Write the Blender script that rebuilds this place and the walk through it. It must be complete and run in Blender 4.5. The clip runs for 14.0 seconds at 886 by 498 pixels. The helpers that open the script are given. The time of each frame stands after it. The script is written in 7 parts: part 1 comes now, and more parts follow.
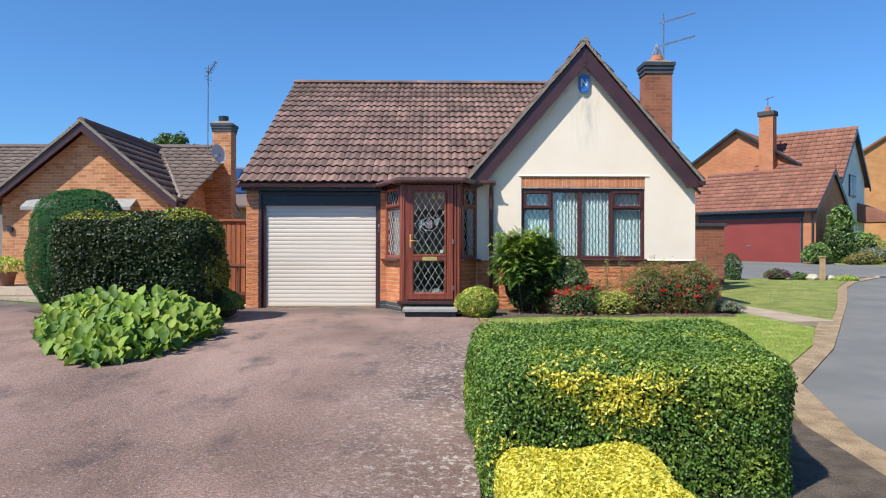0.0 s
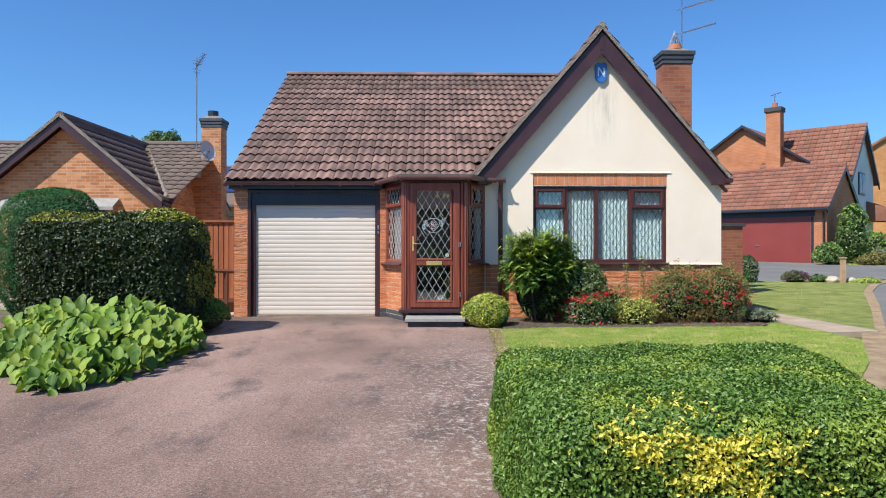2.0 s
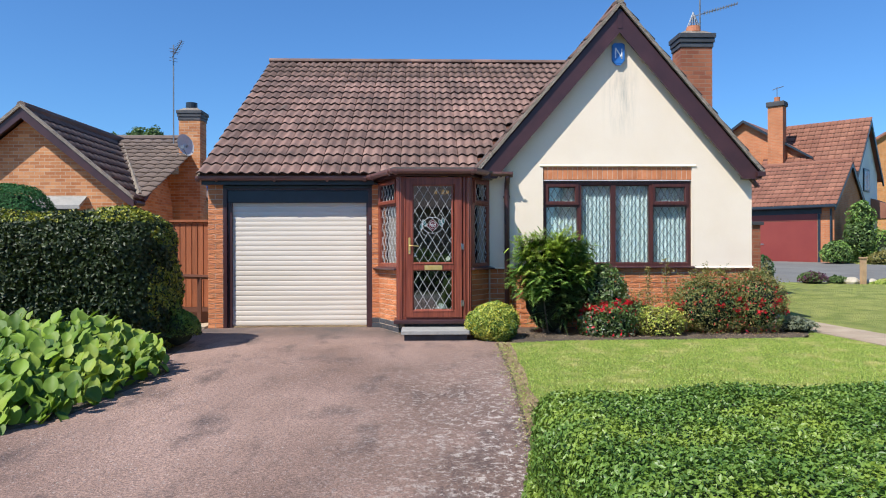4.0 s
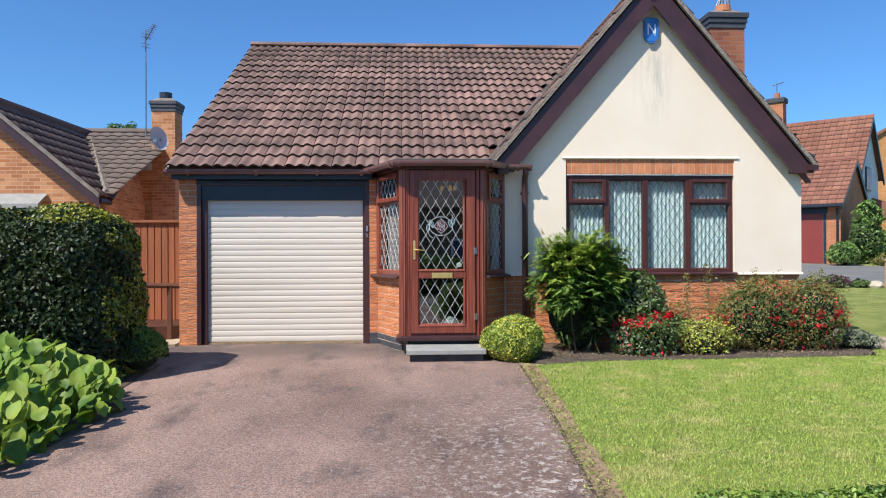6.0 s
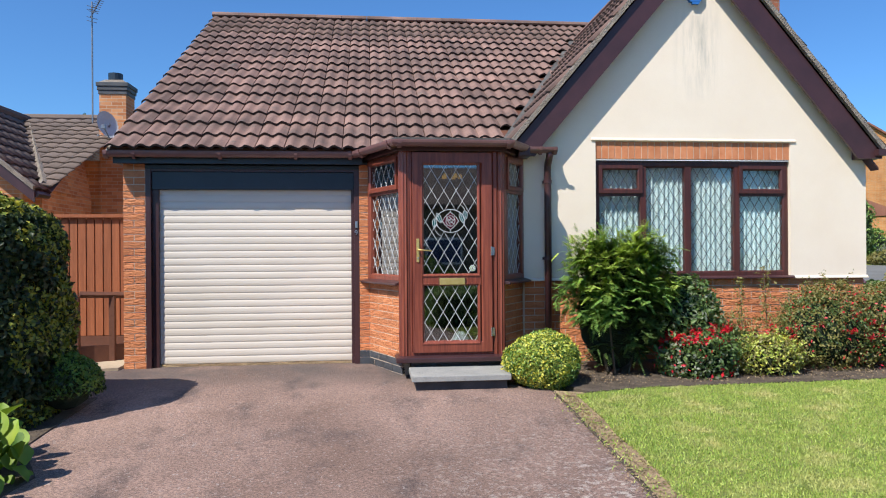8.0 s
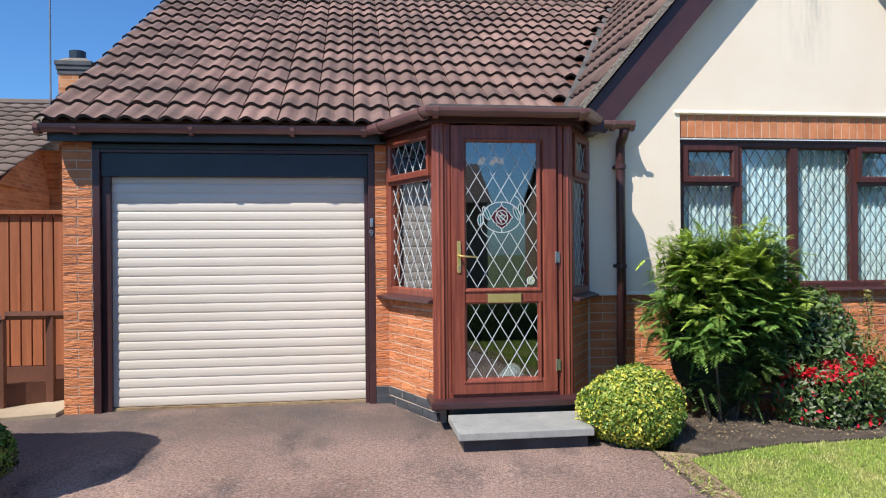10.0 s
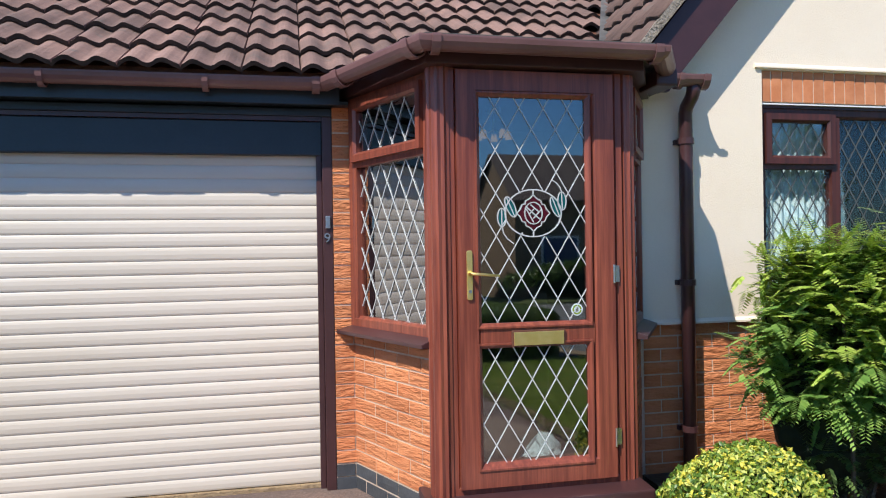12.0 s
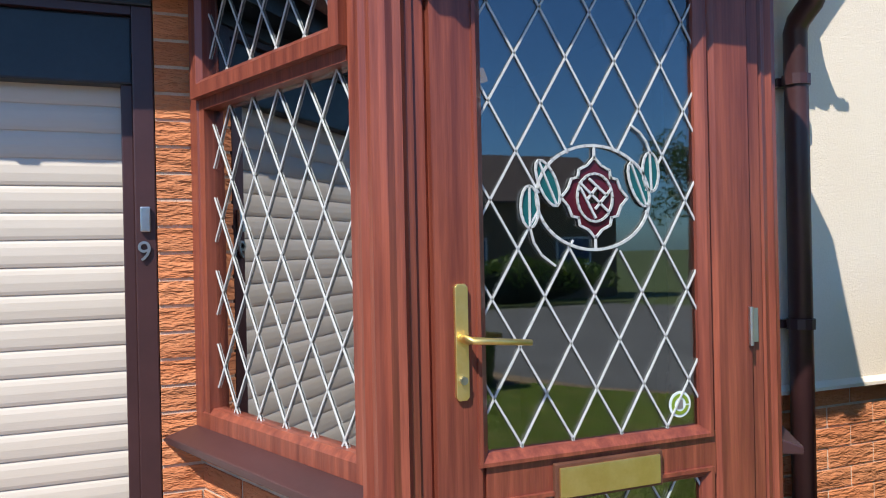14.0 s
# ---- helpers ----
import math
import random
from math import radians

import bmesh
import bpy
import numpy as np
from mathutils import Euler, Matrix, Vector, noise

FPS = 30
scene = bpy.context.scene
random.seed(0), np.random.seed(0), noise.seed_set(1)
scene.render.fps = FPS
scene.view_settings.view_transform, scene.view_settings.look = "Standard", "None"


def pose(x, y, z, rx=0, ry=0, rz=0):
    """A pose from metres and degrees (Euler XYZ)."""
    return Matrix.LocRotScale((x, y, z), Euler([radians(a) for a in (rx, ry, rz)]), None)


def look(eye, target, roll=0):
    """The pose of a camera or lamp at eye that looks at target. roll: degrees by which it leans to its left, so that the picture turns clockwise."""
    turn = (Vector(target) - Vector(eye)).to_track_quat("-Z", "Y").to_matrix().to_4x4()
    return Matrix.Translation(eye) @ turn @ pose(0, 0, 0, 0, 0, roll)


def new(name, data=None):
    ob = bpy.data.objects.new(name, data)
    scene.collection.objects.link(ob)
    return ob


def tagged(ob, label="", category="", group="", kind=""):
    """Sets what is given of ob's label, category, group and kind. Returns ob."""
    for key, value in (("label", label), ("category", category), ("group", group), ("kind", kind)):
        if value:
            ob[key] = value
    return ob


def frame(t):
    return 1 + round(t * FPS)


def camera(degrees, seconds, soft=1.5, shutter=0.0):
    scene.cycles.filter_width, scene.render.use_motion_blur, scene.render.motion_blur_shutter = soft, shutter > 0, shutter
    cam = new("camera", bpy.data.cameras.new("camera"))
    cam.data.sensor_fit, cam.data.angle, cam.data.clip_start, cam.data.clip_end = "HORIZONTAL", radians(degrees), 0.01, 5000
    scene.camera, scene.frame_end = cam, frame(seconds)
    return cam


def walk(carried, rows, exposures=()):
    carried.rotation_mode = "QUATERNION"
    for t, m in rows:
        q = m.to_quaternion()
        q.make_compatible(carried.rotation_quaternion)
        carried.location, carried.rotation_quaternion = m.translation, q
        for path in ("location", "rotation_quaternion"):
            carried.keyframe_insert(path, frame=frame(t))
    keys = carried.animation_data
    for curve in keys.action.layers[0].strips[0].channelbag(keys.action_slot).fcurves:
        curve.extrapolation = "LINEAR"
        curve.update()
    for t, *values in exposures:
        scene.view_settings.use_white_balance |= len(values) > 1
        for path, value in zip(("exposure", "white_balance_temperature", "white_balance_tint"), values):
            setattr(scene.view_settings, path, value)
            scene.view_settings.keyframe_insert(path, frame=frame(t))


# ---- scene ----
cam = camera(64.4, 14.0, 1.1)
METRES, EYE, TILT, LEAN, TURN = 11.0, 1.1, 0.0, 0.0, -0.6
ROWS = [
    (0.0, 0.0, 0.0, 0.0, -0.0, 0.34, -0.14),
    (0.5, -0.0031, 0.0229, 0.0014, -0.08, 0.32, -0.14),
    (1.0, -0.006, 0.0436, 0.0033, -0.14, 0.31, -0.1),
    (1.5, -0.0102, 0.0661, 0.0041, -0.24, 0.25, -0.09),
    (2.0, -0.0142, 0.0915, 0.0073, -0.34, 0.24, -0.04),
    (2.5, -0.0177, 0.1148, 0.0084, -0.43, 0.22, -0.01),
    (3.0, -0.0203, 0.1443, 0.0107, -0.61, 0.11, 0.04),
    (5.5, -0.0449, 0.2981, 0.0166, -2.17, 0.12, 0.23),
    (6.0, -0.0537, 0.3307, 0.0186, -2.51, 0.12, 0.23),
    (6.5, -0.0623, 0.3626, 0.0178, -2.94, 0.16, 0.24),
    (7.0, -0.0705, 0.3985, 0.0198, -3.41, 0.12, 0.27),
    (7.5, -0.0794, 0.4375, 0.0178, -4.17, 0.06, 0.31),
    (8.0, -0.0875, 0.4773, 0.0196, -5.35, 0.06, 0.37),
    (10.5, -0.1204, 0.6836, 0.0283, -7.55, -0.08, 0.59),
    (11.0, -0.1229, 0.7271, 0.032, -9.25, -0.1, 0.71),
    (11.5, -0.1222, 0.7708, 0.0321, -10.55, -0.16, 0.83),
    (12.0, -0.1213, 0.8127, 0.0309, -11.4, -0.09, 0.89),
    (12.5, -0.119, 0.8556, 0.0341, -13.35, -0.25, 1.0),
    (13.0, -0.1122, 0.9005, 0.0337, -15.49, -0.28, 1.12),
    (13.5, -0.1052, 0.9433, 0.0337, -17.45, -0.14, 1.18),
    (14.0, -0.0967, 0.9852, 0.0361, -19.64, -0.06, 1.21),
]
walk(cam, [(t, pose(0, 0, EYE, TILT, LEAN, TURN) @ pose(METRES * x, METRES * y, METRES * z, 90 + pitch, roll, yaw)) for t, x, y, z, yaw, pitch, roll in ROWS])

# ---- world, sun ----
SUN_DIR = Vector((-0.30, -0.27, 0.50)).normalized()  # towards the sun
sun_data = bpy.data.lights.new("sun", "SUN")
sun_data.energy, sun_data.angle, sun_data.color = 5.0, radians(0.5), (1.0, 0.95, 0.86)
sun = new("sun", sun_data)
sun.matrix_world = look(tuple(SUN_DIR * 30), (0, 0, 0))
world = bpy.data.worlds.new("sky")
scene.world = world
world.use_nodes = True
wn = world.node_tree
sky = wn.nodes.new("ShaderNodeTexSky")
sky.sky_type, sky.sun_disc = "NISHITA", False
sky.sun_elevation = math.asin(SUN_DIR.z)
sky.sun_rotation = math.atan2(SUN_DIR.x, SUN_DIR.y)
sky.air_density, sky.dust_density, sky.ozone_density = 1.0, 0.5, 2.0
wn.nodes["Background"].inputs["Strength"].default_value = 0.088
tone = wn.nodes.new("ShaderNodeMix")
tone.data_type, tone.blend_type, tone.inputs[0].default_value = "RGBA", "MULTIPLY", 1.0
tone.inputs[7].default_value = (0.57, 1.0, 1.47, 1)
wn.links.new(sky.outputs[0], tone.inputs[6])
wn.links.new(tone.outputs[2], wn.nodes["Background"].inputs["Color"])
scene.view_settings.exposure = 0.36


# ---- materials ----
def nodes_of(name):
    m = bpy.data.materials.new(name)
    m.use_nodes = True
    return m, m.node_tree, m.node_tree.nodes["Principled BSDF"]


def noise_fac(nt, scale, detail=4.0, rough=0.6, stretch=(1, 1, 1), lo=0.35, hi=0.65):
    geo = nt.nodes.new("ShaderNodeNewGeometry")
    mp = nt.nodes.new("ShaderNodeMapping")
    mp.inputs["Scale"].default_value = stretch
    nt.links.new(geo.outputs["Position"], mp.inputs["Vector"])
    n = nt.nodes.new("ShaderNodeTexNoise")
    n.inputs["Scale"].default_value, n.inputs["Detail"].default_value, n.inputs["Roughness"].default_value = scale, detail, rough
    nt.links.new(mp.outputs[0], n.inputs["Vector"])
    r = nt.nodes.new("ShaderNodeMapRange")
    r.inputs["From Min"].default_value, r.inputs["From Max"].default_value = lo, hi
    nt.links.new(n.outputs[0], r.inputs["Value"])
    return r.outputs[0]


def mix(nt, fac, a, b, mode="MIX"):
    m = nt.nodes.new("ShaderNodeMix")
    m.data_type, m.blend_type = "RGBA", mode
    for sock, val in ((m.inputs[0], fac), (m.inputs[6], a), (m.inputs[7], b)):
        if isinstance(val, bpy.types.NodeSocket):
            nt.links.new(val, sock)
        elif isinstance(val, (int, float)):
            sock.default_value = val
        else:
            sock.default_value = (*val, 1)
    return m.outputs[2]


def add_bump(nt, bsdf, height, strength=0.4, dist=0.01):
    b = nt.nodes.new("ShaderNodeBump")
    b.inputs["Strength"].default_value, b.inputs["Distance"].default_value = strength, dist
    nt.links.new(height, b.inputs["Height"])
    nt.links.new(b.outputs[0], bsdf.inputs["Normal"])


def surface(name, c1, c2, scale=3.0, fine=60.0, rough=0.8, bump=0.4, dist=0.004, metal=0.0, c3=None, vary=0.0,
            island=False, stretch=(1, 1, 1), spec=0.5, lo=0.35, hi=0.65, finemix=0.35):
    """Two colours over broad noise, fine grain that darkens and roughens, an optional third stain colour, and per-piece tint."""
    m, nt, bsdf = nodes_of(name)
    col = mix(nt, noise_fac(nt, scale, stretch=stretch, lo=lo, hi=hi), c1, c2)
    grain = noise_fac(nt, fine, 3.0, 0.7, stretch, 0.3, 0.7)
    dark = tuple(v * 0.6 for v in c1)
    inv = nt.nodes.new("ShaderNodeMath")
    inv.operation = "MULTIPLY"
    inv.inputs[1].default_value = finemix
    nt.links.new(grain, inv.inputs[0])
    col = mix(nt, inv.outputs[0], col, dark)
    if c3:
        col = mix(nt, noise_fac(nt, scale * 3.1, 6.0, 0.7, (1, 1, 1), 0.58, 0.72), col, c3)
    if vary:
        if island:
            rnd = nt.nodes.new("ShaderNodeNewGeometry").outputs["Random Per Island"]
        else:
            rnd = nt.nodes.new("ShaderNodeObjectInfo").outputs["Random"]
        hsv = nt.nodes.new("ShaderNodeHueSaturation")
        r = nt.nodes.new("ShaderNodeMapRange")
        r.inputs["To Min"].default_value, r.inputs["To Max"].default_value = 1 - vary, 1 + vary
        nt.links.new(rnd, r.inputs["Value"])
        nt.links.new(r.outputs[0], hsv.inputs["Value"])
        nt.links.new(col, hsv.inputs["Color"])
        col = hsv.outputs[0]
    nt.links.new(col, bsdf.inputs["Base Color"])
    bsdf.inputs["Roughness"].default_value, bsdf.inputs["Metallic"].default_value = rough, metal
    bsdf.inputs["Specular IOR Level"].default_value = spec
    if bump:
        add_bump(nt, bsdf, grain, bump, dist)
    return m


def leaf_material(name, c1, c2, c3=None, rough=0.45, glow=0.25):
    """Foliage: hue by leaf, light through the blade."""
    m, nt, bsdf = nodes_of(name)
    rnd = nt.nodes.new("ShaderNodeNewGeometry").outputs["Random Per Island"]
    obr = nt.nodes.new("ShaderNodeObjectInfo").outputs["Random"]
    add = nt.nodes.new("ShaderNodeMath")
    add.operation = "ADD"
    nt.links.new(rnd, add.inputs[0]), nt.links.new(obr, add.inputs[1])
    fr = nt.nodes.new("ShaderNodeMath")
    fr.operation = "FRACT"
    nt.links.new(add.outputs[0], fr.inputs[0])
    col = mix(nt, fr.outputs[0], c1, c2)
    if c3:
        col = mix(nt, noise_fac(nt, 2.5, 3.0, 0.6, lo=0.5, hi=0.7), col, c3)
    nt.links.new(col, bsdf.inputs["Base Color"])
    bsdf.inputs["Roughness"].default_value = rough
    tr = nt.nodes.new("ShaderNodeBsdfTranslucent")
    nt.links.new(mix(nt, 1.0, col, (1.0, 1.0, 0.5), "MULTIPLY"), tr.inputs["Color"])
    ms = nt.nodes.new("ShaderNodeMixShader")
    ms.inputs[0].default_value = glow
    nt.links.new(bsdf.outputs[0], ms.inputs[1]), nt.links.new(tr.outputs[0], ms.inputs[2])
    nt.links.new(ms.outputs[0], nt.nodes["Material Output"].inputs["Surface"])
    return m


def brick_surface(name, c1, c2, mortar, width=0.225, height=0.075, turn=0.0):
    """Coursed brickwork on upright walls of a far building, whose walls run at that turn."""
    m, nt, bsdf = nodes_of(name)
    geo = nt.nodes.new("ShaderNodeNewGeometry")
    mp = nt.nodes.new("ShaderNodeMapping")
    mp.inputs["Rotation"].default_value = (0, 0, -turn)
    nt.links.new(geo.outputs["Position"], mp.inputs["Vector"])
    sep = nt.nodes.new("ShaderNodeSeparateXYZ")
    nt.links.new(mp.outputs[0], sep.inputs[0])
    add = nt.nodes.new("ShaderNodeMath")
    nt.links.new(sep.outputs[0], add.inputs[0]), nt.links.new(sep.outputs[1], add.inputs[1])
    com = nt.nodes.new("ShaderNodeCombineXYZ")
    nt.links.new(add.outputs[0], com.inputs[0]), nt.links.new(sep.outputs[2], com.inputs[1])
    br = nt.nodes.new("ShaderNodeTexBrick")
    for key, val in (("Color1", c1), ("Color2", c2), ("Mortar", mortar)):
        br.inputs[key].default_value = (*val, 1)
    br.inputs["Scale"].default_value, br.inputs["Mortar Size"].default_value = 1.0, 0.006
    br.inputs["Brick Width"].default_value, br.inputs["Row Height"].default_value = width, height
    nt.links.new(com.outputs[0], br.inputs["Vector"])
    col = mix(nt, noise_fac(nt, 1.3, 4.0), br.outputs[0], mix(nt, 1.0, br.outputs[0], (0.78, 0.74, 0.72), "MULTIPLY"))
    nt.links.new(col, bsdf.inputs["Base Color"])
    bsdf.inputs["Roughness"].default_value = 0.9
    inv = nt.nodes.new("ShaderNodeMath")
    inv.operation, inv.inputs[0].default_value = "SUBTRACT", 1.0
    nt.links.new(br.outputs[1], inv.inputs[1])
    add_bump(nt, bsdf, inv.outputs[0], 0.5, 0.01)
    return m


def tarmac_material():
    """Red-brown tarmac: fine stones, broad worn swathes, pale lichen towards the lawn."""
    m, nt, bsdf = nodes_of("driveway_tarmac")
    broad = noise_fac(nt, 0.55, 3.0, 0.55, (1.0, 0.6, 1), 0.38, 0.62)
    col = mix(nt, broad, (0.195, 0.124, 0.097), (0.345, 0.231, 0.188))
    col = mix(nt, noise_fac(nt, 2.2, 5.0, 0.65, (1, 0.5, 1), 0.52, 0.75), col, (0.085, 0.062, 0.058))
    stones = noise_fac(nt, 62.0, 4.0, 0.9, lo=0.38, hi=0.62)
    col = mix(nt, stones, mix(nt, 1.0, col, (0.46, 0.46, 0.48), "MULTIPLY"), mix(nt, 1.0, col, (1.62, 1.57, 1.52), "MULTIPLY"))
    spots = noise_fac(nt, 38.0, 4.0, 0.75, lo=0.60, hi=0.66)
    col = mix(nt, spots, col, (0.42, 0.36, 0.33))
    geo = nt.nodes.new("ShaderNodeNewGeometry")
    sep = nt.nodes.new("ShaderNodeSeparateXYZ")
    nt.links.new(geo.outputs["Position"], sep.inputs[0])
    edge = nt.nodes.new("ShaderNodeMapRange")
    edge.inputs["From Min"].default_value, edge.inputs["From Max"].default_value = -1.1, 0.3
    edge.inputs["To Max"].default_value = 0.95
    nt.links.new(sep.outputs[0], edge.inputs["Value"])
    near = nt.nodes.new("ShaderNodeMapRange")
    near.inputs["From Min"].default_value, near.inputs["From Max"].default_value = 11.0, 8.0
    nt.links.new(sep.outputs[1], near.inputs["Value"])
    grime = nt.nodes.new("ShaderNodeMath")
    grime.operation = "MULTIPLY"
    nt.links.new(edge.outputs[0], grime.inputs[0]), nt.links.new(near.outputs[0], grime.inputs[1])
    grime2 = nt.nodes.new("ShaderNodeMath")
    grime2.operation = "MULTIPLY"
    nt.links.new(grime.outputs[0], grime2.inputs[0]), nt.links.new(noise_fac(nt, 1.6, 5.0, 0.65, lo=0.15, hi=0.6), grime2.inputs[1])
    col = mix(nt, grime2.outputs[0], col, mix(nt, 1.0, col, (0.52, 0.50, 0.50), "MULTIPLY"))
    lich = nt.nodes.new("ShaderNodeMath")
    lich.operation = "MULTIPLY"
    nt.links.new(noise_fac(nt, 17.0, 7.0, 0.85, lo=0.535, hi=0.57), lich.inputs[0])
    nt.links.new(edge.outputs[0], lich.inputs[1])
    lich2 = nt.nodes.new("ShaderNodeMath")
    lich2.operation = "MULTIPLY"
    nt.links.new(lich.outputs[0], lich2.inputs[0]), nt.links.new(near.outputs[0], lich2.inputs[1])
    col = mix(nt, lich2.outputs[0], col, (0.58, 0.51, 0.45))
    # patchy darker tarmac towards the house
    house_end = nt.nodes.new("ShaderNodeMapRange")
    house_end.inputs["From Min"].default_value, house_end.inputs["From Max"].default_value = 11.3, 12.8
    nt.links.new(sep.outputs[1], house_end.inputs["Value"])
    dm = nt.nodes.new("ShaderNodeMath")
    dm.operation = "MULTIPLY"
    nt.links.new(house_end.outputs[0], dm.inputs[0]), nt.links.new(noise_fac(nt, 1.1, 4.0, 0.6, lo=0.2, hi=0.6), dm.inputs[1])
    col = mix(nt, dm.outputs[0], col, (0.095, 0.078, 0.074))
    nt.links.new(col, bsdf.inputs["Base Color"])
    bsdf.inputs["Roughness"].default_value = 0.92
    add_bump(nt, bsdf, stones, 0.6, 0.006)
    return m


def glass_material(name, tint=(0.9, 0.95, 0.95), film=0.16):
    """Window glass: clear, with its own reflection by angle on top of a little at all angles."""
    m, nt, bsdf = nodes_of(name)
    nt.nodes.remove(bsdf)
    gl = nt.nodes.new("ShaderNodeBsdfGlossy")
    gl.inputs["Roughness"].default_value = 0.02
    tr = nt.nodes.new("ShaderNodeBsdfTransparent")
    tr.inputs["Color"].default_value = (*tint, 1)
    fr = nt.nodes.new("ShaderNodeFresnel")
    fr.inputs["IOR"].default_value = 1.5
    r = nt.nodes.new("ShaderNodeMapRange")
    r.inputs["From Max"].default_value = 1.0
    r.inputs["To Min"].default_value = film
    nt.links.new(fr.outputs[0], r.inputs["Value"])
    ms = nt.nodes.new("ShaderNodeMixShader")
    nt.links.new(r.outputs[0], ms.inputs[0])
    nt.links.new(tr.outputs[0], ms.inputs[1]), nt.links.new(gl.outputs[0], ms.inputs[2])
    nt.links.new(ms.outputs[0], nt.nodes["Material Output"].inputs["Surface"])
    return m


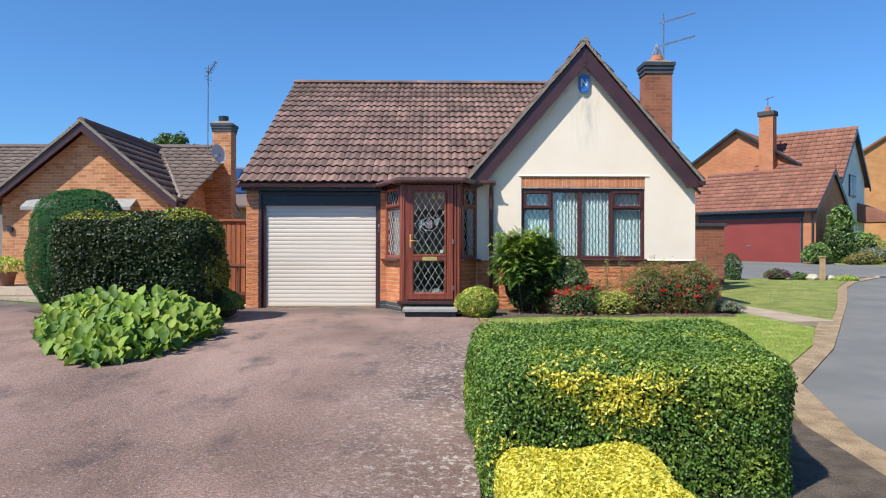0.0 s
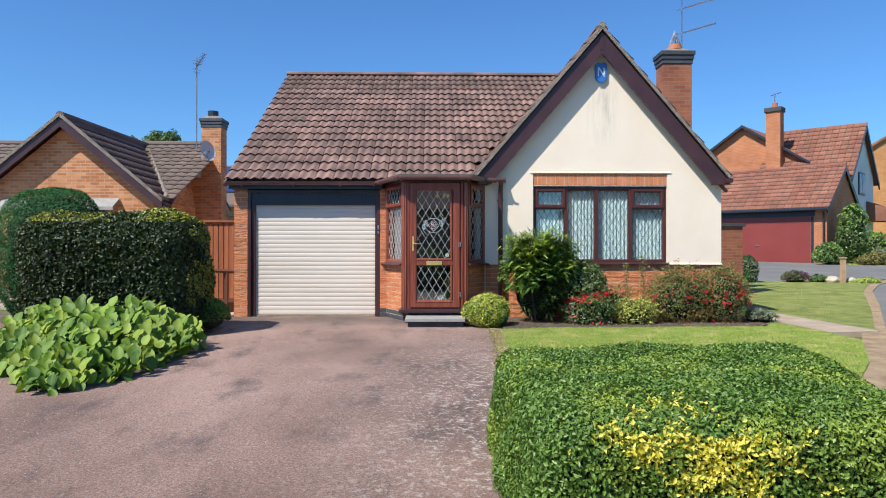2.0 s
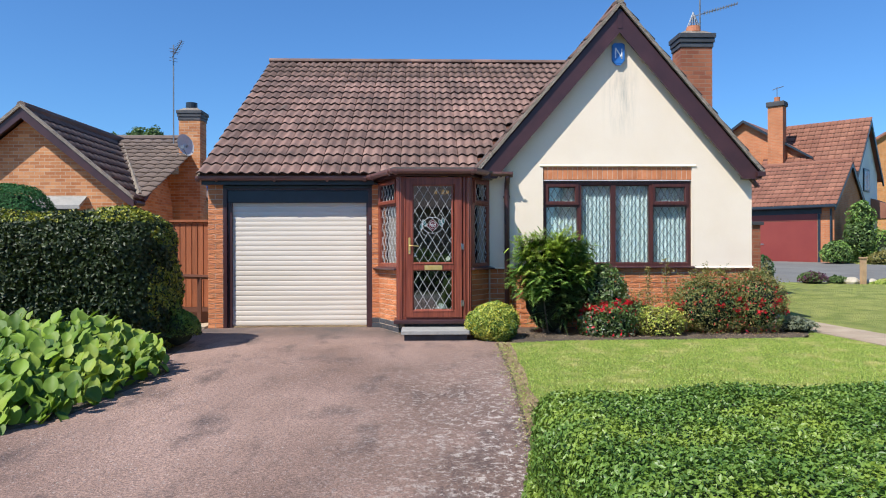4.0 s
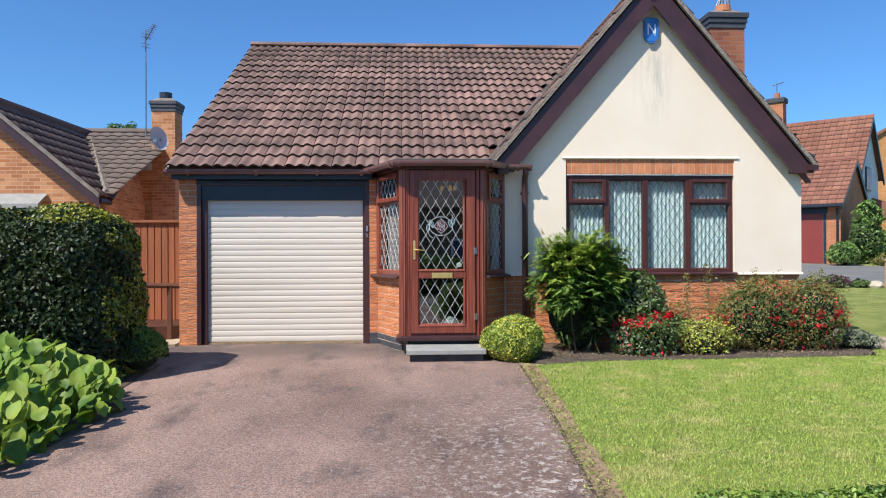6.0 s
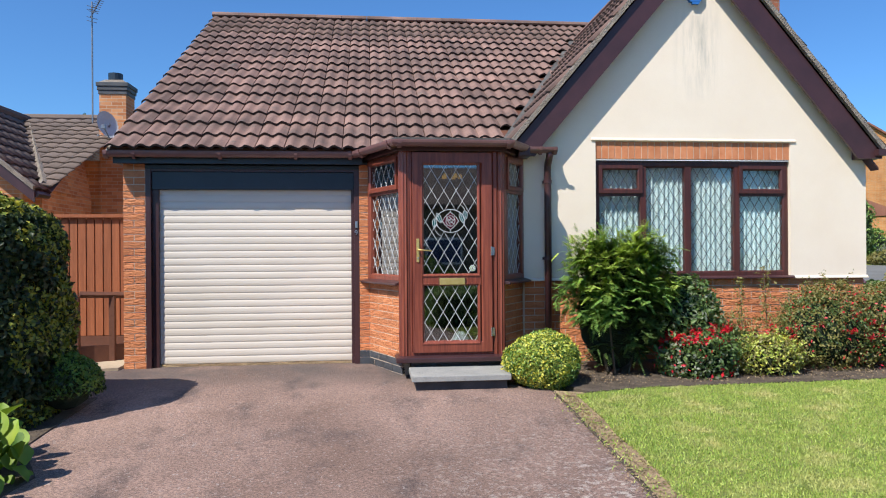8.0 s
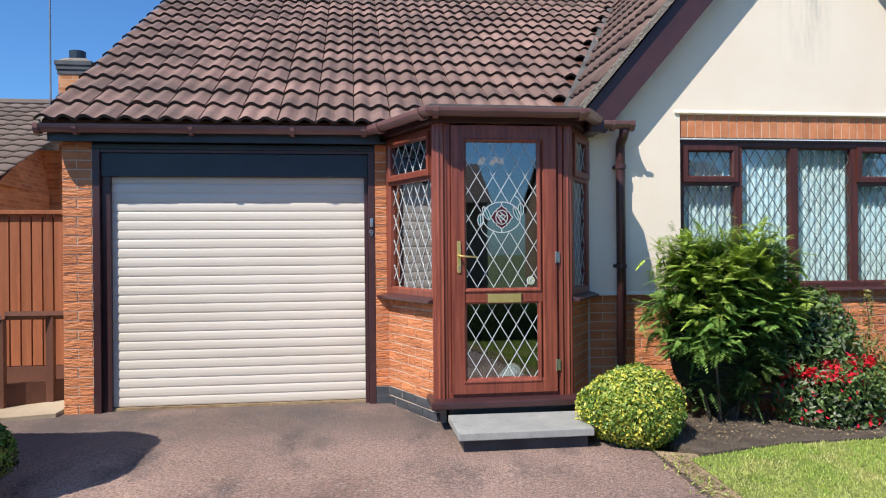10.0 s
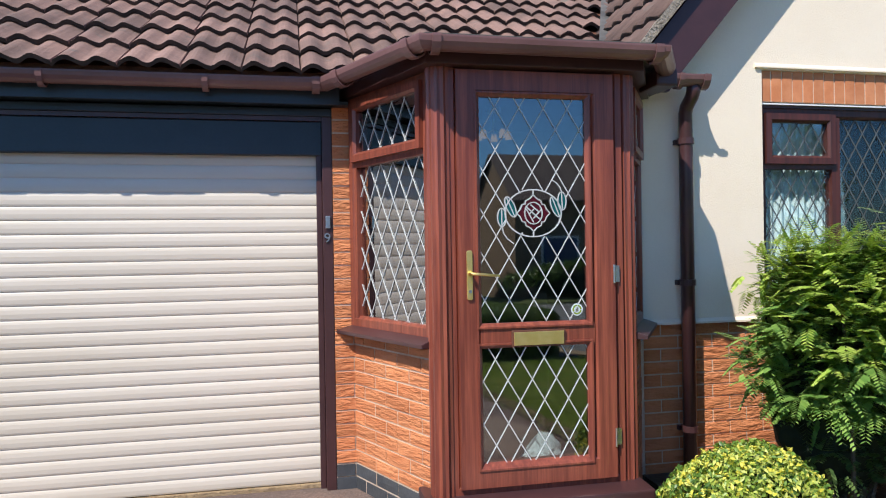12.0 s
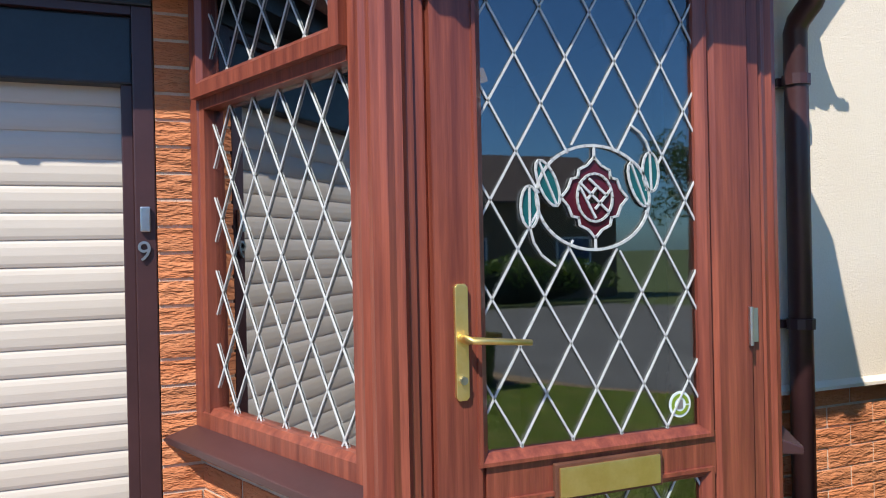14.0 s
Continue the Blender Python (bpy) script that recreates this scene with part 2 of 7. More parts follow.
M = dict(
    tarmac=tarmac_material(),
    asphalt=surface("road_asphalt", (0.150, 0.148, 0.138), (0.205, 0.20, 0.186), 0.8, 90, 0.9, 0.5, 0.004, c3=(0.13, 0.13, 0.135)),
    grass=surface("lawn_turf", (0.24, 0.31, 0.05), (0.48, 0.50, 0.13), 2.6, 45, 0.9, 1.0, 0.03, c3=(0.46, 0.42, 0.16), finemix=0.45),
    land=surface("far_grass", (0.09, 0.13, 0.03), (0.12, 0.15, 0.04), 0.3, 8, 0.95, 0.2),
    soil=surface("bed_soil", (0.10, 0.072, 0.052), (0.19, 0.145, 0.105), 6, 50, 0.95, 0.9, 0.02),
    verge=surface("dry_verge", (0.30, 0.205, 0.12), (0.50, 0.36, 0.21), 5, 70, 0.95, 0.8, 0.012, c3=(0.16, 0.17, 0.06)),
    slab=surface("path_slab", (0.34, 0.26, 0.18), (0.46, 0.37, 0.27), 2, 50, 0.85, 0.3, vary=0.1),
    gravel=surface("gravel", (0.42, 0.33, 0.24), (0.6, 0.5, 0.38), 9, 40, 0.9, 0.9, 0.02),
    kerb=surface("kerb_stone", (0.34, 0.32, 0.29), (0.44, 0.41, 0.37), 3, 60, 0.85, 0.3),
    stone_step=surface("step_stone", (0.27, 0.27, 0.26), (0.37, 0.36, 0.34), 4, 80, 0.8, 0.3, c3=(0.22, 0.22, 0.21)),
    dark_stone=surface("step_riser", (0.04, 0.04, 0.045), (0.07, 0.07, 0.075), 6, 80, 0.7, 0.4),
    brick=surface("rustic_brick", (0.56, 0.19, 0.075), (0.68, 0.27, 0.12), 6, 26, 0.88, 0.8, 0.012, vary=0.13,
                  stretch=(0.5, 0.5, 1.9), c3=(0.46, 0.15, 0.06), finemix=0.22),
    mortar=surface("mortar", (0.60, 0.46, 0.35), (0.70, 0.56, 0.44), 9, 80, 0.95, 0.4),
    smooth_brick=surface("smooth_brick", (0.52, 0.18, 0.075), (0.62, 0.25, 0.12), 9, 60, 0.85, 0.3, 0.003, vary=0.12, finemix=0.15),
    blue_brick=surface("engineering_brick", (0.045, 0.05, 0.06), (0.075, 0.08, 0.09), 5, 60, 0.6, 0.4, vary=0.2),
    render=surface("cream_render", (0.83, 0.705, 0.565), (0.87, 0.755, 0.62), 1.1, 120, 0.9, 0.35, 0.003, finemix=0.08, c3=None),
    white_render=surface("far_render", (0.62, 0.66, 0.68), (0.7, 0.73, 0.74), 1, 40, 0.9, 0.2, finemix=0.08),
    tile=surface("roof_tile", (0.145, 0.090, 0.074), (0.290, 0.172, 0.140), 1.7, 45, 0.85, 0.5, 0.004, vary=0.22, c3=(0.12, 0.105, 0.09)),
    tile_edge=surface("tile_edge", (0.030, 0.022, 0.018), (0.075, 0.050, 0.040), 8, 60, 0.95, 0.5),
    tile_far=surface("brown_tiles", (0.14, 0.105, 0.09), (0.19, 0.14, 0.115), 1.2, 30, 0.9, 0.4, vary=0.2, island=True),
    tile_red=surface("red_tiles", (0.225, 0.090, 0.060), (0.305, 0.135, 0.088), 0.8, 20, 0.9, 0.4, vary=0.16, island=True),
    cement=surface("verge_mortar", (0.24, 0.20, 0.165), (0.36, 0.31, 0.26), 6, 50, 0.95, 0.9, 0.015, c3=(0.13, 0.11, 0.09)),
    lead=surface("valley_lead", (0.06, 0.055, 0.05), (0.15, 0.14, 0.13), 5, 30, 0.7, 0.4),
    upvc=surface("woodgrain_upvc", (0.160, 0.040, 0.028), (0.325, 0.088, 0.052), 14, 60, 0.30, 0.25, 0.0012, stretch=(3, 3, 0.12), finemix=0.38),
    # the woodgrain darkened, to paint the shade on the recessed gable window
    upvc_shaded=surface("shaded_woodgrain", (0.050, 0.016, 0.014), (0.105, 0.028, 0.022), 12, 60, 0.45, 0.2, 0.001, stretch=(3, 3, 0.12)),
    tan_brick=surface("tan_brick", (0.22, 0.15, 0.09), (0.28, 0.19, 0.12), 3, 20, 0.9, 0.3),
    plum=surface("plum_plastic", (0.050, 0.022, 0.024), (0.072, 0.030, 0.032), 3, 60, 0.35, 0.1, 0.001, finemix=0.2),
    gutter=surface("gutter_plastic", (0.155, 0.075, 0.072), (0.215, 0.110, 0.105), 2, 50, 0.38, 0.1, 0.001, finemix=0.2),
    fascia=surface("fascia_navy", (0.016, 0.028, 0.042), (0.024, 0.038, 0.055), 3, 60, 0.4, 0.1, 0.001),
    garage=surface("shutter_cream", (0.625, 0.555, 0.47), (0.685, 0.615, 0.535), 1.2, 60, 0.35, 0.08, 0.001, finemix=0.06, stretch=(0.4, 1, 4)),
    brass=surface("brass", (0.88, 0.66, 0.22), (0.95, 0.74, 0.30), 20, 200, 0.46, 0.05, metal=1.0, finemix=0.1),
    steel=surface("steel", (0.6, 0.6, 0.6), (0.7, 0.7, 0.7), 20, 200, 0.3, 0.05, metal=1.0, finemix=0.1),
    leading=surface("lead_strip", (0.52, 0.54, 0.55), (0.62, 0.64, 0.65), 30, 200, 0.45, 0.1, metal=0.0, finemix=0.15),
    # grey lead, its colour darkened to carry the shadow on the nets as well
    lead_shaded=surface("shaded_lead", (0.06, 0.07, 0.08), (0.11, 0.12, 0.13), 30, 200, 0.6, 0.1),
    rose=surface("ruby_film", (0.07, 0.008, 0.016), (0.10, 0.010, 0.022), 9, 40, 0.15, 0),
    teal=surface("teal_film", (0.010, 0.09, 0.10), (0.015, 0.13, 0.14), 9, 40, 0.15, 0),
    curtain=surface("net_curtain", (0.60, 0.74, 0.80), (0.80, 0.90, 0.93), 14, 60, 0.9, 0.3, c3=(0.34, 0.47, 0.54)),
    inside=surface("inner_wall", (0.20, 0.19, 0.18), (0.25, 0.24, 0.22), 2, 30, 0.9, 0.1),
    insidefloor=surface("inner_floor", (0.10, 0.07, 0.05), (0.14, 0.10, 0.07), 2, 30, 0.7, 0.1),
    cloth=surface("pale_cloth", (0.62, 0.72, 0.76), (0.75, 0.82, 0.84), 8, 60, 0.9, 0.3),
    alarm=surface("alarm_blue", (0.03, 0.16, 0.50), (0.04, 0.20, 0.58), 3, 60, 0.35, 0),
    white=surface("white_plastic", (0.78, 0.79, 0.80), (0.82, 0.83, 0.84), 3, 60, 0.4, 0, finemix=0.05),
    fence=surface("red_fence", (0.27, 0.082, 0.032), (0.40, 0.130, 0.052), 4, 40, 0.8, 0.4, stretch=(4, 4, 0.3), vary=0.14),
    timber=surface("dark_timber", (0.10, 0.035, 0.02), (0.15, 0.055, 0.03), 5, 50, 0.7, 0.4, stretch=(1, 1, 1)),
    post=surface("pale_post", (0.42, 0.27, 0.15), (0.52, 0.35, 0.2), 5, 50, 0.8, 0.3),
    red_door=surface("red_door", (0.215, 0.035, 0.030), (0.245, 0.045, 0.036), 1, 30, 0.45, 0.05, finemix=0.1),
    terracotta=surface("terracotta", (0.25, 0.11, 0.07), (0.33, 0.16, 0.10), 5, 40, 0.85, 0.3),
    pot_orange=surface("chimney_pot", (0.42, 0.15, 0.08), (0.5, 0.2, 0.1), 5, 40, 0.85, 0.3),
    aerial=surface("aerial_metal", (0.22, 0.23, 0.25), (0.3, 0.31, 0.33), 5, 40, 0.4, 0, metal=0.6),
    dish=surface("dish_grey", (0.5, 0.51, 0.52), (0.6, 0.6, 0.6), 5, 40, 0.5, 0),
    bark=surface("bark", (0.10, 0.075, 0.05), (0.16, 0.12, 0.085), 8, 40, 0.9, 0.8, 0.01),
    rock=surface("pale_rock", (0.5, 0.44, 0.34), (0.62, 0.55, 0.44), 4, 30, 0.9, 0.6, 0.02),
    solar=surface("solar_panel", (0.02, 0.05, 0.14), (0.03, 0.07, 0.2), 3, 30, 0.2, 0),
    # near-black fill that paints the shade seen between leaves
    shade_core=surface("hedge_shade", (0.012, 0.02, 0.008), (0.02, 0.032, 0.012), 12, 40, 0.95, 0.5),
    glass=glass_material("window_glass", film=0.07),
    door_glass=glass_material("door_glass", (0.6, 0.65, 0.66), 0.19),
    porch_glass=glass_material("porch_glass", (0.7, 0.75, 0.75), 0.42),
    brick_nb=brick_surface("neighbour_brick", (0.46, 0.17, 0.065), (0.68, 0.33, 0.15), (0.55, 0.42, 0.30)),
    brick_ng=brick_surface("garage_brick", (0.48, 0.17, 0.075), (0.56, 0.215, 0.095), (0.44, 0.3, 0.2), turn=radians(-44)),
    brick_far=brick_surface("far_brick", (0.52, 0.22, 0.07), (0.58, 0.27, 0.10), (0.48, 0.34, 0.2)),
    brick_dark=brick_surface("chimney_brick", (0.27, 0.085, 0.045), (0.37, 0.13, 0.065), (0.27, 0.18, 0.13)),
    hedge=leaf_material("box_hedge_leaf", (0.060, 0.130, 0.020), (0.17, 0.285, 0.045), (0.28, 0.37, 0.05), glow=0.16),
    yellow=leaf_material("golden_leaf", (0.60, 0.54, 0.05), (0.86, 0.78, 0.15), glow=0.3),
    lime=leaf_material("variegated_leaf", (0.34, 0.43, 0.06), (0.70, 0.72, 0.20), glow=0.3),
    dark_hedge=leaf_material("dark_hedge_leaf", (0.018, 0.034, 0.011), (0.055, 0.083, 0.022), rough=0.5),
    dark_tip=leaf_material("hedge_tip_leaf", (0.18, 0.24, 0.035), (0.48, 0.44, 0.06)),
    conifer=leaf_material("conifer_leaf", (0.020, 0.105, 0.026), (0.048, 0.175, 0.050), rough=0.8),
    bergenia=leaf_material("bergenia_leaf", (0.032, 0.105, 0.008), (0.23, 0.36, 0.032), (0.33, 0.40, 0.05), rough=0.6),
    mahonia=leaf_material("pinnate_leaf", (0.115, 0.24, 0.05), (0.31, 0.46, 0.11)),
    # lit copy of the pinnate leaf, sunlight put into its colour
    mahonia_lit=leaf_material("pinnate_lit", (0.28, 0.43, 0.06), (0.54, 0.63, 0.15)),
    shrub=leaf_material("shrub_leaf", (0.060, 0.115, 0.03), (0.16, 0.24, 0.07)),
    olive=leaf_material("olive_leaf", (0.15, 0.16, 0.045), (0.32, 0.27, 0.09)),
    grey_leaf=leaf_material("grey_leaf", (0.17, 0.20, 0.13), (0.27, 0.29, 0.19)),
    fuchsia=leaf_material("fuchsia_flower", (0.62, 0.012, 0.03), (0.80, 0.05, 0.07)),
    purple=leaf_material("purple_leaf", (0.10, 0.03, 0.06), (0.22, 0.08, 0.14)),
    blade=leaf_material("grass_blade", (0.17, 0.29, 0.04), (0.52, 0.60, 0.14), (0.60, 0.55, 0.22), rough=0.6),
    tree=leaf_material("tree_leaf", (0.06, 0.12, 0.03), (0.12, 0.19, 0.05)),
)

amber = M["amber"] = surface("amber_glass", (0.55, 0.22, 0.03), (0.70, 0.32, 0.05), 20, 60, 0.3, 0)
amber.node_tree.nodes["Principled BSDF"].inputs["Emission Color"].default_value = (1.0, 0.55, 0.14, 1)
amber.node_tree.nodes["Principled BSDF"].inputs["Emission Strength"].default_value = 0.5


def rain_stain():
    """A faint grey streak down the render under the alarm box."""
    m = M["render"]
    nt = m.node_tree
    bsdf = nt.nodes["Principled BSDF"]
    base = bsdf.inputs["Base Color"].links[0].from_socket
    geo = nt.nodes.new("ShaderNodeNewGeometry")
    sep = nt.nodes.new("ShaderNodeSeparateXYZ")
    nt.links.new(geo.outputs["Position"], sep.inputs[0])
    fac = noise_fac(nt, 5.0, 5.0, 0.7, (3.0, 1, 0.35), 0.40, 0.66)
    for axis, lo, hi, a, b in ((0, 2.42, 2.72, 0, 1), (0, 2.80, 3.02, 1, 0), (2, 2.9, 3.4, 0, 1), (2, 3.75, 4.1, 1, 0)):
        mr = nt.nodes.new("ShaderNodeMapRange")
        mr.inputs["From Min"].default_value, mr.inputs["From Max"].default_value = lo, hi
        mr.inputs["To Min"].default_value, mr.inputs["To Max"].default_value = a, b
        nt.links.new(sep.outputs[axis], mr.inputs["Value"])
        mul = nt.nodes.new("ShaderNodeMath")
        mul.operation = "MULTIPLY"
        nt.links.new(fac, mul.inputs[0]), nt.links.new(mr.outputs[0], mul.inputs[1])
        fac = mul.outputs[0]
    half = nt.nodes.new("ShaderNodeMath")
    half.operation, half.inputs[1].default_value = "MULTIPLY", 0.75
    nt.links.new(fac, half.inputs[0])
    nt.links.new(mix(nt, half.outputs[0], base, (0.45, 0.42, 0.36)), bsdf.inputs["Base Color"])


rain_stain()


# ---- mesh helpers ----
def box(bm, x0, x1, y0, y1, z0, z1, m=None):
    vs = [bm.verts.new((x, y, z)) for z in (z0, z1) for y in (y0, y1) for x in (x0, x1)]
    for f in ((0, 2, 3, 1), (4, 5, 7, 6), (0, 1, 5, 4), (2, 6, 7, 3), (0, 4, 6, 2), (1, 3, 7, 5)):
        bm.faces.new([vs[i] for i in f])
    if m is not None:
        for v in vs:
            v.co = m @ v.co
    return vs


def prism(bm, outline, to3d, a, b):
    """A closed outline of 2D points carried from depth a to depth b; to3d turns (u, v, depth) into a point."""
    lo = [bm.verts.new(to3d(u, v, a)) for u, v in outline]
    hi = [bm.verts.new(to3d(u, v, b)) for u, v in outline]
    n = len(outline)
    bm.faces.new(lo[::-1]), bm.faces.new(hi)
    for i in range(n):
        j = (i + 1) % n
        bm.faces.new((lo[i], lo[j], hi[j], hi[i]))


XZ = lambda u, v, d: (u, d, v)
YZ = lambda u, v, d: (d, u, v)
XY = lambda u, v, d: (u, v, d)


def tube(bm, pts, r, sides=8, r_end=None):
    pts = [Vector(p) for p in pts]
    rings = []
    for i, p in enumerate(pts):
        d = (pts[min(i + 1, len(pts) - 1)] - pts[max(i - 1, 0)]).normalized()
        a = Vector((1, 0, 0)) if abs(d.x) < 0.8 else Vector((0, 0, 1))
        a = (a - d * a.dot(d)).normalized()
        b = d.cross(a)
        rr = r if r_end is None else r + (r_end - r) * i / (len(pts) - 1)
        rings.append([bm.verts.new(p + (a * math.cos(t) + b * math.sin(t)) * rr) for t in (2 * math.pi * k / sides for k in range(sides))])
    for r0, r1 in zip(rings, rings[1:]):
        for k in range(sides):
            bm.faces.new((r0[k], r0[(k + 1) % sides], r1[(k + 1) % sides], r1[k]))
    bm.faces.new(rings[0][::-1]), bm.faces.new(rings[-1])


def mesh_of(name, bm, material, bevel=0.0, smooth=False):
    if bevel:
        bmesh.ops.bevel(bm, geom=bm.edges[:], offset=bevel, segments=2, affect="EDGES", profile=0.6)
    bmesh.ops.recalc_face_normals(bm, faces=bm.faces)
    me = bpy.data.meshes.new(name)
    bm.to_mesh(me)
    bm.free()
    me.materials.append(material)
    if smooth:
        me.polygons.foreach_set("use_smooth", [True] * len(me.polygons))
    return me


def part(name, bm, material, parent=None, label="", bevel=0.0, smooth=False):
    ob = new(name, mesh_of(name, bm, material, bevel, smooth))
    ob.parent = parent
    return tagged(ob, label)


def boxpart(name, dims, material, parent=None, label="", bevel=0.0):
    bm = bmesh.new()
    box(bm, *dims)
    return part(name, bm, material, parent, label, bevel)


def structure(ob, label="", category=""):
    return tagged(ob, label, category, kind="structure")


def thing(name, label, category, at=(0, 0, 0), group=""):
    e = new(name)
    e.location = at
    return tagged(e, label, category, group)


def raw(name, verts, faces, material, parent=None, label="", smooth=False):
    me = bpy.data.meshes.new(name)
    verts, faces = np.asarray(verts, dtype=np.float32), np.asarray(faces, dtype=np.int32)
    k = faces.shape[1]
    me.vertices.add(len(verts)), me.loops.add(faces.size), me.polygons.add(len(faces))
    me.vertices.foreach_set("co", verts.ravel())
    me.loops.foreach_set("vertex_index", faces.ravel())
    me.polygons.foreach_set("loop_start", np.arange(0, faces.size, k, dtype=np.int32))
    me.update(calc_edges=True)
    me.materials.append(material)
    if smooth:
        me.polygons.foreach_set("use_smooth", [True] * len(me.polygons))
    ob = new(name, me)
    ob.parent = parent
    return tagged(ob, label)


# ---- the lie of the land: it rises gently towards the house and beyond ----
LAND = [(-500, -4.0), (-40, -1.7), (0, -0.38), (5, -0.19), (9, -0.02), (11.5, 0.05), (13, 0.08), (17, 0.25), (33, 0.80), (60, 1.2), (500, 1.5)]
LY, LZ = [a for a, b in LAND], [b for a, b in LAND]


def gz(y):
    return float(np.interp(y, LY, LZ))


def sheet(name, outline, dz, material, parent=None, thick=0.06, cuts=()):
    """A ground surface with that outline, laid on the land and dz above it, with an edge that goes down."""
    bm = bmesh.new()
    bm.faces.new([bm.verts.new((x, y, 0)) for x, y in outline])
    for y in LY[1:-1] + list(cuts):
        bmesh.ops.bisect_plane(bm, geom=bm.verts[:] + bm.edges[:] + bm.faces[:], plane_co=(0, y, 0), plane_no=(0, 1, 0))
    bmesh.ops.triangulate(bm, faces=bm.faces[:])
    for v in bm.verts:
        v.co.z = gz(v.co.y) + dz
    res = bmesh.ops.extrude_face_region(bm, geom=bm.faces[:])
    for v in res["geom"]:
        if isinstance(v, bmesh.types.BMVert):
            v.co.z -= thick
    return part(name, bm, material, parent)


# ---- foliage helpers ----
rng = np.random.default_rng(7)


def unit(v):
    return v / np.maximum(np.linalg.norm(v, axis=1, keepdims=True), 1e-9)


def leaves(name, P, N, length, width, material, parent=None, label="", spread=0.7, up=0.0, fold=0.25):
    """Folded pointed leaves at points P, facing roughly along N."""
    n = len(P)
    nor = unit(N + rng.normal(0, spread, (n, 3)) + np.array((0, 0, up)))
    axis = unit(np.cross(nor, rng.normal(0, 1, (n, 3))))
    side = np.cross(nor, axis)
    L = (length * rng.uniform(0.65, 1.3, (n, 1)))
    W = (width * rng.uniform(0.7, 1.25, (n, 1)))
    base, tip = P - axis * L * 0.5, P + axis * L * 0.5
    lft = P - axis * L * 0.05 + side * W * 0.5 + nor * W * fold
    rgt = P - axis * L * 0.05 - side * W * 0.5 + nor * W * fold
    V = np.stack((base, lft, tip, rgt), 1).reshape(-1, 3)
    i = np.arange(n)[:, None] * 4
    F = np.concatenate((i + np.array([[0, 1, 2]]), i + np.array([[0, 2, 3]])), 1).reshape(-1, 3)
    ob = raw(name, V, F, material, parent, label)
    return tagged(ob, kind="stuff")


def wobble(P, scale, amount, seed=0.0):
    """Smooth pseudo-noise push for points, built of sines."""
    a = np.sin(P[:, 0] * scale + 1.3 + seed) * np.cos(P[:, 1] * scale * 1.17 + 2.1 * seed) + np.sin(P[:, 2] * scale * 1.4 + P[:, 0] * scale * 0.6 + seed)
    b = np.sin(P[:, 0] * scale * 2.9 + seed) * np.sin(P[:, 2] * scale * 3.1 + P[:, 1] * scale * 2.3)
    return amount * (0.6 * a + 0.5 * b)


def clipped_surface(n, lo, hi, r, seed=0.0, rough=0.03, spots=3.0, bottom=False):
    """Points and normals on a clipped hedge: a box with corners rounded by r, gently uneven."""
    lo, hi = np.array(lo, float), np.array(hi, float)
    s = hi - lo
    areas = np.array([s[1] * s[2], s[1] * s[2], s[0] * s[2], s[0] * s[2], s[0] * s[1], s[0] * s[1] * (1 if bottom else 0)])
    face = rng.choice(6, n, p=areas / areas.sum())
    P = lo + rng.random((n, 3)) * s
    for k, (ax, val) in enumerate(((0, lo[0]), (0, hi[0]), (1, lo[1]), (1, hi[1]), (2, hi[2]), (2, lo[2]))):
        P[face == k, ax] = val
    ilo, ihi = lo + r, hi - r
    if not bottom:
        ilo[2] = lo[2]
    Q = np.clip(P, ilo, np.maximum(ihi, ilo))
    N = unit(P - Q)
    P = Q + N * r
    P = P + N * (wobble(P, spots, rough, seed)[:, None] + rng.uniform(-rough * 0.8, rough * 0.5, (n, 1)))
    return P, N


def ball_surface(n, centre, radii, seed=0.0, rough=0.06, spots=4.0, inner=0.75, low=-0.35):
    d = unit(rng.normal(0, 1, (n, 3)))
    d[:, 2] = np.where(d[:, 2] < low, -d[:, 2], d[:, 2])
    k = rng.uniform(inner, 1.0, (n, 1)) ** 0.5
    P = np.array(centre) + d * np.array(radii) * k
    return P + d * wobble(P, spots, rough, seed)[:, None], d


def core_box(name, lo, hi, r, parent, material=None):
    """The solid inside of a clipped plant, near-black by default to paint the shade between leaves."""
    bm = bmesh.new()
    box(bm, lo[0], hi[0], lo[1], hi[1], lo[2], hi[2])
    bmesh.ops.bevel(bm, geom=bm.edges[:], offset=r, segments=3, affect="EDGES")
    return part(name, bm, material or M["shade_core"], parent)


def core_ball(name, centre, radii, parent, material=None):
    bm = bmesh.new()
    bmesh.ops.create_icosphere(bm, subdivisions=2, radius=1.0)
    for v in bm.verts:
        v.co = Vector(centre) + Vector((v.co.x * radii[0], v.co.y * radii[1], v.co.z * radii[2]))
    return part(name, bm, material or M["shade_core"], parent)


def mound(name, label, centre, radii, count, size, material, extra=(), rough=0.08, category="shrub", low=-0.2, spread=0.9):
    """A loose rounded shrub: a near-black ball inside for painted shade, leaves all over; extra holds (count, size,
    material, part name).
    """
    t = thing(name, label, category, (centre[0], centre[1], gz(centre[1])))
    t.matrix_world = Matrix.Translation(t.location)
    off = -np.array((centre[0], centre[1], gz(centre[1])))
    c = np.array(centre) + off
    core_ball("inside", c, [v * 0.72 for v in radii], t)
    P, N = ball_surface(count, c, radii, centre[0], rough * max(radii), 3.5 / max(radii), 0.55, low)
    leaves("leaves", P, N, size, size * 0.5, material, t, spread=spread)
    for k, (n, sz, mat, nm) in enumerate(extra):
        P, N = ball_surface(n, c, [v * 1.02 for v in radii], k, rough * max(radii), 3.5 / max(radii), 0.8, low)
        leaves(nm, P, N, sz, sz * 0.55, mat, t, spread=spread)
    return t


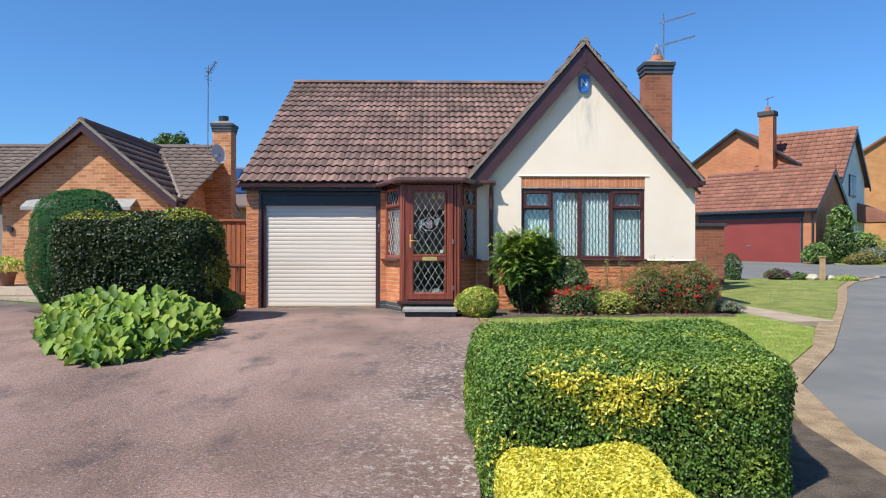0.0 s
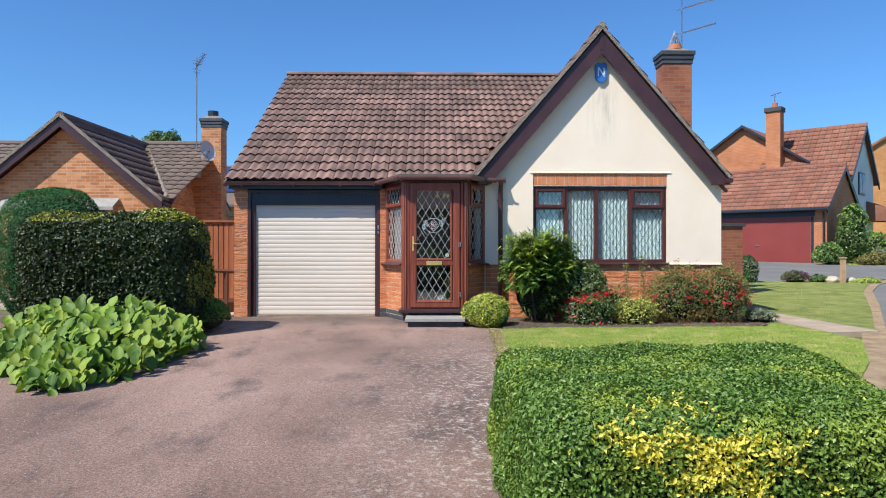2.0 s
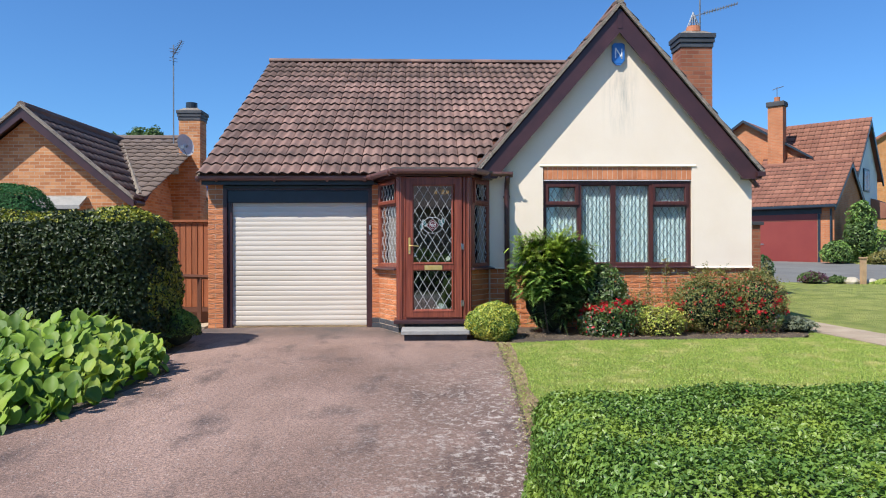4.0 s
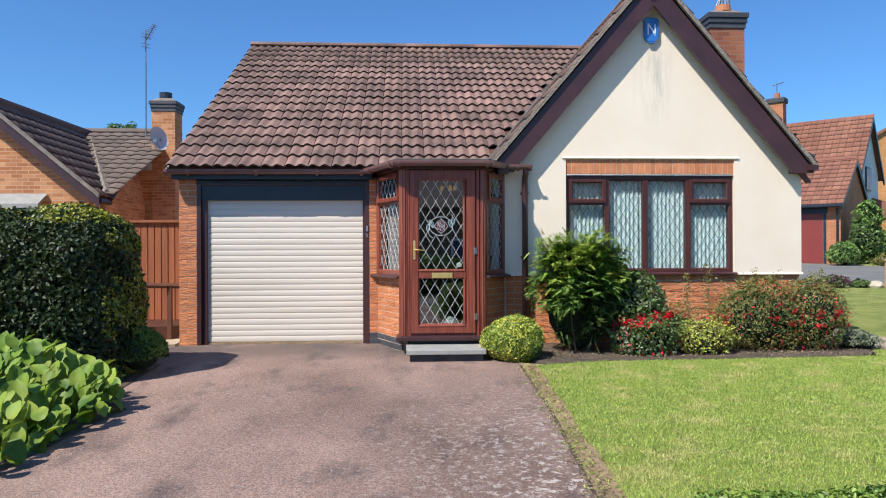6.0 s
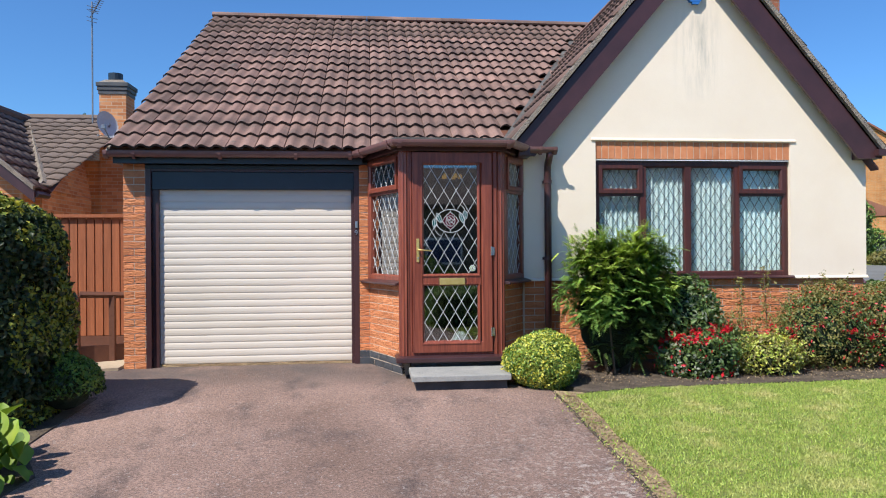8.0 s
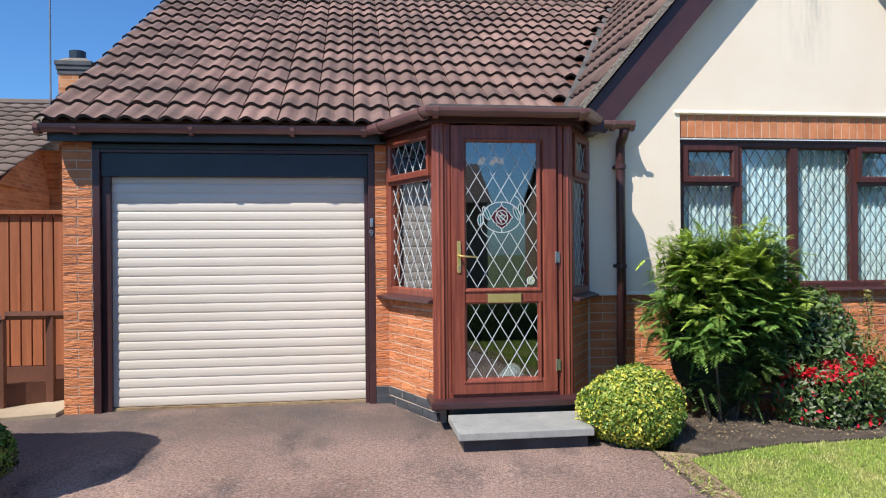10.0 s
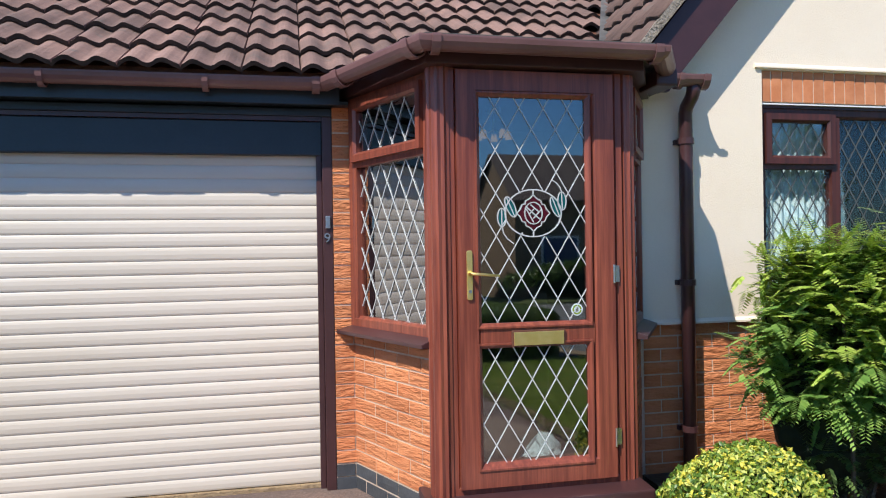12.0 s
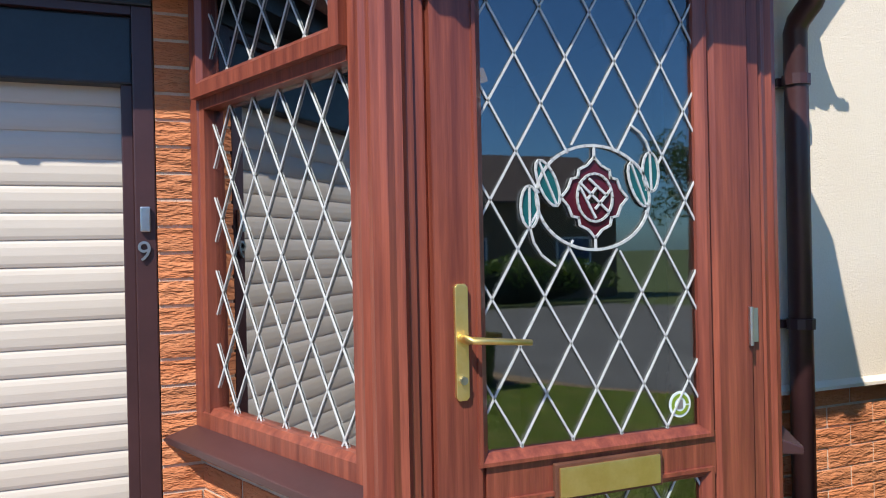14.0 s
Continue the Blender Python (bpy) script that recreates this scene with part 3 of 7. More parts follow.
# ---- roofs ----
def tile_profile(w, waves, amp, per=4):
    n = waves * per
    out = []
    for i in range(n + 1):
        x = w * i / n
        ph = (x / w * waves) % 1.0
        out.append((x, amp * (0.5 - 0.5 * math.cos(2 * math.pi * ph ** 0.8))))
    return [(0.001, -0.014), (0.006, out[0][1])] + out[1:-1] + [(w - 0.006, out[-1][1]), (w - 0.001, -0.014)]


def tile_geometry(w, length, waves=2, amp=0.034, thick=0.018, lift=0.030, per=4):
    """One interlocking tile: waved top, its thick front edge; x across, y up the slope, z out. The tail lies lifted over the course below."""
    prof = tile_profile(w, waves, amp, per)
    V, F = [], []
    n = len(prof)
    for y, dz in ((0.0, lift), (length, 0.0)):
        V += [(x, y, z + dz) for x, z in prof]
    V += [(x, 0.0, z + lift - thick - 0.012) for x, z in prof]
    for i in range(n - 1):
        F.append((i, i + 1, n + i + 1, n + i))
        F.append((2 * n + i, 2 * n + i + 1, i + 1, i))
    return V, F


def roof_frames(origin, across, up, nx, ny, w, gauge):
    """Places of tiles, course by course, from the eave."""
    a, u = Vector(across).normalized(), Vector(up).normalized()
    nrm = a.cross(u).normalized()
    for j in range(ny):
        for i in range(nx):
            p = Vector(origin) + a * (i * w) + u * (j * gauge)
            m = Matrix((a, u, nrm)).transposed().to_4x4()
            m.translation = p
            yield m, i, j


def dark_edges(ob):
    """Every second face of a tile is its front edge, given the darker edge colour."""
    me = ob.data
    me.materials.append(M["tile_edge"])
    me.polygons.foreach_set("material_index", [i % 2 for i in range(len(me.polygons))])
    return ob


def joined_tiles(name, origin, across, up, nx, ny, w, gauge, material, parent, keep=None, waves=1, amp=0.025, per=4, label=""):
    V0, F0 = tile_geometry(w, gauge * 1.06, waves, amp, per=per)
    V0, F0 = np.array([(*v, 1) for v in V0]), np.array(F0)
    Vs, Fs, k = [], [], 0
    for m, i, j in roof_frames(origin, across, up, nx, ny, w, gauge):
        c = m @ Vector((w / 2, gauge / 2, 0))
        if keep and not keep(c):
            continue
        Vs.append((V0 @ np.array(m).T)[:, :3])
        Fs.append(F0 + k)
        k += len(V0)
    return dark_edges(tagged(raw(name, np.concatenate(Vs), np.concatenate(Fs), material, parent, label), kind="stuff"))


def slab_between(name, a, b, c, d, thick, material, parent=None, label=""):
    """A sloping slab with corners a b c d (anticlockwise from outside), thick downwards."""
    bm = bmesh.new()
    top = [bm.verts.new(p) for p in (a, b, c, d)]
    low = [bm.verts.new((p[0], p[1], p[2] - thick)) for p in (a, b, c, d)]
    bm.faces.new(top), bm.faces.new(low[::-1])
    for i in range(4):
        j = (i + 1) % 4
        bm.faces.new((top[i], low[i], low[j], top[j]))
    return part(name, bm, material, parent, label)

# ---- ground ----
ground = raw("ground", [(x, y, z) for y, z in LAND for x in (-500, 500)],
             [(2 * i, 2 * i + 1, 2 * i + 3, 2 * i + 2) for i in range(len(LAND) - 1)], M["land"])
ground.location.z = -0.05
structure(ground, "rough grass that runs out to the horizon", "ground")
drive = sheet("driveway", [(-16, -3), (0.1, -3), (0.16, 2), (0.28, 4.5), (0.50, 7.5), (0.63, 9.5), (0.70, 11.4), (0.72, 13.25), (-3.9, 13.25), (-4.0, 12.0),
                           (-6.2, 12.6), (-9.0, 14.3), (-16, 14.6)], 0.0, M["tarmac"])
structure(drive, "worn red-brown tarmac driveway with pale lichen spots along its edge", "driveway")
ROAD_L = [(2.6, -3), (2.75, 2), (3.0, 5.0), (3.45, 6.6), (4.84, 8.5), (6.6, 11.35), (8.6, 14.6), (10.2, 17.35), (11.6, 19.3), (13.4, 21.1), (16.2, 22.9), (21, 25.0), (40, 29)]
road = sheet("road", ROAD_L[::-1] + [(0.1, -3.0), (-16, -3.0), (-60, -3.2), (-60, -9.5), (14, -9.0), (17, 3), (24, 12), (40, 20)], -0.012, M["asphalt"])
structure(road, "grey asphalt road that bends away past the houses", "road")


def strip(pts, w0, w1):
    """An outline along a line of points, between the offsets w0 and w1 to its left."""
    a, b = [], []
    for i, p in enumerate(pts):
        q, r = pts[max(i - 1, 0)], pts[min(i + 1, len(pts) - 1)]
        d = Vector((r[0] - q[0], r[1] - q[1])).normalized()
        n = Vector((-d.y, d.x))
        a.append((p[0] + n.x * w0, p[1] + n.y * w0)), b.append((p[0] + n.x * w1, p[1] + n.y * w1))
    return a + b[::-1]


lawn_out = [(0.60, 6.2), (0.64, 7.0), (0.70, 7.9), (0.73, 8.3), (0.71, 8.7), (0.76, 9.1), (0.80, 9.6), (0.79, 10.0), (0.84, 10.4), (0.86, 11.2), (1.6, 11.38), (3.2, 11.42), (4.9, 11.5), (5.22, 12.1), (5.06, 13.2), (5.44, 10.72),
            (5.50, 10.15), (4.66, 8.65), (3.36, 6.9), (2.95, 6.0)]
lawn = sheet("lawn", lawn_out, 0.015, M["grass"])
structure(lawn, "mown front lawn, striped and sun-bleached in places", "lawn")
lawn2 = sheet("lawn", [(5.72, 14.6), (5.70, 14.3), (6.27, 10.98), (6.42, 11.35), (7.72, 13.45), (9.88, 17.2), (11.2, 19.1), (12.0, 20.2), (11.4, 20.45), (5.5, 20.45), (5.45, 15.0)], 0.015, M["grass"])
structure(lawn2, "mown side lawn beyond the stone path", "lawn")
dry = sheet("verge", [(0.44, 6.2), (0.53, 7.6), (0.66, 9.5), (0.72, 11.4), (0.95, 11.3), (0.90, 10.4), (0.88, 9.5), (0.82, 8.8), (0.80, 8.0), (0.72, 7.1), (0.68, 6.2)], 0.008, M["verge"])
structure(dry, "strip of dry bare earth and dead grass beside the tarmac", "verge")
dry2 = sheet("verge", strip(ROAD_L[1:11], 0.0, 0.30), 0.003, M["verge"])
structure(dry2, "strip of scorched earth between lawn and road", "verge")
far_kerb = thing("kerb", "pale stone kerb set along the bend of the road", "kerb")
for i, (p, q) in enumerate(zip(ROAD_L[9:], ROAD_L[10:])):
    n = max(1, int(math.dist(p, q) / 0.92))
    for k in range(n):
        a = [p[j] + (q[j] - p[j]) * k / n for j in (0, 1)]
        b = [p[j] + (q[j] - p[j]) * (k + 0.985) / n for j in (0, 1)]
        bm = bmesh.new()
        prism(bm, strip([a, b], 0.0, 0.14), XY, gz(a[1]) - 0.05, gz(a[1]) + 0.06)
        part("kerb_stone", bm, M["kerb"], far_kerb)
edge_strip = sheet("driveway_edge", strip([(0.28, 4.5), (0.50, 7.5), (0.63, 9.5), (0.70, 11.4)], -0.04, 0.0), 0.006, M["soil"])
structure(edge_strip, "worn concrete edging at the side of the tarmac", "edging")
bed = sheet("flower_bed", [(0.99, 11.28), (1.7, 11.42), (3.2, 11.46), (4.85, 11.55), (5.35, 12.1), (5.1, 12.9), (0.74, 12.9), (0.74, 11.9)], 0.018, M["soil"])
structure(bed, "bare soil bed below the gabled wall", "flower bed")
bed2 = sheet("flower_bed", [(-3.54, 7.29), (-3.1, 7.9), (-2.86, 9.6), (-3.2, 10.2), (-3.25, 11.6), (-5.7, 11.9), (-7.1, 13.4), (-7.1, 12.3), (-5.75, 11.2), (-5.62, 9.8), (-4.6, 8.3)], 0.010, M["soil"])
structure(bed2, "planting bed cut into the driveway", "flower bed")
bed3 = sheet("flower_bed", [(0.28, 2.9), (0.30, 4.4), (0.40, 6.0), (2.8, 6.0), (2.6, 3.2), (2.4, 2.8)], 0.012, M["soil"])
structure(bed3, "soil under the front hedge", "flower bed")
grav = sheet("gravel_area", [(-20, 14.4), (-9.5, 14.9), (-8.2, 14.3), (-6.9, 13.6), (-4.0, 13.2), (-3.9, 19), (-20, 19)], 0.02, M["gravel"])
structure(grav, "pale gravel in front of the neighbouring bungalow", "gravel")
ndrive = sheet("neighbour_drive", [(5.0, 20.5), (11.4, 20.5), (12.2, 20.55), (13.2, 21.3), (16.0, 23.2), (21, 25.4), (19, 27.5), (16.6, 29.9), (12.0, 33.3), (5.0, 34)], 0.01, M["asphalt"])
structure(ndrive, "grey asphalt apron before the red garage door", "driveway")
nlawn = sheet("neighbour_lawn", [(16.6, 29.0), (18.8, 27.6), (21.5, 25.8), (40, 30), (40, 60), (22, 40), (17.5, 31)], 0.03, M["grass"])
structure(nlawn, "neighbour's front lawn with low planting", "lawn")

# stone path from the side of the house to the road
path = thing("garden_path", "path of worn buff stone slabs across the lawn", "path")
tagged(path, kind="structure")
pa, pb = Vector((5.33, 14.2)), Vector((5.86, 10.85))
for k in range(6):
    a, b = pa.lerp(pb, k / 6), pa.lerp(pb, (k + 0.97) / 6)
    bm = bmesh.new()
    h = gz(a.y)
    prism(bm, strip([tuple(a), tuple(b)], -0.39, 0.39), lambda u, v, d: (u, v, gz(v) + d), -0.05, 0.026)
    part("slab", bm, M["slab"], path)
for k in range(4):
    boxpart("slab", (4.75, 5.6, 14.3 + k * 0.8, 15.08 + k * 0.8, gz(15 + k * .8) - 0.03, gz(14.6 + k * 0.8) + 0.03), M["slab"], path)

# ---- the bungalow: walls ----
WY, GY = 12.72, 12.98  # gabled wall face, garage brick face
RAKE = 1.17
APX, APZ = 2.67, 4.96


def wall(name, label, build, mat=None):
    bm = bmesh.new()
    build(bm)
    return structure(part(name, bm, mat or M["mortar"]), label, "wall")


def gable_line(x, off=0.0):
    return APZ - off - RAKE * abs(x - APX)


# rendered gable, in pieces round the window
def gable(bm):
    zt = gable_line(4.71, 0.12)
    zl = gable_line(0.74, 0.12)
    prism(bm, [(0.74, 0.97), (1.55, 0.97), (1.55, 2.50), (0.74, 2.50)], XZ, WY, WY + 0.3)
    prism(bm, [(3.80, 0.97), (4.71, 0.97), (4.71, 2.50), (3.80, 2.50)], XZ, WY, WY + 0.3)
    prism(bm, [(0.74, 2.50), (4.71, 2.50), (4.71, zt), (APX, APZ - 0.12), (0.74, zl)], XZ, WY, WY + 0.3)
    prism(bm, [(1.55, 2.492), (3.80, 2.492), (3.80, 2.50), (1.55, 2.50)], XZ, WY, WY + 0.3)


wall_gable = wall("wall_gable", "cream rendered gable wall with faint rain streaks", gable, M["render"])
# bellcast beads of the render over the window and above the plinth
bm = bmesh.new()
prism(bm, [(WY, 2.53), (WY - 0.016, 2.51), (WY - 0.016, 2.50), (WY + 0.02, 2.50)], YZ, 1.50, 3.86)
prism(bm, [(WY, 1.00), (WY - 0.018, 0.982), (WY - 0.018, 0.97), (WY + 0.02, 0.97)], YZ, 3.83, 4.725)
prism(bm, [(WY, 1.00), (WY - 0.018, 0.982), (WY - 0.018, 0.97), (WY + 0.02, 0.97)], YZ, 0.76, 1.52)
structure(part("render_bead", bm, M["render"]), "projecting drip edges of the cream render", "trim")

BW, BH, JT = 0.215, 0.065, 0.010
brick_meshes = {}


def brick_mesh(w, h, d, seed):
    """A rustic brick, its face rumpled by a few creases."""
    key = (round(w, 3), round(h, 3), seed)
    if key not in brick_meshes:
        r = random.Random(seed)
        bm = bmesh.new()
        nx = max(1, int(w / 0.07))
        grid = [[bm.verts.new((w * i / nx, -r.uniform(0, 0.003) if 0 < i < nx and 0 < j < 2 else 0.0, h * j / 2)) for j in range(3)] for i in range(nx + 1)]
        for i in range(nx):
            for j in range(2):
                bm.faces.new((grid[i][j], grid[i + 1][j], grid[i + 1][j + 1], grid[i][j + 1]))
        edge = [v for v in bm.verts if v.co.x in (0.0, w) or v.co.z in (0.0, h)]
        ext = bmesh.ops.extrude_edge_only(bm, edges=[e for e in bm.edges if e.is_boundary])
        for g in ext["geom"]:
            if isinstance(g, bmesh.types.BMVert):
                g.co.y += d
        bmesh.ops.recalc_face_normals(bm, faces=bm.faces)
        me = bpy.data.meshes.new("brick")
        bm.to_mesh(me)
        bm.free()
        me.materials.append(M["brick"])
        brick_meshes[key] = me
    return brick_meshes[key]


rb = random.Random(3)


def lay_bricks(parent, place, length, z0, z1, kind="brick", material=None, skip=None, start=0):
    """Stretcher courses on a wall face: place is the pose of its lower left corner, x along the wall, y into it."""
    courses = int(round((z1 - z0) / 0.075))
    for c in range(courses):
        x = -0.1125 if (c + start) % 2 else 0.0
        while x < length - 0.02:
            a, b = max(x, 0.0), min(x + BW, length)
            if b - a > 0.03 and not (skip and skip(a, b, z0 + c * 0.075)):
                me = brick_mesh(b - a, BH, 0.03, rb.randrange(4))
                ob = new(kind, me)
                ob.parent = parent
                ob.matrix_local = place @ Matrix.Translation((a, -rb.uniform(0.0035, 0.0065), z0 + c * 0.075 + 0.005))
                if material:
                    ob.material_slots[0].link = "OBJECT"
                    ob.material_slots[0].material = material
            x += BW + JT


pl = wall("plinth_wall", "orange rustic brick base of the gabled wall", lambda bm: [box(bm, 0.74, 4.69, WY + 0.0275, WY + 0.3, -0.1, 0.97),
                                                                                   box(bm, 1.55, 3.80, WY + 0.0195, WY + 0.1, 2.30, 2.492)])
pier_l = wall("garage_pier", "orange rustic brick pier beside the garage door, tall and narrow", lambda bm: box(bm, -3.485, -3.262, GY - 0.0005, GY + 0.35, 0.0, 2.24))
pier_r = wall("porch_pier", "one-brick-wide rustic brick pier between garage and porch", lambda bm: box(bm, -1.018, -0.905, GY - 0.0005, GY + 0.35, 0.0, 2.24))
# side walls, back wall
wall("wall_west", "orange brick side wall of the bungalow", lambda bm: prism(bm, [(GY + 0.36, -0.1), (21.9, -0.1), (21.9, 2.7), (17.9, 5.25), (GY + 0.36, 2.4)], YZ, -3.485, -3.25), M["brick_nb"])
wall("wall_east", "orange brick side wall of the bungalow", lambda bm: box(bm, 4.45, 4.69, WY + 0.301, 21.9, -0.1, 2.36), M["brick_nb"])
wall("wall_north", "orange brick back wall of the bungalow", lambda bm: box(bm, -3.24, 4.44, 21.6, 21.9, -0.1, 2.5), M["brick_nb"])

# inside: porch floor, walls and ceiling; the room behind the curtains
bm = bmesh.new()
prism(bm, [(-0.855, 13.05), (-0.57, 12.42), (0.40, 12.42), (0.66, 12.80), (0.69, 14.19), (-0.855, 14.19)], XY, 0.0, 0.245)
structure(part("porch_floor", bm, M["insidefloor"]), "dark porch floor", "floor")
structure(boxpart("porch_wall_back", (-0.90, 0.735, 14.2, 14.3, 0.0, 2.34), M["inside"]), "plain inner wall of the porch", "wall")
structure(boxpart("porch_wall_left", (-0.90, -0.86, 13.08, 14.19, 0.246, 2.34), M["inside"]), "plain inner wall of the porch", "wall")
structure(boxpart("porch_wall_right", (0.70, 0.738, 13.04, 14.19, 0.246, 2.34), M["inside"]), "plain inner wall of the porch", "wall")
bm = bmesh.new()
prism(bm, [(-1.0, 12.98), (-0.63, 12.16), (0.45, 12.16), (0.80, 12.71), (0.735, 12.73), (0.735, 14.3), (-0.9, 14.3), (-0.9, 13.36), (-1.0, 13.36)], XY, 2.345, 2.375)
structure(part("porch_ceiling", bm, M["plum"]), "flat plum-brown boarded ceiling of the porch", "ceiling")
structure(boxpart("room_floor", (0.76, 4.44, WY + 0.31, 16.5, -0.05, 0.25), M["insidefloor"]), "dark floor of the front room", "floor")
structure(boxpart("room_wall", (0.76, 4.44, 16.5, 16.6, 0.25, 2.5), M["inside"]), "plain inner wall of the front room", "wall")
structure(boxpart("room_ceiling", (0.74, 4.44, WY + 0.31, 16.6, 2.52, 2.56), M["inside"]), "plain ceiling of the front room", "ceiling")


# ---- leaded glazing ----
def lattice(bm, u0, u1, v0, v1, to3d, pu=0.122, pv=0.204, w=0.0044, t=0.0025, node=None, skip=None):
    """Diamond leading clipped to a pane; to3d(u, v, depth)."""
    k = pv / pu
    lines = []
    nu, nv = node or (u0 + 0.3 * pu, v0 + 0.6 * pv)
    span = (u1 - u0) * k + (v1 - v0)
    for s in (1, -1):
        n = int(span / pv) + 3
        off = ((nv - s * k * (nu - u0)) - v0) % pv
        for i in range(-n, n):
            pts = []
            c = v0 + i * pv + off
            for u in (u0, u1):
                v = c + s * k * (u - u0)
                if v0 <= v <= v1:
                    pts.append((u, v))
            for v in (v0, v1):
                u = u0 + (v - c) / (s * k)
                if u0 < u < u1:
                    pts.append((u, v))
            if len(pts) == 2 and math.dist(*pts) > 0.02:
                lines.append(pts)
    for a, b in lines:
        segs = [(a, b)]
        if skip:
            segs, n = [], 60
            inside, st = False, a
            for q in range(n + 1):
                p = (a[0] + (b[0] - a[0]) * q / n, a[1] + (b[1] - a[1]) * q / n)
                if skip(*p):
                    if not inside and q:
                        segs.append((st, p))
                    inside = True
                elif inside:
                    inside, st = False, p
            if not inside:
                segs.append((st, b))
        for a2, b2 in segs:
            dx, dy = b2[0] - a2[0], b2[1] - a2[1]
            L = math.hypot(dx, dy) or 1
            nx, ny = -dy / L * w / 2, dx / L * w / 2
            prism(bm, [(a2[0] + nx, a2[1] + ny), (a2[0] - nx, a2[1] - ny), (b2[0] - nx, b2[1] - ny), (b2[0] + nx, b2[1] + ny)], to3d, 0.0, -t)


def bar_frame(bm, u0, u1, v0, v1, w, d0, d1, to3d, chamfer=0.014):
    """A mitred rectangular frame with a chamfered inner lip."""
    o = [(u0, v0), (u1, v0), (u1, v1), (u0, v1)]
    m = [(u0 + w - chamfer, v0 + w - chamfer), (u1 - w + chamfer, v0 + w - chamfer), (u1 - w + chamfer, v1 - w + chamfer), (u0 + w - chamfer, v1 - w + chamfer)]
    i = [(u0 + w, v0 + w), (u1 - w, v0 + w), (u1 - w, v1 - w), (u0 + w, v1 - w)]
    rings = []
    for ring, d in ((o, d1), (o, d0), (m, d0), (i, d0 + chamfer), (i, d1)):
        rings.append([bm.verts.new(to3d(u, v, d)) for u, v in ring])
    for a, b in zip(rings, rings[1:] + rings[:1]):
        for k in range(4):
            bm.faces.new((a[k], a[(k + 1) % 4], b[(k + 1) % 4], b[k]))


def plane_frame(ax, ay, bx, by):
    """to3d for an upright plane through two plan points: u along it, v up, depth into the house."""
    d = Vector((bx - ax, by - ay)).normalized()
    n = Vector((-d.y, d.x))
    return lambda u, v, dep: (ax + d.x * u + n.x * dep, ay + d.y * u + n.y * dep, v)


def pane(u0, u1, v0, v1, to3d, dep, parent, mat, name="pane"):
    bm = bmesh.new()
    prism(bm, [(u0, v0), (u1, v0), (u1, v1), (u0, v1)], to3d, dep, dep + 0.004)
    ob = part(name, bm, mat, parent)
    ob.visible_shadow = False
    return ob


# the wide window of the gable
window = structure(new("window_1"), "wide four-light woodgrain plastic window with diamond leading and net curtains", "window")
F = lambda u, v, d: (u, WY + 0.045 + d, v)
bm = bmesh.new()
bar_frame(bm, 1.555, 3.795, 1.005, 2.268, 0.055, 0, 0.07, F)
for a, b in ((2.075, 2.135), (2.585, 2.655), (3.16, 3.225)):
    prism(bm, [(a, 1.05), (b, 1.05), (b, 2.22), (a, 2.22)], F, 0.002, 0.068)
for a, b in ((1.60, 2.08), (3.22, 3.75)):
    prism(bm, [(a, 1.895), (b, 1.895), (b, 1.945), (a, 1.945)], F, 0.002, 0.068)
part("window_frame", bm, M["upvc_shaded"], window)
for a, b in ((1.595, 2.090), (3.21, 3.755)):
    bm = bmesh.new()
    bar_frame(bm, a, b, 1.925, 2.235, 0.052, -0.022, 0.03, F)
    part("casement", bm, M["upvc_shaded"], window, "top-hung opening light")
    bm = bmesh.new()
    lattice(bm, a + 0.05, b - 0.05, 1.975, 2.185, lambda u, v, d: F(u, v, d + 0.012), 0.105, 0.175, w=0.0065)
    part("leading", bm, M["lead_shaded"], window)
    pane(a + 0.045, b - 0.045, 1.97, 2.19, F, 0.014, window, M["glass"])
for a, b, top in ((1.61, 2.075, 1.895), (2.135, 2.585, 2.215), (2.655, 3.16, 2.215), (3.225, 3.74, 1.895)):
    bm = bmesh.new()
    lattice(bm, a, b, 1.06, top, lambda u, v, d: F(u, v, d + 0.026), 0.105, 0.175, w=0.0065)
    part("leading", bm, M["lead_shaded"], window)
    pane(a, b, 1.06, top, F, 0.028, window, M["glass"])
bm = bmesh.new()
prism(bm, [(WY - 0.04, 0.975), (WY + 0.12, 0.975), (WY + 0.12, 1.005), (WY + 0.0, 1.005), (WY - 0.04, 0.99)], YZ, 1.52, 3.83)
part("window_sill", bm, M["plum"], window, bevel=0.003)
part_trim = boxpart("window_head", (1.56, 3.79, WY + 0.03, WY + 0.1, 2.268, 2.30), M["plum"], window)
boxpart("head_strip", (1.56, 3.79, WY + 0.012, WY + 0.03, 2.284, 2.292), M["white"], window, "thin white strip above the frame")
# curtains: gathered nets with a looped hem line
for a, b in ((1.60, 2.62), (2.63, 3.75)):
    t = thing("net_curtain", "gathered pale blue-grey lace net curtain hung inside the window", "curtain", (a, WY + 0.135, 1.05))
    n = 260
    V, Fc = [], []
    for j, z in enumerate((0.0, 0.3, 0.6, 0.9, 1.17)):
        for i in range(n + 1):
            x = (b - a) * i / n
            V.append((x, 0.011 * math.sin(x * 105 + 0.7 * math.sin(x * 23)) + 0.004 * math.sin(x * 51 + j), z))
    for j in range(4):
        for i in range(n):
            k = j * (n + 1) + i
            Fc.append((k, k + 1, k + n + 2, k + n + 1))
    raw("net", V, Fc, M["curtain"], t, smooth=True)

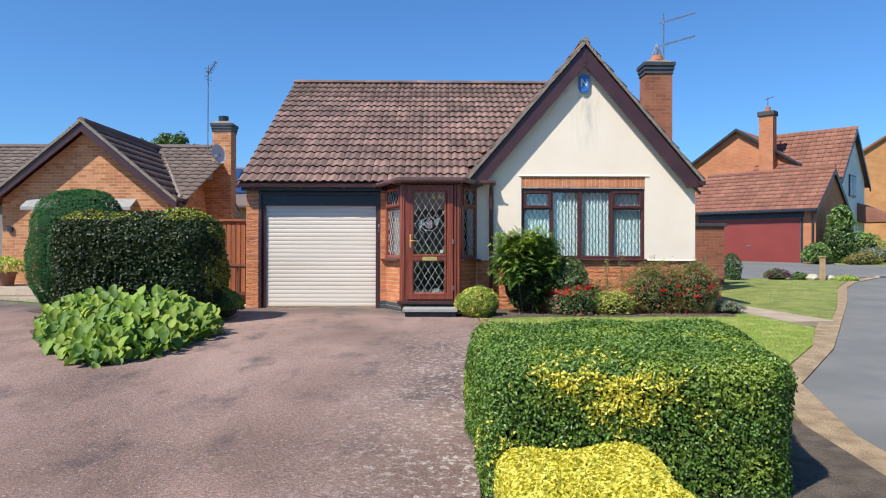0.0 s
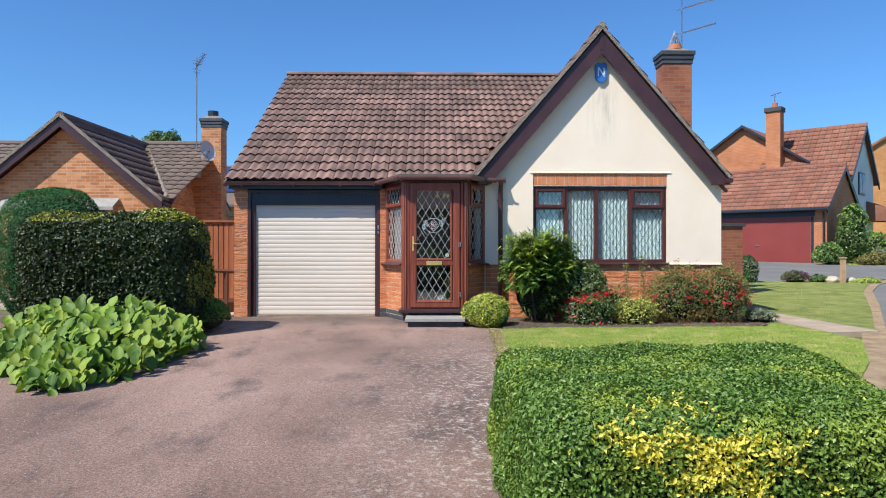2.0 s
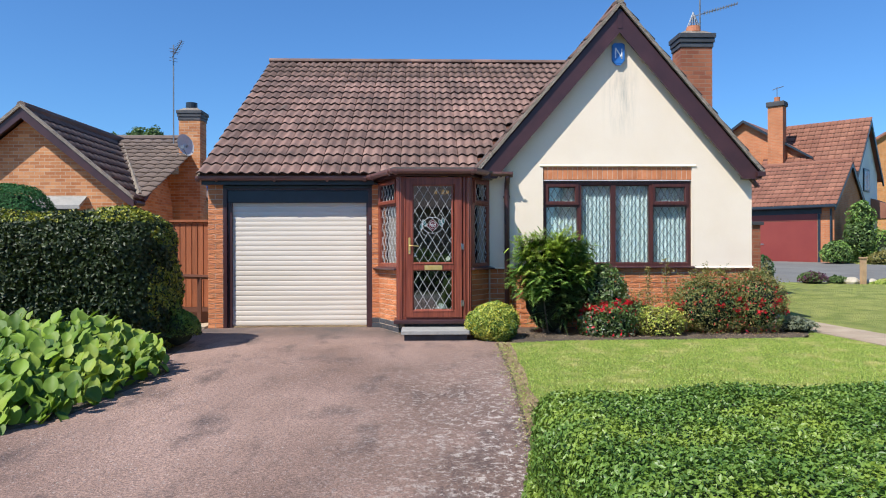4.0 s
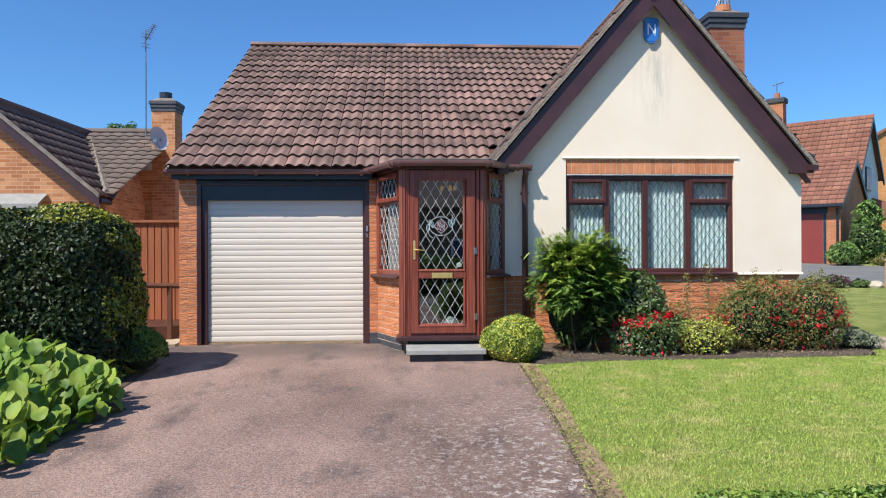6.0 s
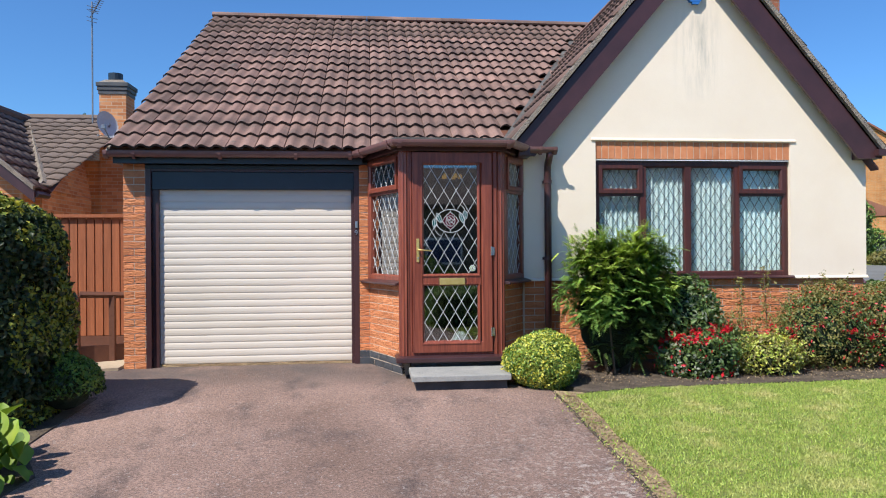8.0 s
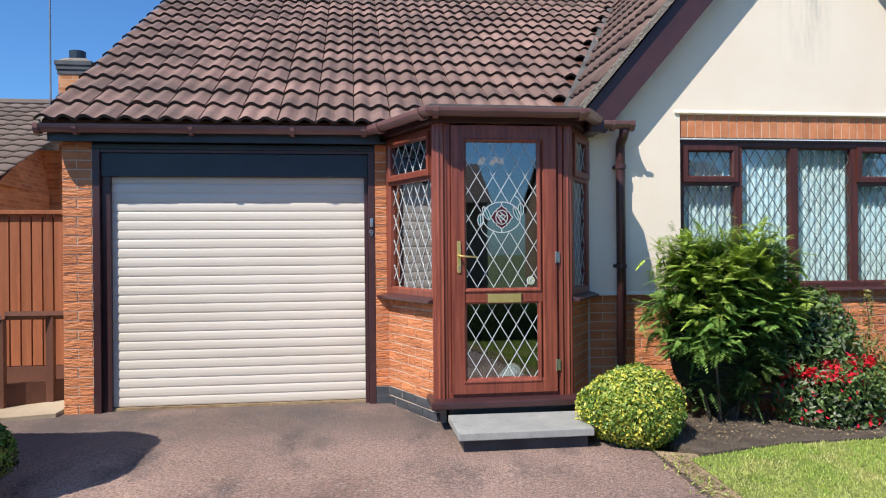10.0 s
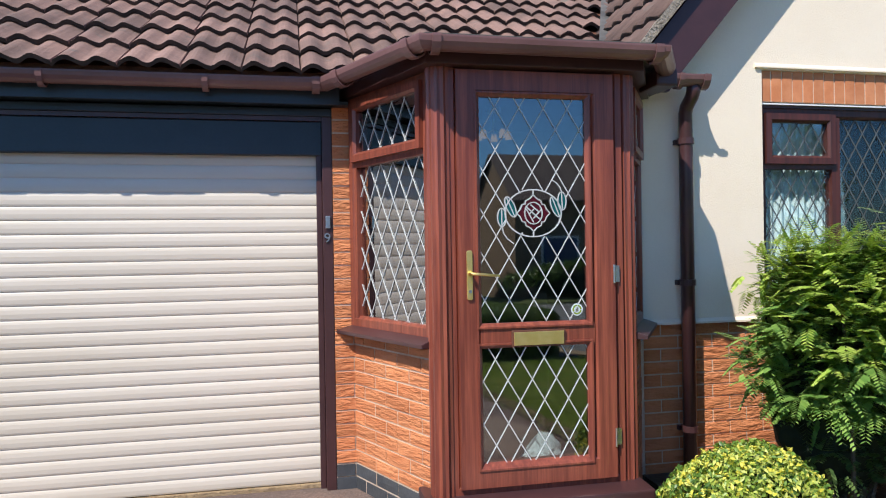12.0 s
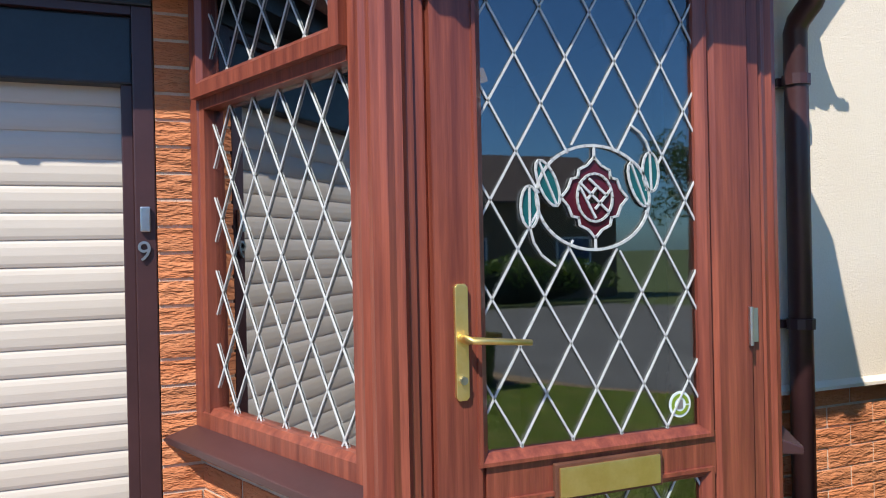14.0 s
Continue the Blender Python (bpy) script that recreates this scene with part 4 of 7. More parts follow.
# ---- garage door ----
gd = structure(new("door_1"), "closed cream roller garage door with ribbed slats, scuffed at the foot", "garage door")
prof = [(0, 0.004), (0.0025, -0.001), (0.012, -0.0045), (0.034, -0.0065), (0.056, -0.0045), (0.067, -0.001), (0.0725, 0.002), (0.0755, 0.004)]
bm = bmesh.new()
prev = None
for z, y in prof:
    cur = [bm.verts.new((0, y * 0.75, z)), bm.verts.new((2.05, y * 0.75, z))]
    if prev:
        bm.faces.new((prev[0], prev[1], cur[1], cur[0]))
    prev = cur
back = [bm.verts.new((0, 0.02, 0)), bm.verts.new((2.05, 0.02, 0)), bm.verts.new((2.05, 0.02, 0.0755)), bm.verts.new((0, 0.02, 0.0755))]
bm.faces.new(back)
slat_mesh = mesh_of("slat", bm, M["garage"])
for k in range(25):
    ob = new("slat", slat_mesh)
    ob.parent = gd
    ob.location = (-3.145, 13.055, 0.108 + k * 0.0755)
boxpart("bottom_rail", (-3.145, -1.095, 13.035, 13.075, 0.075, 0.104), M["verge"], gd, "stained bottom rail", 0.004)
# jambs and the housing over the door
boxpart("guide", (-3.262, -3.205, GY - 0.005, 13.12, 0.07, 2.19), M["plum"], gd, bevel=0.004)
boxpart("guide", (-3.204, -3.135, 13.012, 13.11, 0.07, 2.05), M["plum"], gd, "dark guide rail", 0.004)
boxpart("guide", (-1.075, -1.020, GY - 0.005, 13.12, 0.07, 2.19), M["plum"], gd, bevel=0.004)
boxpart("guide", (-1.108, -1.076, 13.012, 13.11, 0.07, 2.05), M["plum"], gd, "dark guide rail", 0.004)
boxpart("housing", (-3.204, -1.076, 13.0, 13.12, 1.975, 2.165), M["fascia"], gd, "dark blue-grey shutter housing", 0.006)
boxpart("header", (-3.262, -1.020, GY - 0.012, 13.12, 2.19, 2.235), M["fascia"], gd, bevel=0.006)
boxpart("header_lip", (-3.204, -1.076, GY + 0.002, 13.1, 2.166, 2.189), M["plum"], gd)
structure(boxpart("garage_back", (-3.24, -1.02, 13.3, 13.36, 0.0, 2.3), M["inside"]), "plain wall inside the garage", "wall")

# fascia and gutter
structure(boxpart("fascia", (-3.55, -0.98, 12.86, 12.885, 2.235, 2.36), M["fascia"], None, "", 0.003), "dark navy fascia board under the gutter", "fascia")
structure(boxpart("soffit", (-3.55, -0.93, 12.886, 13.3, 2.243, 2.26), M["fascia"]), "dark soffit above the garage door", "soffit")


def sweep(bm, section, line):
    """Carry a 2D section (out, up) along a plan line of points (x, y, z), outward to the right of travel."""
    rings = []
    for i, p in enumerate(line):
        q, r = line[max(i - 1, 0)], line[min(i + 1, len(line) - 1)]
        d1 = Vector((p[0] - q[0], p[1] - q[1]))
        d2 = Vector((r[0] - p[0], r[1] - p[1]))
        d1 = d1.normalized() if d1.length else d2.normalized()
        d2 = d2.normalized() if d2.length else d1
        m = (d1 + d2).normalized()
        n = Vector((m.y, -m.x)) / max(m.dot(d1), 0.5)
        rings.append([bm.verts.new((p[0] + n.x * o, p[1] + n.y * o, p[2] + u)) for o, u in section])
    k = len(section)
    for a, b in zip(rings, rings[1:]):
        for j in range(k):
            bm.faces.new((a[j], a[(j + 1) % k], b[(j + 1) % k], b[j]))
    bm.faces.new(rings[0]), bm.faces.new(rings[-1][::-1])


R = 0.052
gut_sec = [(R * math.cos(a), R * 1.05 * math.sin(a)) for a in (math.pi + math.pi * k / 8 for k in range(9))] + [(R * 1.0, 0.008), (R * 0.93, 0.008), (R * 0.9, 0)]
gut_sec += [(R * 0.9 * math.cos(a), R * 0.95 * math.sin(a)) for a in (2 * math.pi - math.pi * k / 8 for k in range(9))][1:] + [(-R, 0.008)]
gutter = thing("gutter", "faded plum-brown half-round plastic gutter along the eaves and round the porch", "gutter")
GL = [(-3.60, 12.80, 2.345), (-1.06, 12.80, 2.35), (-0.665, 11.99, 2.362), (0.47, 11.99, 2.362), (0.66, 12.28, 2.36)]
bm = bmesh.new()
sweep(bm, gut_sec, GL)
part("trough", bm, M["gutter"], gutter)
bm = bmesh.new()
sweep(bm, gut_sec, [(0.44, 12.56, 2.385), (1.06, 12.56, 2.385)])
part("trough", bm, M["gutter"], gutter, "short upper length under the bargeboard")
big = [(o * 1.16, u * 1.3 - 0.001) for o, u in gut_sec]
for a, b in (((-3.61, 12.80, 2.345), (-3.57, 12.80, 2.345)), ((-3.33, 12.80, 2.345), (-3.30, 12.80, 2.345)), ((-2.47, 12.80, 2.345), (-2.44, 12.80, 2.345)),
             ((-1.69, 12.80, 2.345), (-1.66, 12.80, 2.345)), ((-1.13, 12.80, 2.35), (-1.09, 12.80, 2.35)), ((-0.99, 12.656, 2.352), (-0.965, 12.605, 2.352)),
             ((-0.71, 12.082, 2.36), (-0.69, 12.04, 2.36)), ((-0.64, 11.99, 2.362), (-0.60, 11.99, 2.362)), ((0.42, 11.99, 2.362), (0.46, 11.99, 2.362)),
             ((1.03, 12.56, 2.385), (1.07, 12.56, 2.385)), ((0.88, 12.56, 2.385), (0.91, 12.56, 2.385))):
    bm = bmesh.new()
    sweep(bm, big, [a, b])
    part("bracket", bm, M["gutter"], gutter)
bm = bmesh.new()
box(bm, 0.60, 0.72, 12.26, 12.46, 2.26, 2.35)
part("stop_box", bm, M["plum"], gutter, bevel=0.012)
dp = thing("downpipe", "plum-brown plastic downpipe with a swan neck, fixed to the rendered wall", "downpipe")
bm = bmesh.new()
tube(bm, [(1.0, 12.57, 2.35), (1.0, 12.572, 2.31), (1.0, 12.59, 2.28), (1.0, 12.645, 2.235), (1.0, 12.66, 2.20), (1.0, 12.66, 1.9), (1.0, 12.66, 0.12)], 0.039, 12)
part("pipe", bm, M["plum"], dp, smooth=True)
for z in (2.02, 1.2, 0.35):
    bm = bmesh.new()
    tube(bm, [(1.0, 12.66, z), (1.0, 12.66, z + 0.035)], 0.046, 12)
    box(bm, 0.95, 1.05, 12.69, WY - 0.001, z + 0.002, z + 0.03)
    part("pipe_clip", bm, M["plum"], dp)

# ---- porch ----
porch = structure(new("porch_frame"), "woodgrain plastic framed entrance porch with canted leaded side lights", "porch")
DY = 12.168
# corner posts, fluted
for x, y, rot in ((-0.565, 12.205, 30), (0.385, 12.235, -30)):
    bm = bmesh.new()
    sec = []
    for k in range(24):
        a = 2 * math.pi * k / 24
        r = 0.054 + (0.007 if k % 2 else 0.0)
        sec.append((r * math.cos(a), r * math.sin(a)))
    prism(bm, sec, XY, 0.26, 2.34)
    ob = part("corner_post", bm, M["upvc"], porch)
    ob.location = (x, y, 0)
bm = bmesh.new()
bar_frame(bm, -0.528, 0.350, 0.275, 2.34, 0.045, 0, 0.08, lambda u, v, d: (u, DY + d, v))
part("door_frame", bm, M["upvc"], porch)
bm = bmesh.new()
prism(bm, [(-0.66, 12.02), (0.43, 12.02), (0.46, 12.35), (-0.66, 12.35)], XY, 0.225, 0.275)
part("threshold", bm, M["plum"], porch, bevel=0.01)
bm = bmesh.new()
prism(bm, [(-0.98, 13.0), (-0.64, 12.10), (0.44, 12.10), (0.79, 12.70), (0.72, 12.74), (0.40, 12.2), (-0.60, 12.2), (-0.93, 13.02)], XY, 2.285, 2.345)
part("head_board", bm, M["plum"], porch, bevel=0.004)
bm = bmesh.new()
prism(bm, [(-1.02, 12.88), (-0.655, 12.02), (0.46, 12.02), (0.70, 12.42), (0.86, 12.62), (0.86, 12.9), (-1.0, 13.1)], XY, 2.376, 2.40)
part("porch_roof", bm, M["lead"], porch, "flat grey lead capping behind the gutter")


def side_light(ax, ay, bx, by, width, label, mirror=False):
    """A canted side light of the porch: two leaded panes over a brick dwarf wall with a sill."""
    T = plane_frame(ax, ay, bx, by)
    w = structure(new("window_2"), label, "window")
    bm = bmesh.new()
    bar_frame(bm, 0, width, 1.01, 2.285, 0.055, 0, 0.07, T)
    prism(bm, [(0.05, 1.895), (width - 0.05, 1.895), (width - 0.05, 1.95), (0.05, 1.95)], T, 0.002, 0.068)
    prism(bm, [(0.05, 1.05), (0.078, 1.05), (0.078, 1.896), (0.05, 1.896)], T, 0.003, 0.066)
    part("window_frame", bm, M["upvc"], w)
    bm = bmesh.new()
    bar_frame(bm, 0.045, width - 0.045, 1.925, 2.255, 0.05, -0.02, 0.03, T)
    part("casement", bm, M["upvc"], w)
    for v0, v1, dep in ((1.06, 1.90, 0.03), (1.97, 2.21, 0.012)):
        k = 0.056 if v0 < 1.5 else 0.09
        bm = bmesh.new()
        lattice(bm, max(k, 0.066) + 0.014, width - k, v0, v1, lambda u, v, d: T(u, v, d + dep), 0.122, 0.204)
        part("leading", bm, M["leading"], w)
        pane(k - 0.004, width - k + 0.004, v0 - 0.004, v1 + 0.004, T, dep + 0.002, w, M["porch_glass"])
    bm = bmesh.new()
    prism(bm, [(-0.075, 0.965), (0.10, 0.965), (0.10, 1.01), (0.0, 1.01), (-0.075, 0.985)], lambda u, v, d: T(d, v, u), -0.06, width + 0.03)
    part("window_sill", bm, M["plum"], w, bevel=0.004)
    return T


TL = side_light(-0.925, 12.97, -0.625, 12.30, 0.785, "canted leaded porch side light over a brick dwarf wall")
TR = side_light(0.455, 12.27, 0.745, 12.715, 0.53, "canted leaded porch side light in the shade")
dwarf_l = structure(new("dwarf_wall"), "low orange brick wall under the porch side light, on two courses of blue brick", "wall")
bm = bmesh.new()
prism(bm, [(-0.02, 0.0), (0.775, 0.0), (0.775, 0.965), (-0.02, 0.965)], TL, 0.0215, 0.1)
part("wall_core", bm, M["mortar"], dwarf_l)
dwarf_r = structure(new("dwarf_wall"), "low brick wall under the shaded porch side light", "wall")
bm = bmesh.new()
prism(bm, [(-0.02, 0.0), (0.53, 0.0), (0.53, 0.965), (-0.02, 0.965)], TR, 0.0215, 0.1)
part("wall_core", bm, M["mortar"], dwarf_r)

# front door
door = structure(new("door_2"), "closed woodgrain plastic front door with leaded glass, a rose motif, brass handle and letterbox", "door")
D = lambda u, v, d: (u, DY - 0.018 + d, v)
bm = bmesh.new()
bar_frame(bm, -0.490, 0.300, 0.305, 2.275, 0.115, 0, 0.055, D, 0.02)
prism(bm, [(-0.385, 0.965), (0.19, 0.965), (0.19, 1.065), (-0.385, 1.065)], D, 0.003, 0.052)
part("leaf", bm, M["upvc"], door)
for v0, v1, top in ((0.395, 0.975, 0), (1.065, 2.165, 1)):
    bm = bmesh.new()
    bar_frame(bm, -0.402, 0.178, v0 - 0.01, v1 + 0.01, 0.024, -0.006, 0.02, D, 0.016)
    part("beading", bm, M["upvc"], door)
RX, RZ = -0.112, 1.60
for v0, v1, top in ((0.41, 0.965, 0), (1.08, 2.155, 1)):
    bm = bmesh.new()
    sk = (lambda u, v: ((u - RX) / 0.142) ** 2 + ((v - RZ) / 0.113) ** 2 < 1) if top else None
    lattice(bm, -0.382, 0.158, v0, v1, lambda u, v, d: D(u, v, d + 0.018), node=(-0.298, 1.90) if top else (-0.251, 0.804), skip=sk)
    part("leading", bm, M["leading"], door)
    pane(-0.388, 0.164, v0 - 0.006, v1 + 0.006, D, 0.020, door, M["door_glass"])


def ribbon(bm, pts, w=0.0055, depth=0.0, t=0.004):
    for a, b in zip(pts, pts[1:]):
        dx, dy = b[0] - a[0], b[1] - a[1]
        L = math.hypot(dx, dy) or 1
        nx, ny = -dy / L * w / 2, dx / L * w / 2
        ex, ey = dx / L * w * 0.2, dy / L * w * 0.2
        prism(bm, [(a[0] + nx - ex, a[1] + ny - ey), (a[0] - nx - ex, a[1] - ny - ey), (b[0] - nx + ex, b[1] - ny + ey), (b[0] + nx + ex, b[1] + ny + ey)],
              lambda u, v, d: D(u, v, d + 0.018 - depth), 0.0, -t)


def arc(cx, cz, rx, rz, a0, a1, n=14):
    return [(cx + rx * math.cos(radians(a0 + (a1 - a0) * k / n)), cz + rz * math.sin(radians(a0 + (a1 - a0) * k / n))) for k in range(n + 1)]


bm = bmesh.new()
ribbon(bm, arc(RX, RZ, 0.142, 0.113, 0, 360, 40), 0.006, 0.001)
petals = []
for q in range(4):
    tip = (RX + 0.078 * math.cos(radians(90 * q)), RZ + 0.084 * math.sin(radians(90 * q)))
    ang = radians(90 * q)
    out = [(0.042, -0.044), (0.060, -0.040), (0.070, -0.018), (0.088, 0.0), (0.070, 0.018), (0.060, 0.040), (0.042, 0.044)]
    pts = [(RX + (r * math.cos(ang) - s * math.sin(ang)) * 0.95, RZ + r * math.sin(ang) + s * math.cos(ang)) for r, s in out]
    petals.append(pts)
    ribbon(bm, pts, 0.005, 0.002)
ribbon(bm, arc(RX, RZ, 0.044, 0.052, 0, 360, 24), 0.005, 0.003)
for a, b in (((-0.038, 0.032), (0.032, -0.030)), ((-0.014, 0.040), (0.030, 0.004)), ((-0.020, -0.004), (0.004, 0.022)), ((0.0, -0.024), (0.040, 0.018)), ((-0.036, 0.02), (0.0, -0.044))):
    ribbon(bm, [(RX + a[0], RZ + a[1]), (RX + b[0], RZ + b[1])], 0.005, 0.004)
ribbon(bm, [(RX, RZ + 0.083), (RX, RZ + 0.115)], 0.005, 0.002), ribbon(bm, [(RX, RZ - 0.083), (RX, RZ - 0.115)], 0.005, 0.002)
leafs = []
for cx, cz, ang, s in ((-0.114, 0.030, -66, 0.95), (-0.158, -0.020, -90, 0.8), (0.114, 0.030, -68, 0.95), (0.146, 0.058, -88, 0.8)):
    ang = radians(ang)
    pts = []
    for sgn in (1, -1):
        side = [(0.055 * s * math.cos(math.pi * k / 8), sgn * 0.021 * math.sin(math.pi * k / 8)) for k in range(9)]
        pts += side if sgn == 1 else side[::-1]
    pts = [(RX + cx + r * math.cos(ang) - w * math.sin(ang), RZ + cz + r * math.sin(ang) + w * math.cos(ang)) for r, w in pts]
    leafs.append(pts)
    ribbon(bm, pts, 0.0048, 0.002)
    ribbon(bm, [pts[0], pts[8]], 0.004, 0.002)
ribbon(bm, [(RX + a, RZ + b) for a, b in ((-0.158, -0.064), (-0.150, -0.095), (-0.132, -0.122), (-0.100, -0.145))], 0.0045, 0.002)
ribbon(bm, [(RX + a, RZ + b) for a, b in ((0.146, 0.10), (0.136, 0.125), (0.120, 0.145), (0.096, 0.160))], 0.0045, 0.002)
part("rose_leading", bm, M["leading"], door, "lead outline of a rose inside an oval with leaves")
bm = bmesh.new()
for i, pts in enumerate(petals):
    prism(bm, [(RX + (pts[0][0] - RX) * 0.3, RZ + (pts[0][1] - RZ) * 0.3)] + pts + [(RX + (pts[-1][0] - RX) * 0.3, RZ + (pts[-1][1] - RZ) * 0.3)], lambda u, v, d: D(u, v, d + 0.0165 - 0.0002 * i), 0.0, 0.0015)
part("rose_petals", bm, M["rose"], door, "ruby red stained glass petals")
bm = bmesh.new()
for i, pts in enumerate(leafs):
    prism(bm, pts[:8] + pts[9:17], lambda u, v, d: D(u, v, d + 0.0160 - 0.0002 * i), 0.0, 0.0015)
part("rose_leaves", bm, M["teal"], door, "teal stained glass leaves")

bm = bmesh.new()
prism(bm, [(-0.437 + a * 0.014, (1.31 + b * 0.116)) for a, b in ((-1, -0.94), (-0.6, -1), (0.6, -1), (1, -0.94), (1, 0.94), (0.6, 1), (-0.6, 1), (-1, 0.94))], D, -0.010, -0.0005)
part("handle_plate", bm, M["brass"], door, "brass back plate", 0.002)
bm = bmesh.new()
tube(bm, [D(-0.437, 1.318, -0.006), D(-0.437, 1.318, -0.045), D(-0.430, 1.318, -0.052), D(-0.392, 1.314, -0.052), D(-0.305, 1.306, -0.050)], 0.009, 10, 0.006)
part("handle_lever", bm, M["brass"], door, "brass lever", smooth=True)
bm = bmesh.new()
tube(bm, [D(-0.437, 1.235, -0.009), D(-0.437, 1.235, -0.018)], 0.008, 12)
part("lock_cylinder", bm, M["steel"], door)
bm = bmesh.new()
box(bm, -0.236, 0.032, DY - 0.029, DY - 0.0155, 0.965, 1.043)
part("letterbox", bm, M["timber"], door, "dark letterbox surround", 0.003)
bm = bmesh.new()
box(bm, -0.227, 0.023, DY - 0.034, DY - 0.0285, 0.972, 1.035)
part("letterbox_flap", bm, M["brass"], door, "brass flap", 0.002)
for z in (1.30, 0.50):
    bm = bmesh.new()
    tube(bm, [(0.292, DY - 0.024, z - 0.045), (0.292, DY - 0.024, z + 0.045)], 0.006, 10)
    box(bm, 0.300, 0.325, DY - 0.012, DY - 0.002, z - 0.04, z + 0.04)
    part("hinge", bm, M["steel"], door)
badge = thing("badge", "small round pale green and white sticker inside the door glass", "sticker", (0.105, DY + 0.0005, 1.130))
bm = bmesh.new()
tube(bm, [(0, 0, 0), (0, 0.001, 0)], 0.030, 20)
part("disc", bm, M["cloth"], badge)
bm = bmesh.new()
prism(bm, arc(0, 0, 0.024, 0.024, 0, 350, 18) + arc(0, 0, 0.016, 0.016, 350, 0, 18), XZ, -0.0012, -0.0002)
part("ring", bm, M["bergenia"], badge)
bm = bmesh.new()
box(bm, -0.007, 0.007, -0.0012, -0.0002, -0.010, 0.010)
part("mark", bm, M["inside"], badge)
plate = thing("house_number", "steel bell push above a small steel house number", "house number", (-1.048, GY - 0.006, 1.515))
bm = bmesh.new()
box(bm, -0.013, 0.013, -0.012, 0, 0.045, 0.115)
part("bell_push", bm, M["steel"], plate, bevel=0.003)
fc = bpy.data.curves.new("digit", "FONT")
fc.body, fc.size, fc.extrude = "9", 0.078, 0.003
tmp = new("digit", fc)
dg = bpy.context.evaluated_depsgraph_get()
dm = bpy.data.meshes.new_from_object(tmp.evaluated_get(dg))
bpy.data.objects.remove(tmp)
dm.materials.clear(), dm.materials.append(M["steel"])
digit = new("digit", dm)
digit.parent, digit.matrix_local = plate, Matrix.Translation((-0.024, -0.004, -0.035)) @ Euler((radians(90), 0, 0)).to_matrix().to_4x4()

step = thing("doorstep", "grey stone doorstep slab on a dark riser", "step", (0, 0, 0))
bm = bmesh.new()
prism(bm, [(-0.54, 11.52), (0.36, 11.52), (0.40, 12.02), (-0.54, 12.04)], XY, 0.135, 0.185)
part("slab", bm, M["stone_step"], step, bevel=0.006)
boxpart("riser", (-0.50, 0.33, 11.57, 12.1, 0.0, 0.134), M["dark_stone"], step)
boxpart("base", (-0.50, 0.42, 12.11, 12.30, -0.02, 0.224), M["blue_brick"], step)
cl = thing("folded_cloth", "crumpled pale blue cloth lying on the porch floor behind the door", "cloth", (-0.17, 12.43, 0.246))
r2 = random.Random(5)
V, Fc = [], []
for j in range(9):
    for i in range(15):
        u, v = i / 14, j / 8
        V.append((-0.30 + 0.56 * u + 0.02 * r2.random(), -0.13 + 0.20 * v, 0.005 + 0.26 * (0.5 + 0.5 * math.sin(u * 7 + 2)) * math.sin(math.pi * v) * (0.5 + 0.5 * r2.random())))
for j in range(8):
    for i in range(14):
        k = j * 15 + i
        Fc.append((k, k + 1, k + 16, k + 15))
raw("cloth_sheet", V, Fc, M["cloth"], cl)

lamp = thing("ceiling_light", "small brass ceiling light with amber glass shades glowing inside the porch", "ceiling light", (0.04, 13.35, 2.344))
bm = bmesh.new()
tube(bm, [(0, 0, 0), (0, 0, -0.03)], 0.05, 14), tube(bm, [(0, 0, -0.03), (0, 0, -0.15)], 0.008, 6)
for k in range(5):
    a = 2 * math.pi * k / 5
    tube(bm, [(0, 0, -0.14), (0.05 * math.cos(a), 0.05 * math.sin(a), -0.17), (0.10 * math.cos(a), 0.10 * math.sin(a), -0.15)], 0.006, 6)
part("stem", bm, M["brass"], lamp)
for k in range(5):
    a = 2 * math.pi * k / 5
    bm = bmesh.new()
    tube(bm, [(0.10 * math.cos(a), 0.10 * math.sin(a), -0.155), (0.105 * math.cos(a), 0.105 * math.sin(a), -0.205)], 0.016, 12, 0.026)
    part("shade", bm, M["amber"], lamp, "amber glass shade")
orn = thing("hanging_lantern", "little brass lantern hanging on a chain inside the porch side light", "lantern", (-0.42, 13.5, 2.344))
bm = bmesh.new()
tube(bm, [(0, 0, 0), (0, 0, -0.32)], 0.003, 5)
tube(bm, [(0, 0, -0.32), (0, 0, -0.35)], 0.008, 8, 0.032)
for k in range(4):
    a = math.pi * (k + 0.5) / 2
    tube(bm, [(0.028 * math.cos(a), 0.028 * math.sin(a), -0.35), (0.028 * math.cos(a), 0.028 * math.sin(a), -0.42)], 0.003, 5)
tube(bm, [(0, 0, -0.42), (0, 0, -0.43)], 0.032, 10)
part("lantern_frame", bm, M["brass"], orn)
bm = bmesh.new()
tube(bm, [(0, 0, -0.415), (0, 0, -0.36)], 0.018, 10, 0.012)
part("bulb", bm, M["amber"], orn, "amber glass")

# ---- roofs of the bungalow ----
EY, EZ, RY, RZR = 12.77, 2.385, 17.9, 5.42
RS = (RZR - EZ) / (RY - EY)
main_z = lambda y: EZ + (y - EY) * RS
gab_z = lambda x: APZ - 0.05 - RAKE * abs(x - APX)
roof_main = structure(new("roof_main"), "main roof of weathered red-brown double-pan tiles, with a few lichen spots", "roof")
bm = bmesh.new()
a = [(-3.56, EY + 0.03), (0.55, EY + 0.03), (2.67, EY + (APZ - EZ) / RS), (4.2, RY), (-3.56, RY)]
top = [bm.verts.new((x, y, main_z(y) - 0.012)) for x, y in a]
low = [bm.verts.new((x, y, main_z(y) - 0.07)) for x, y in a]
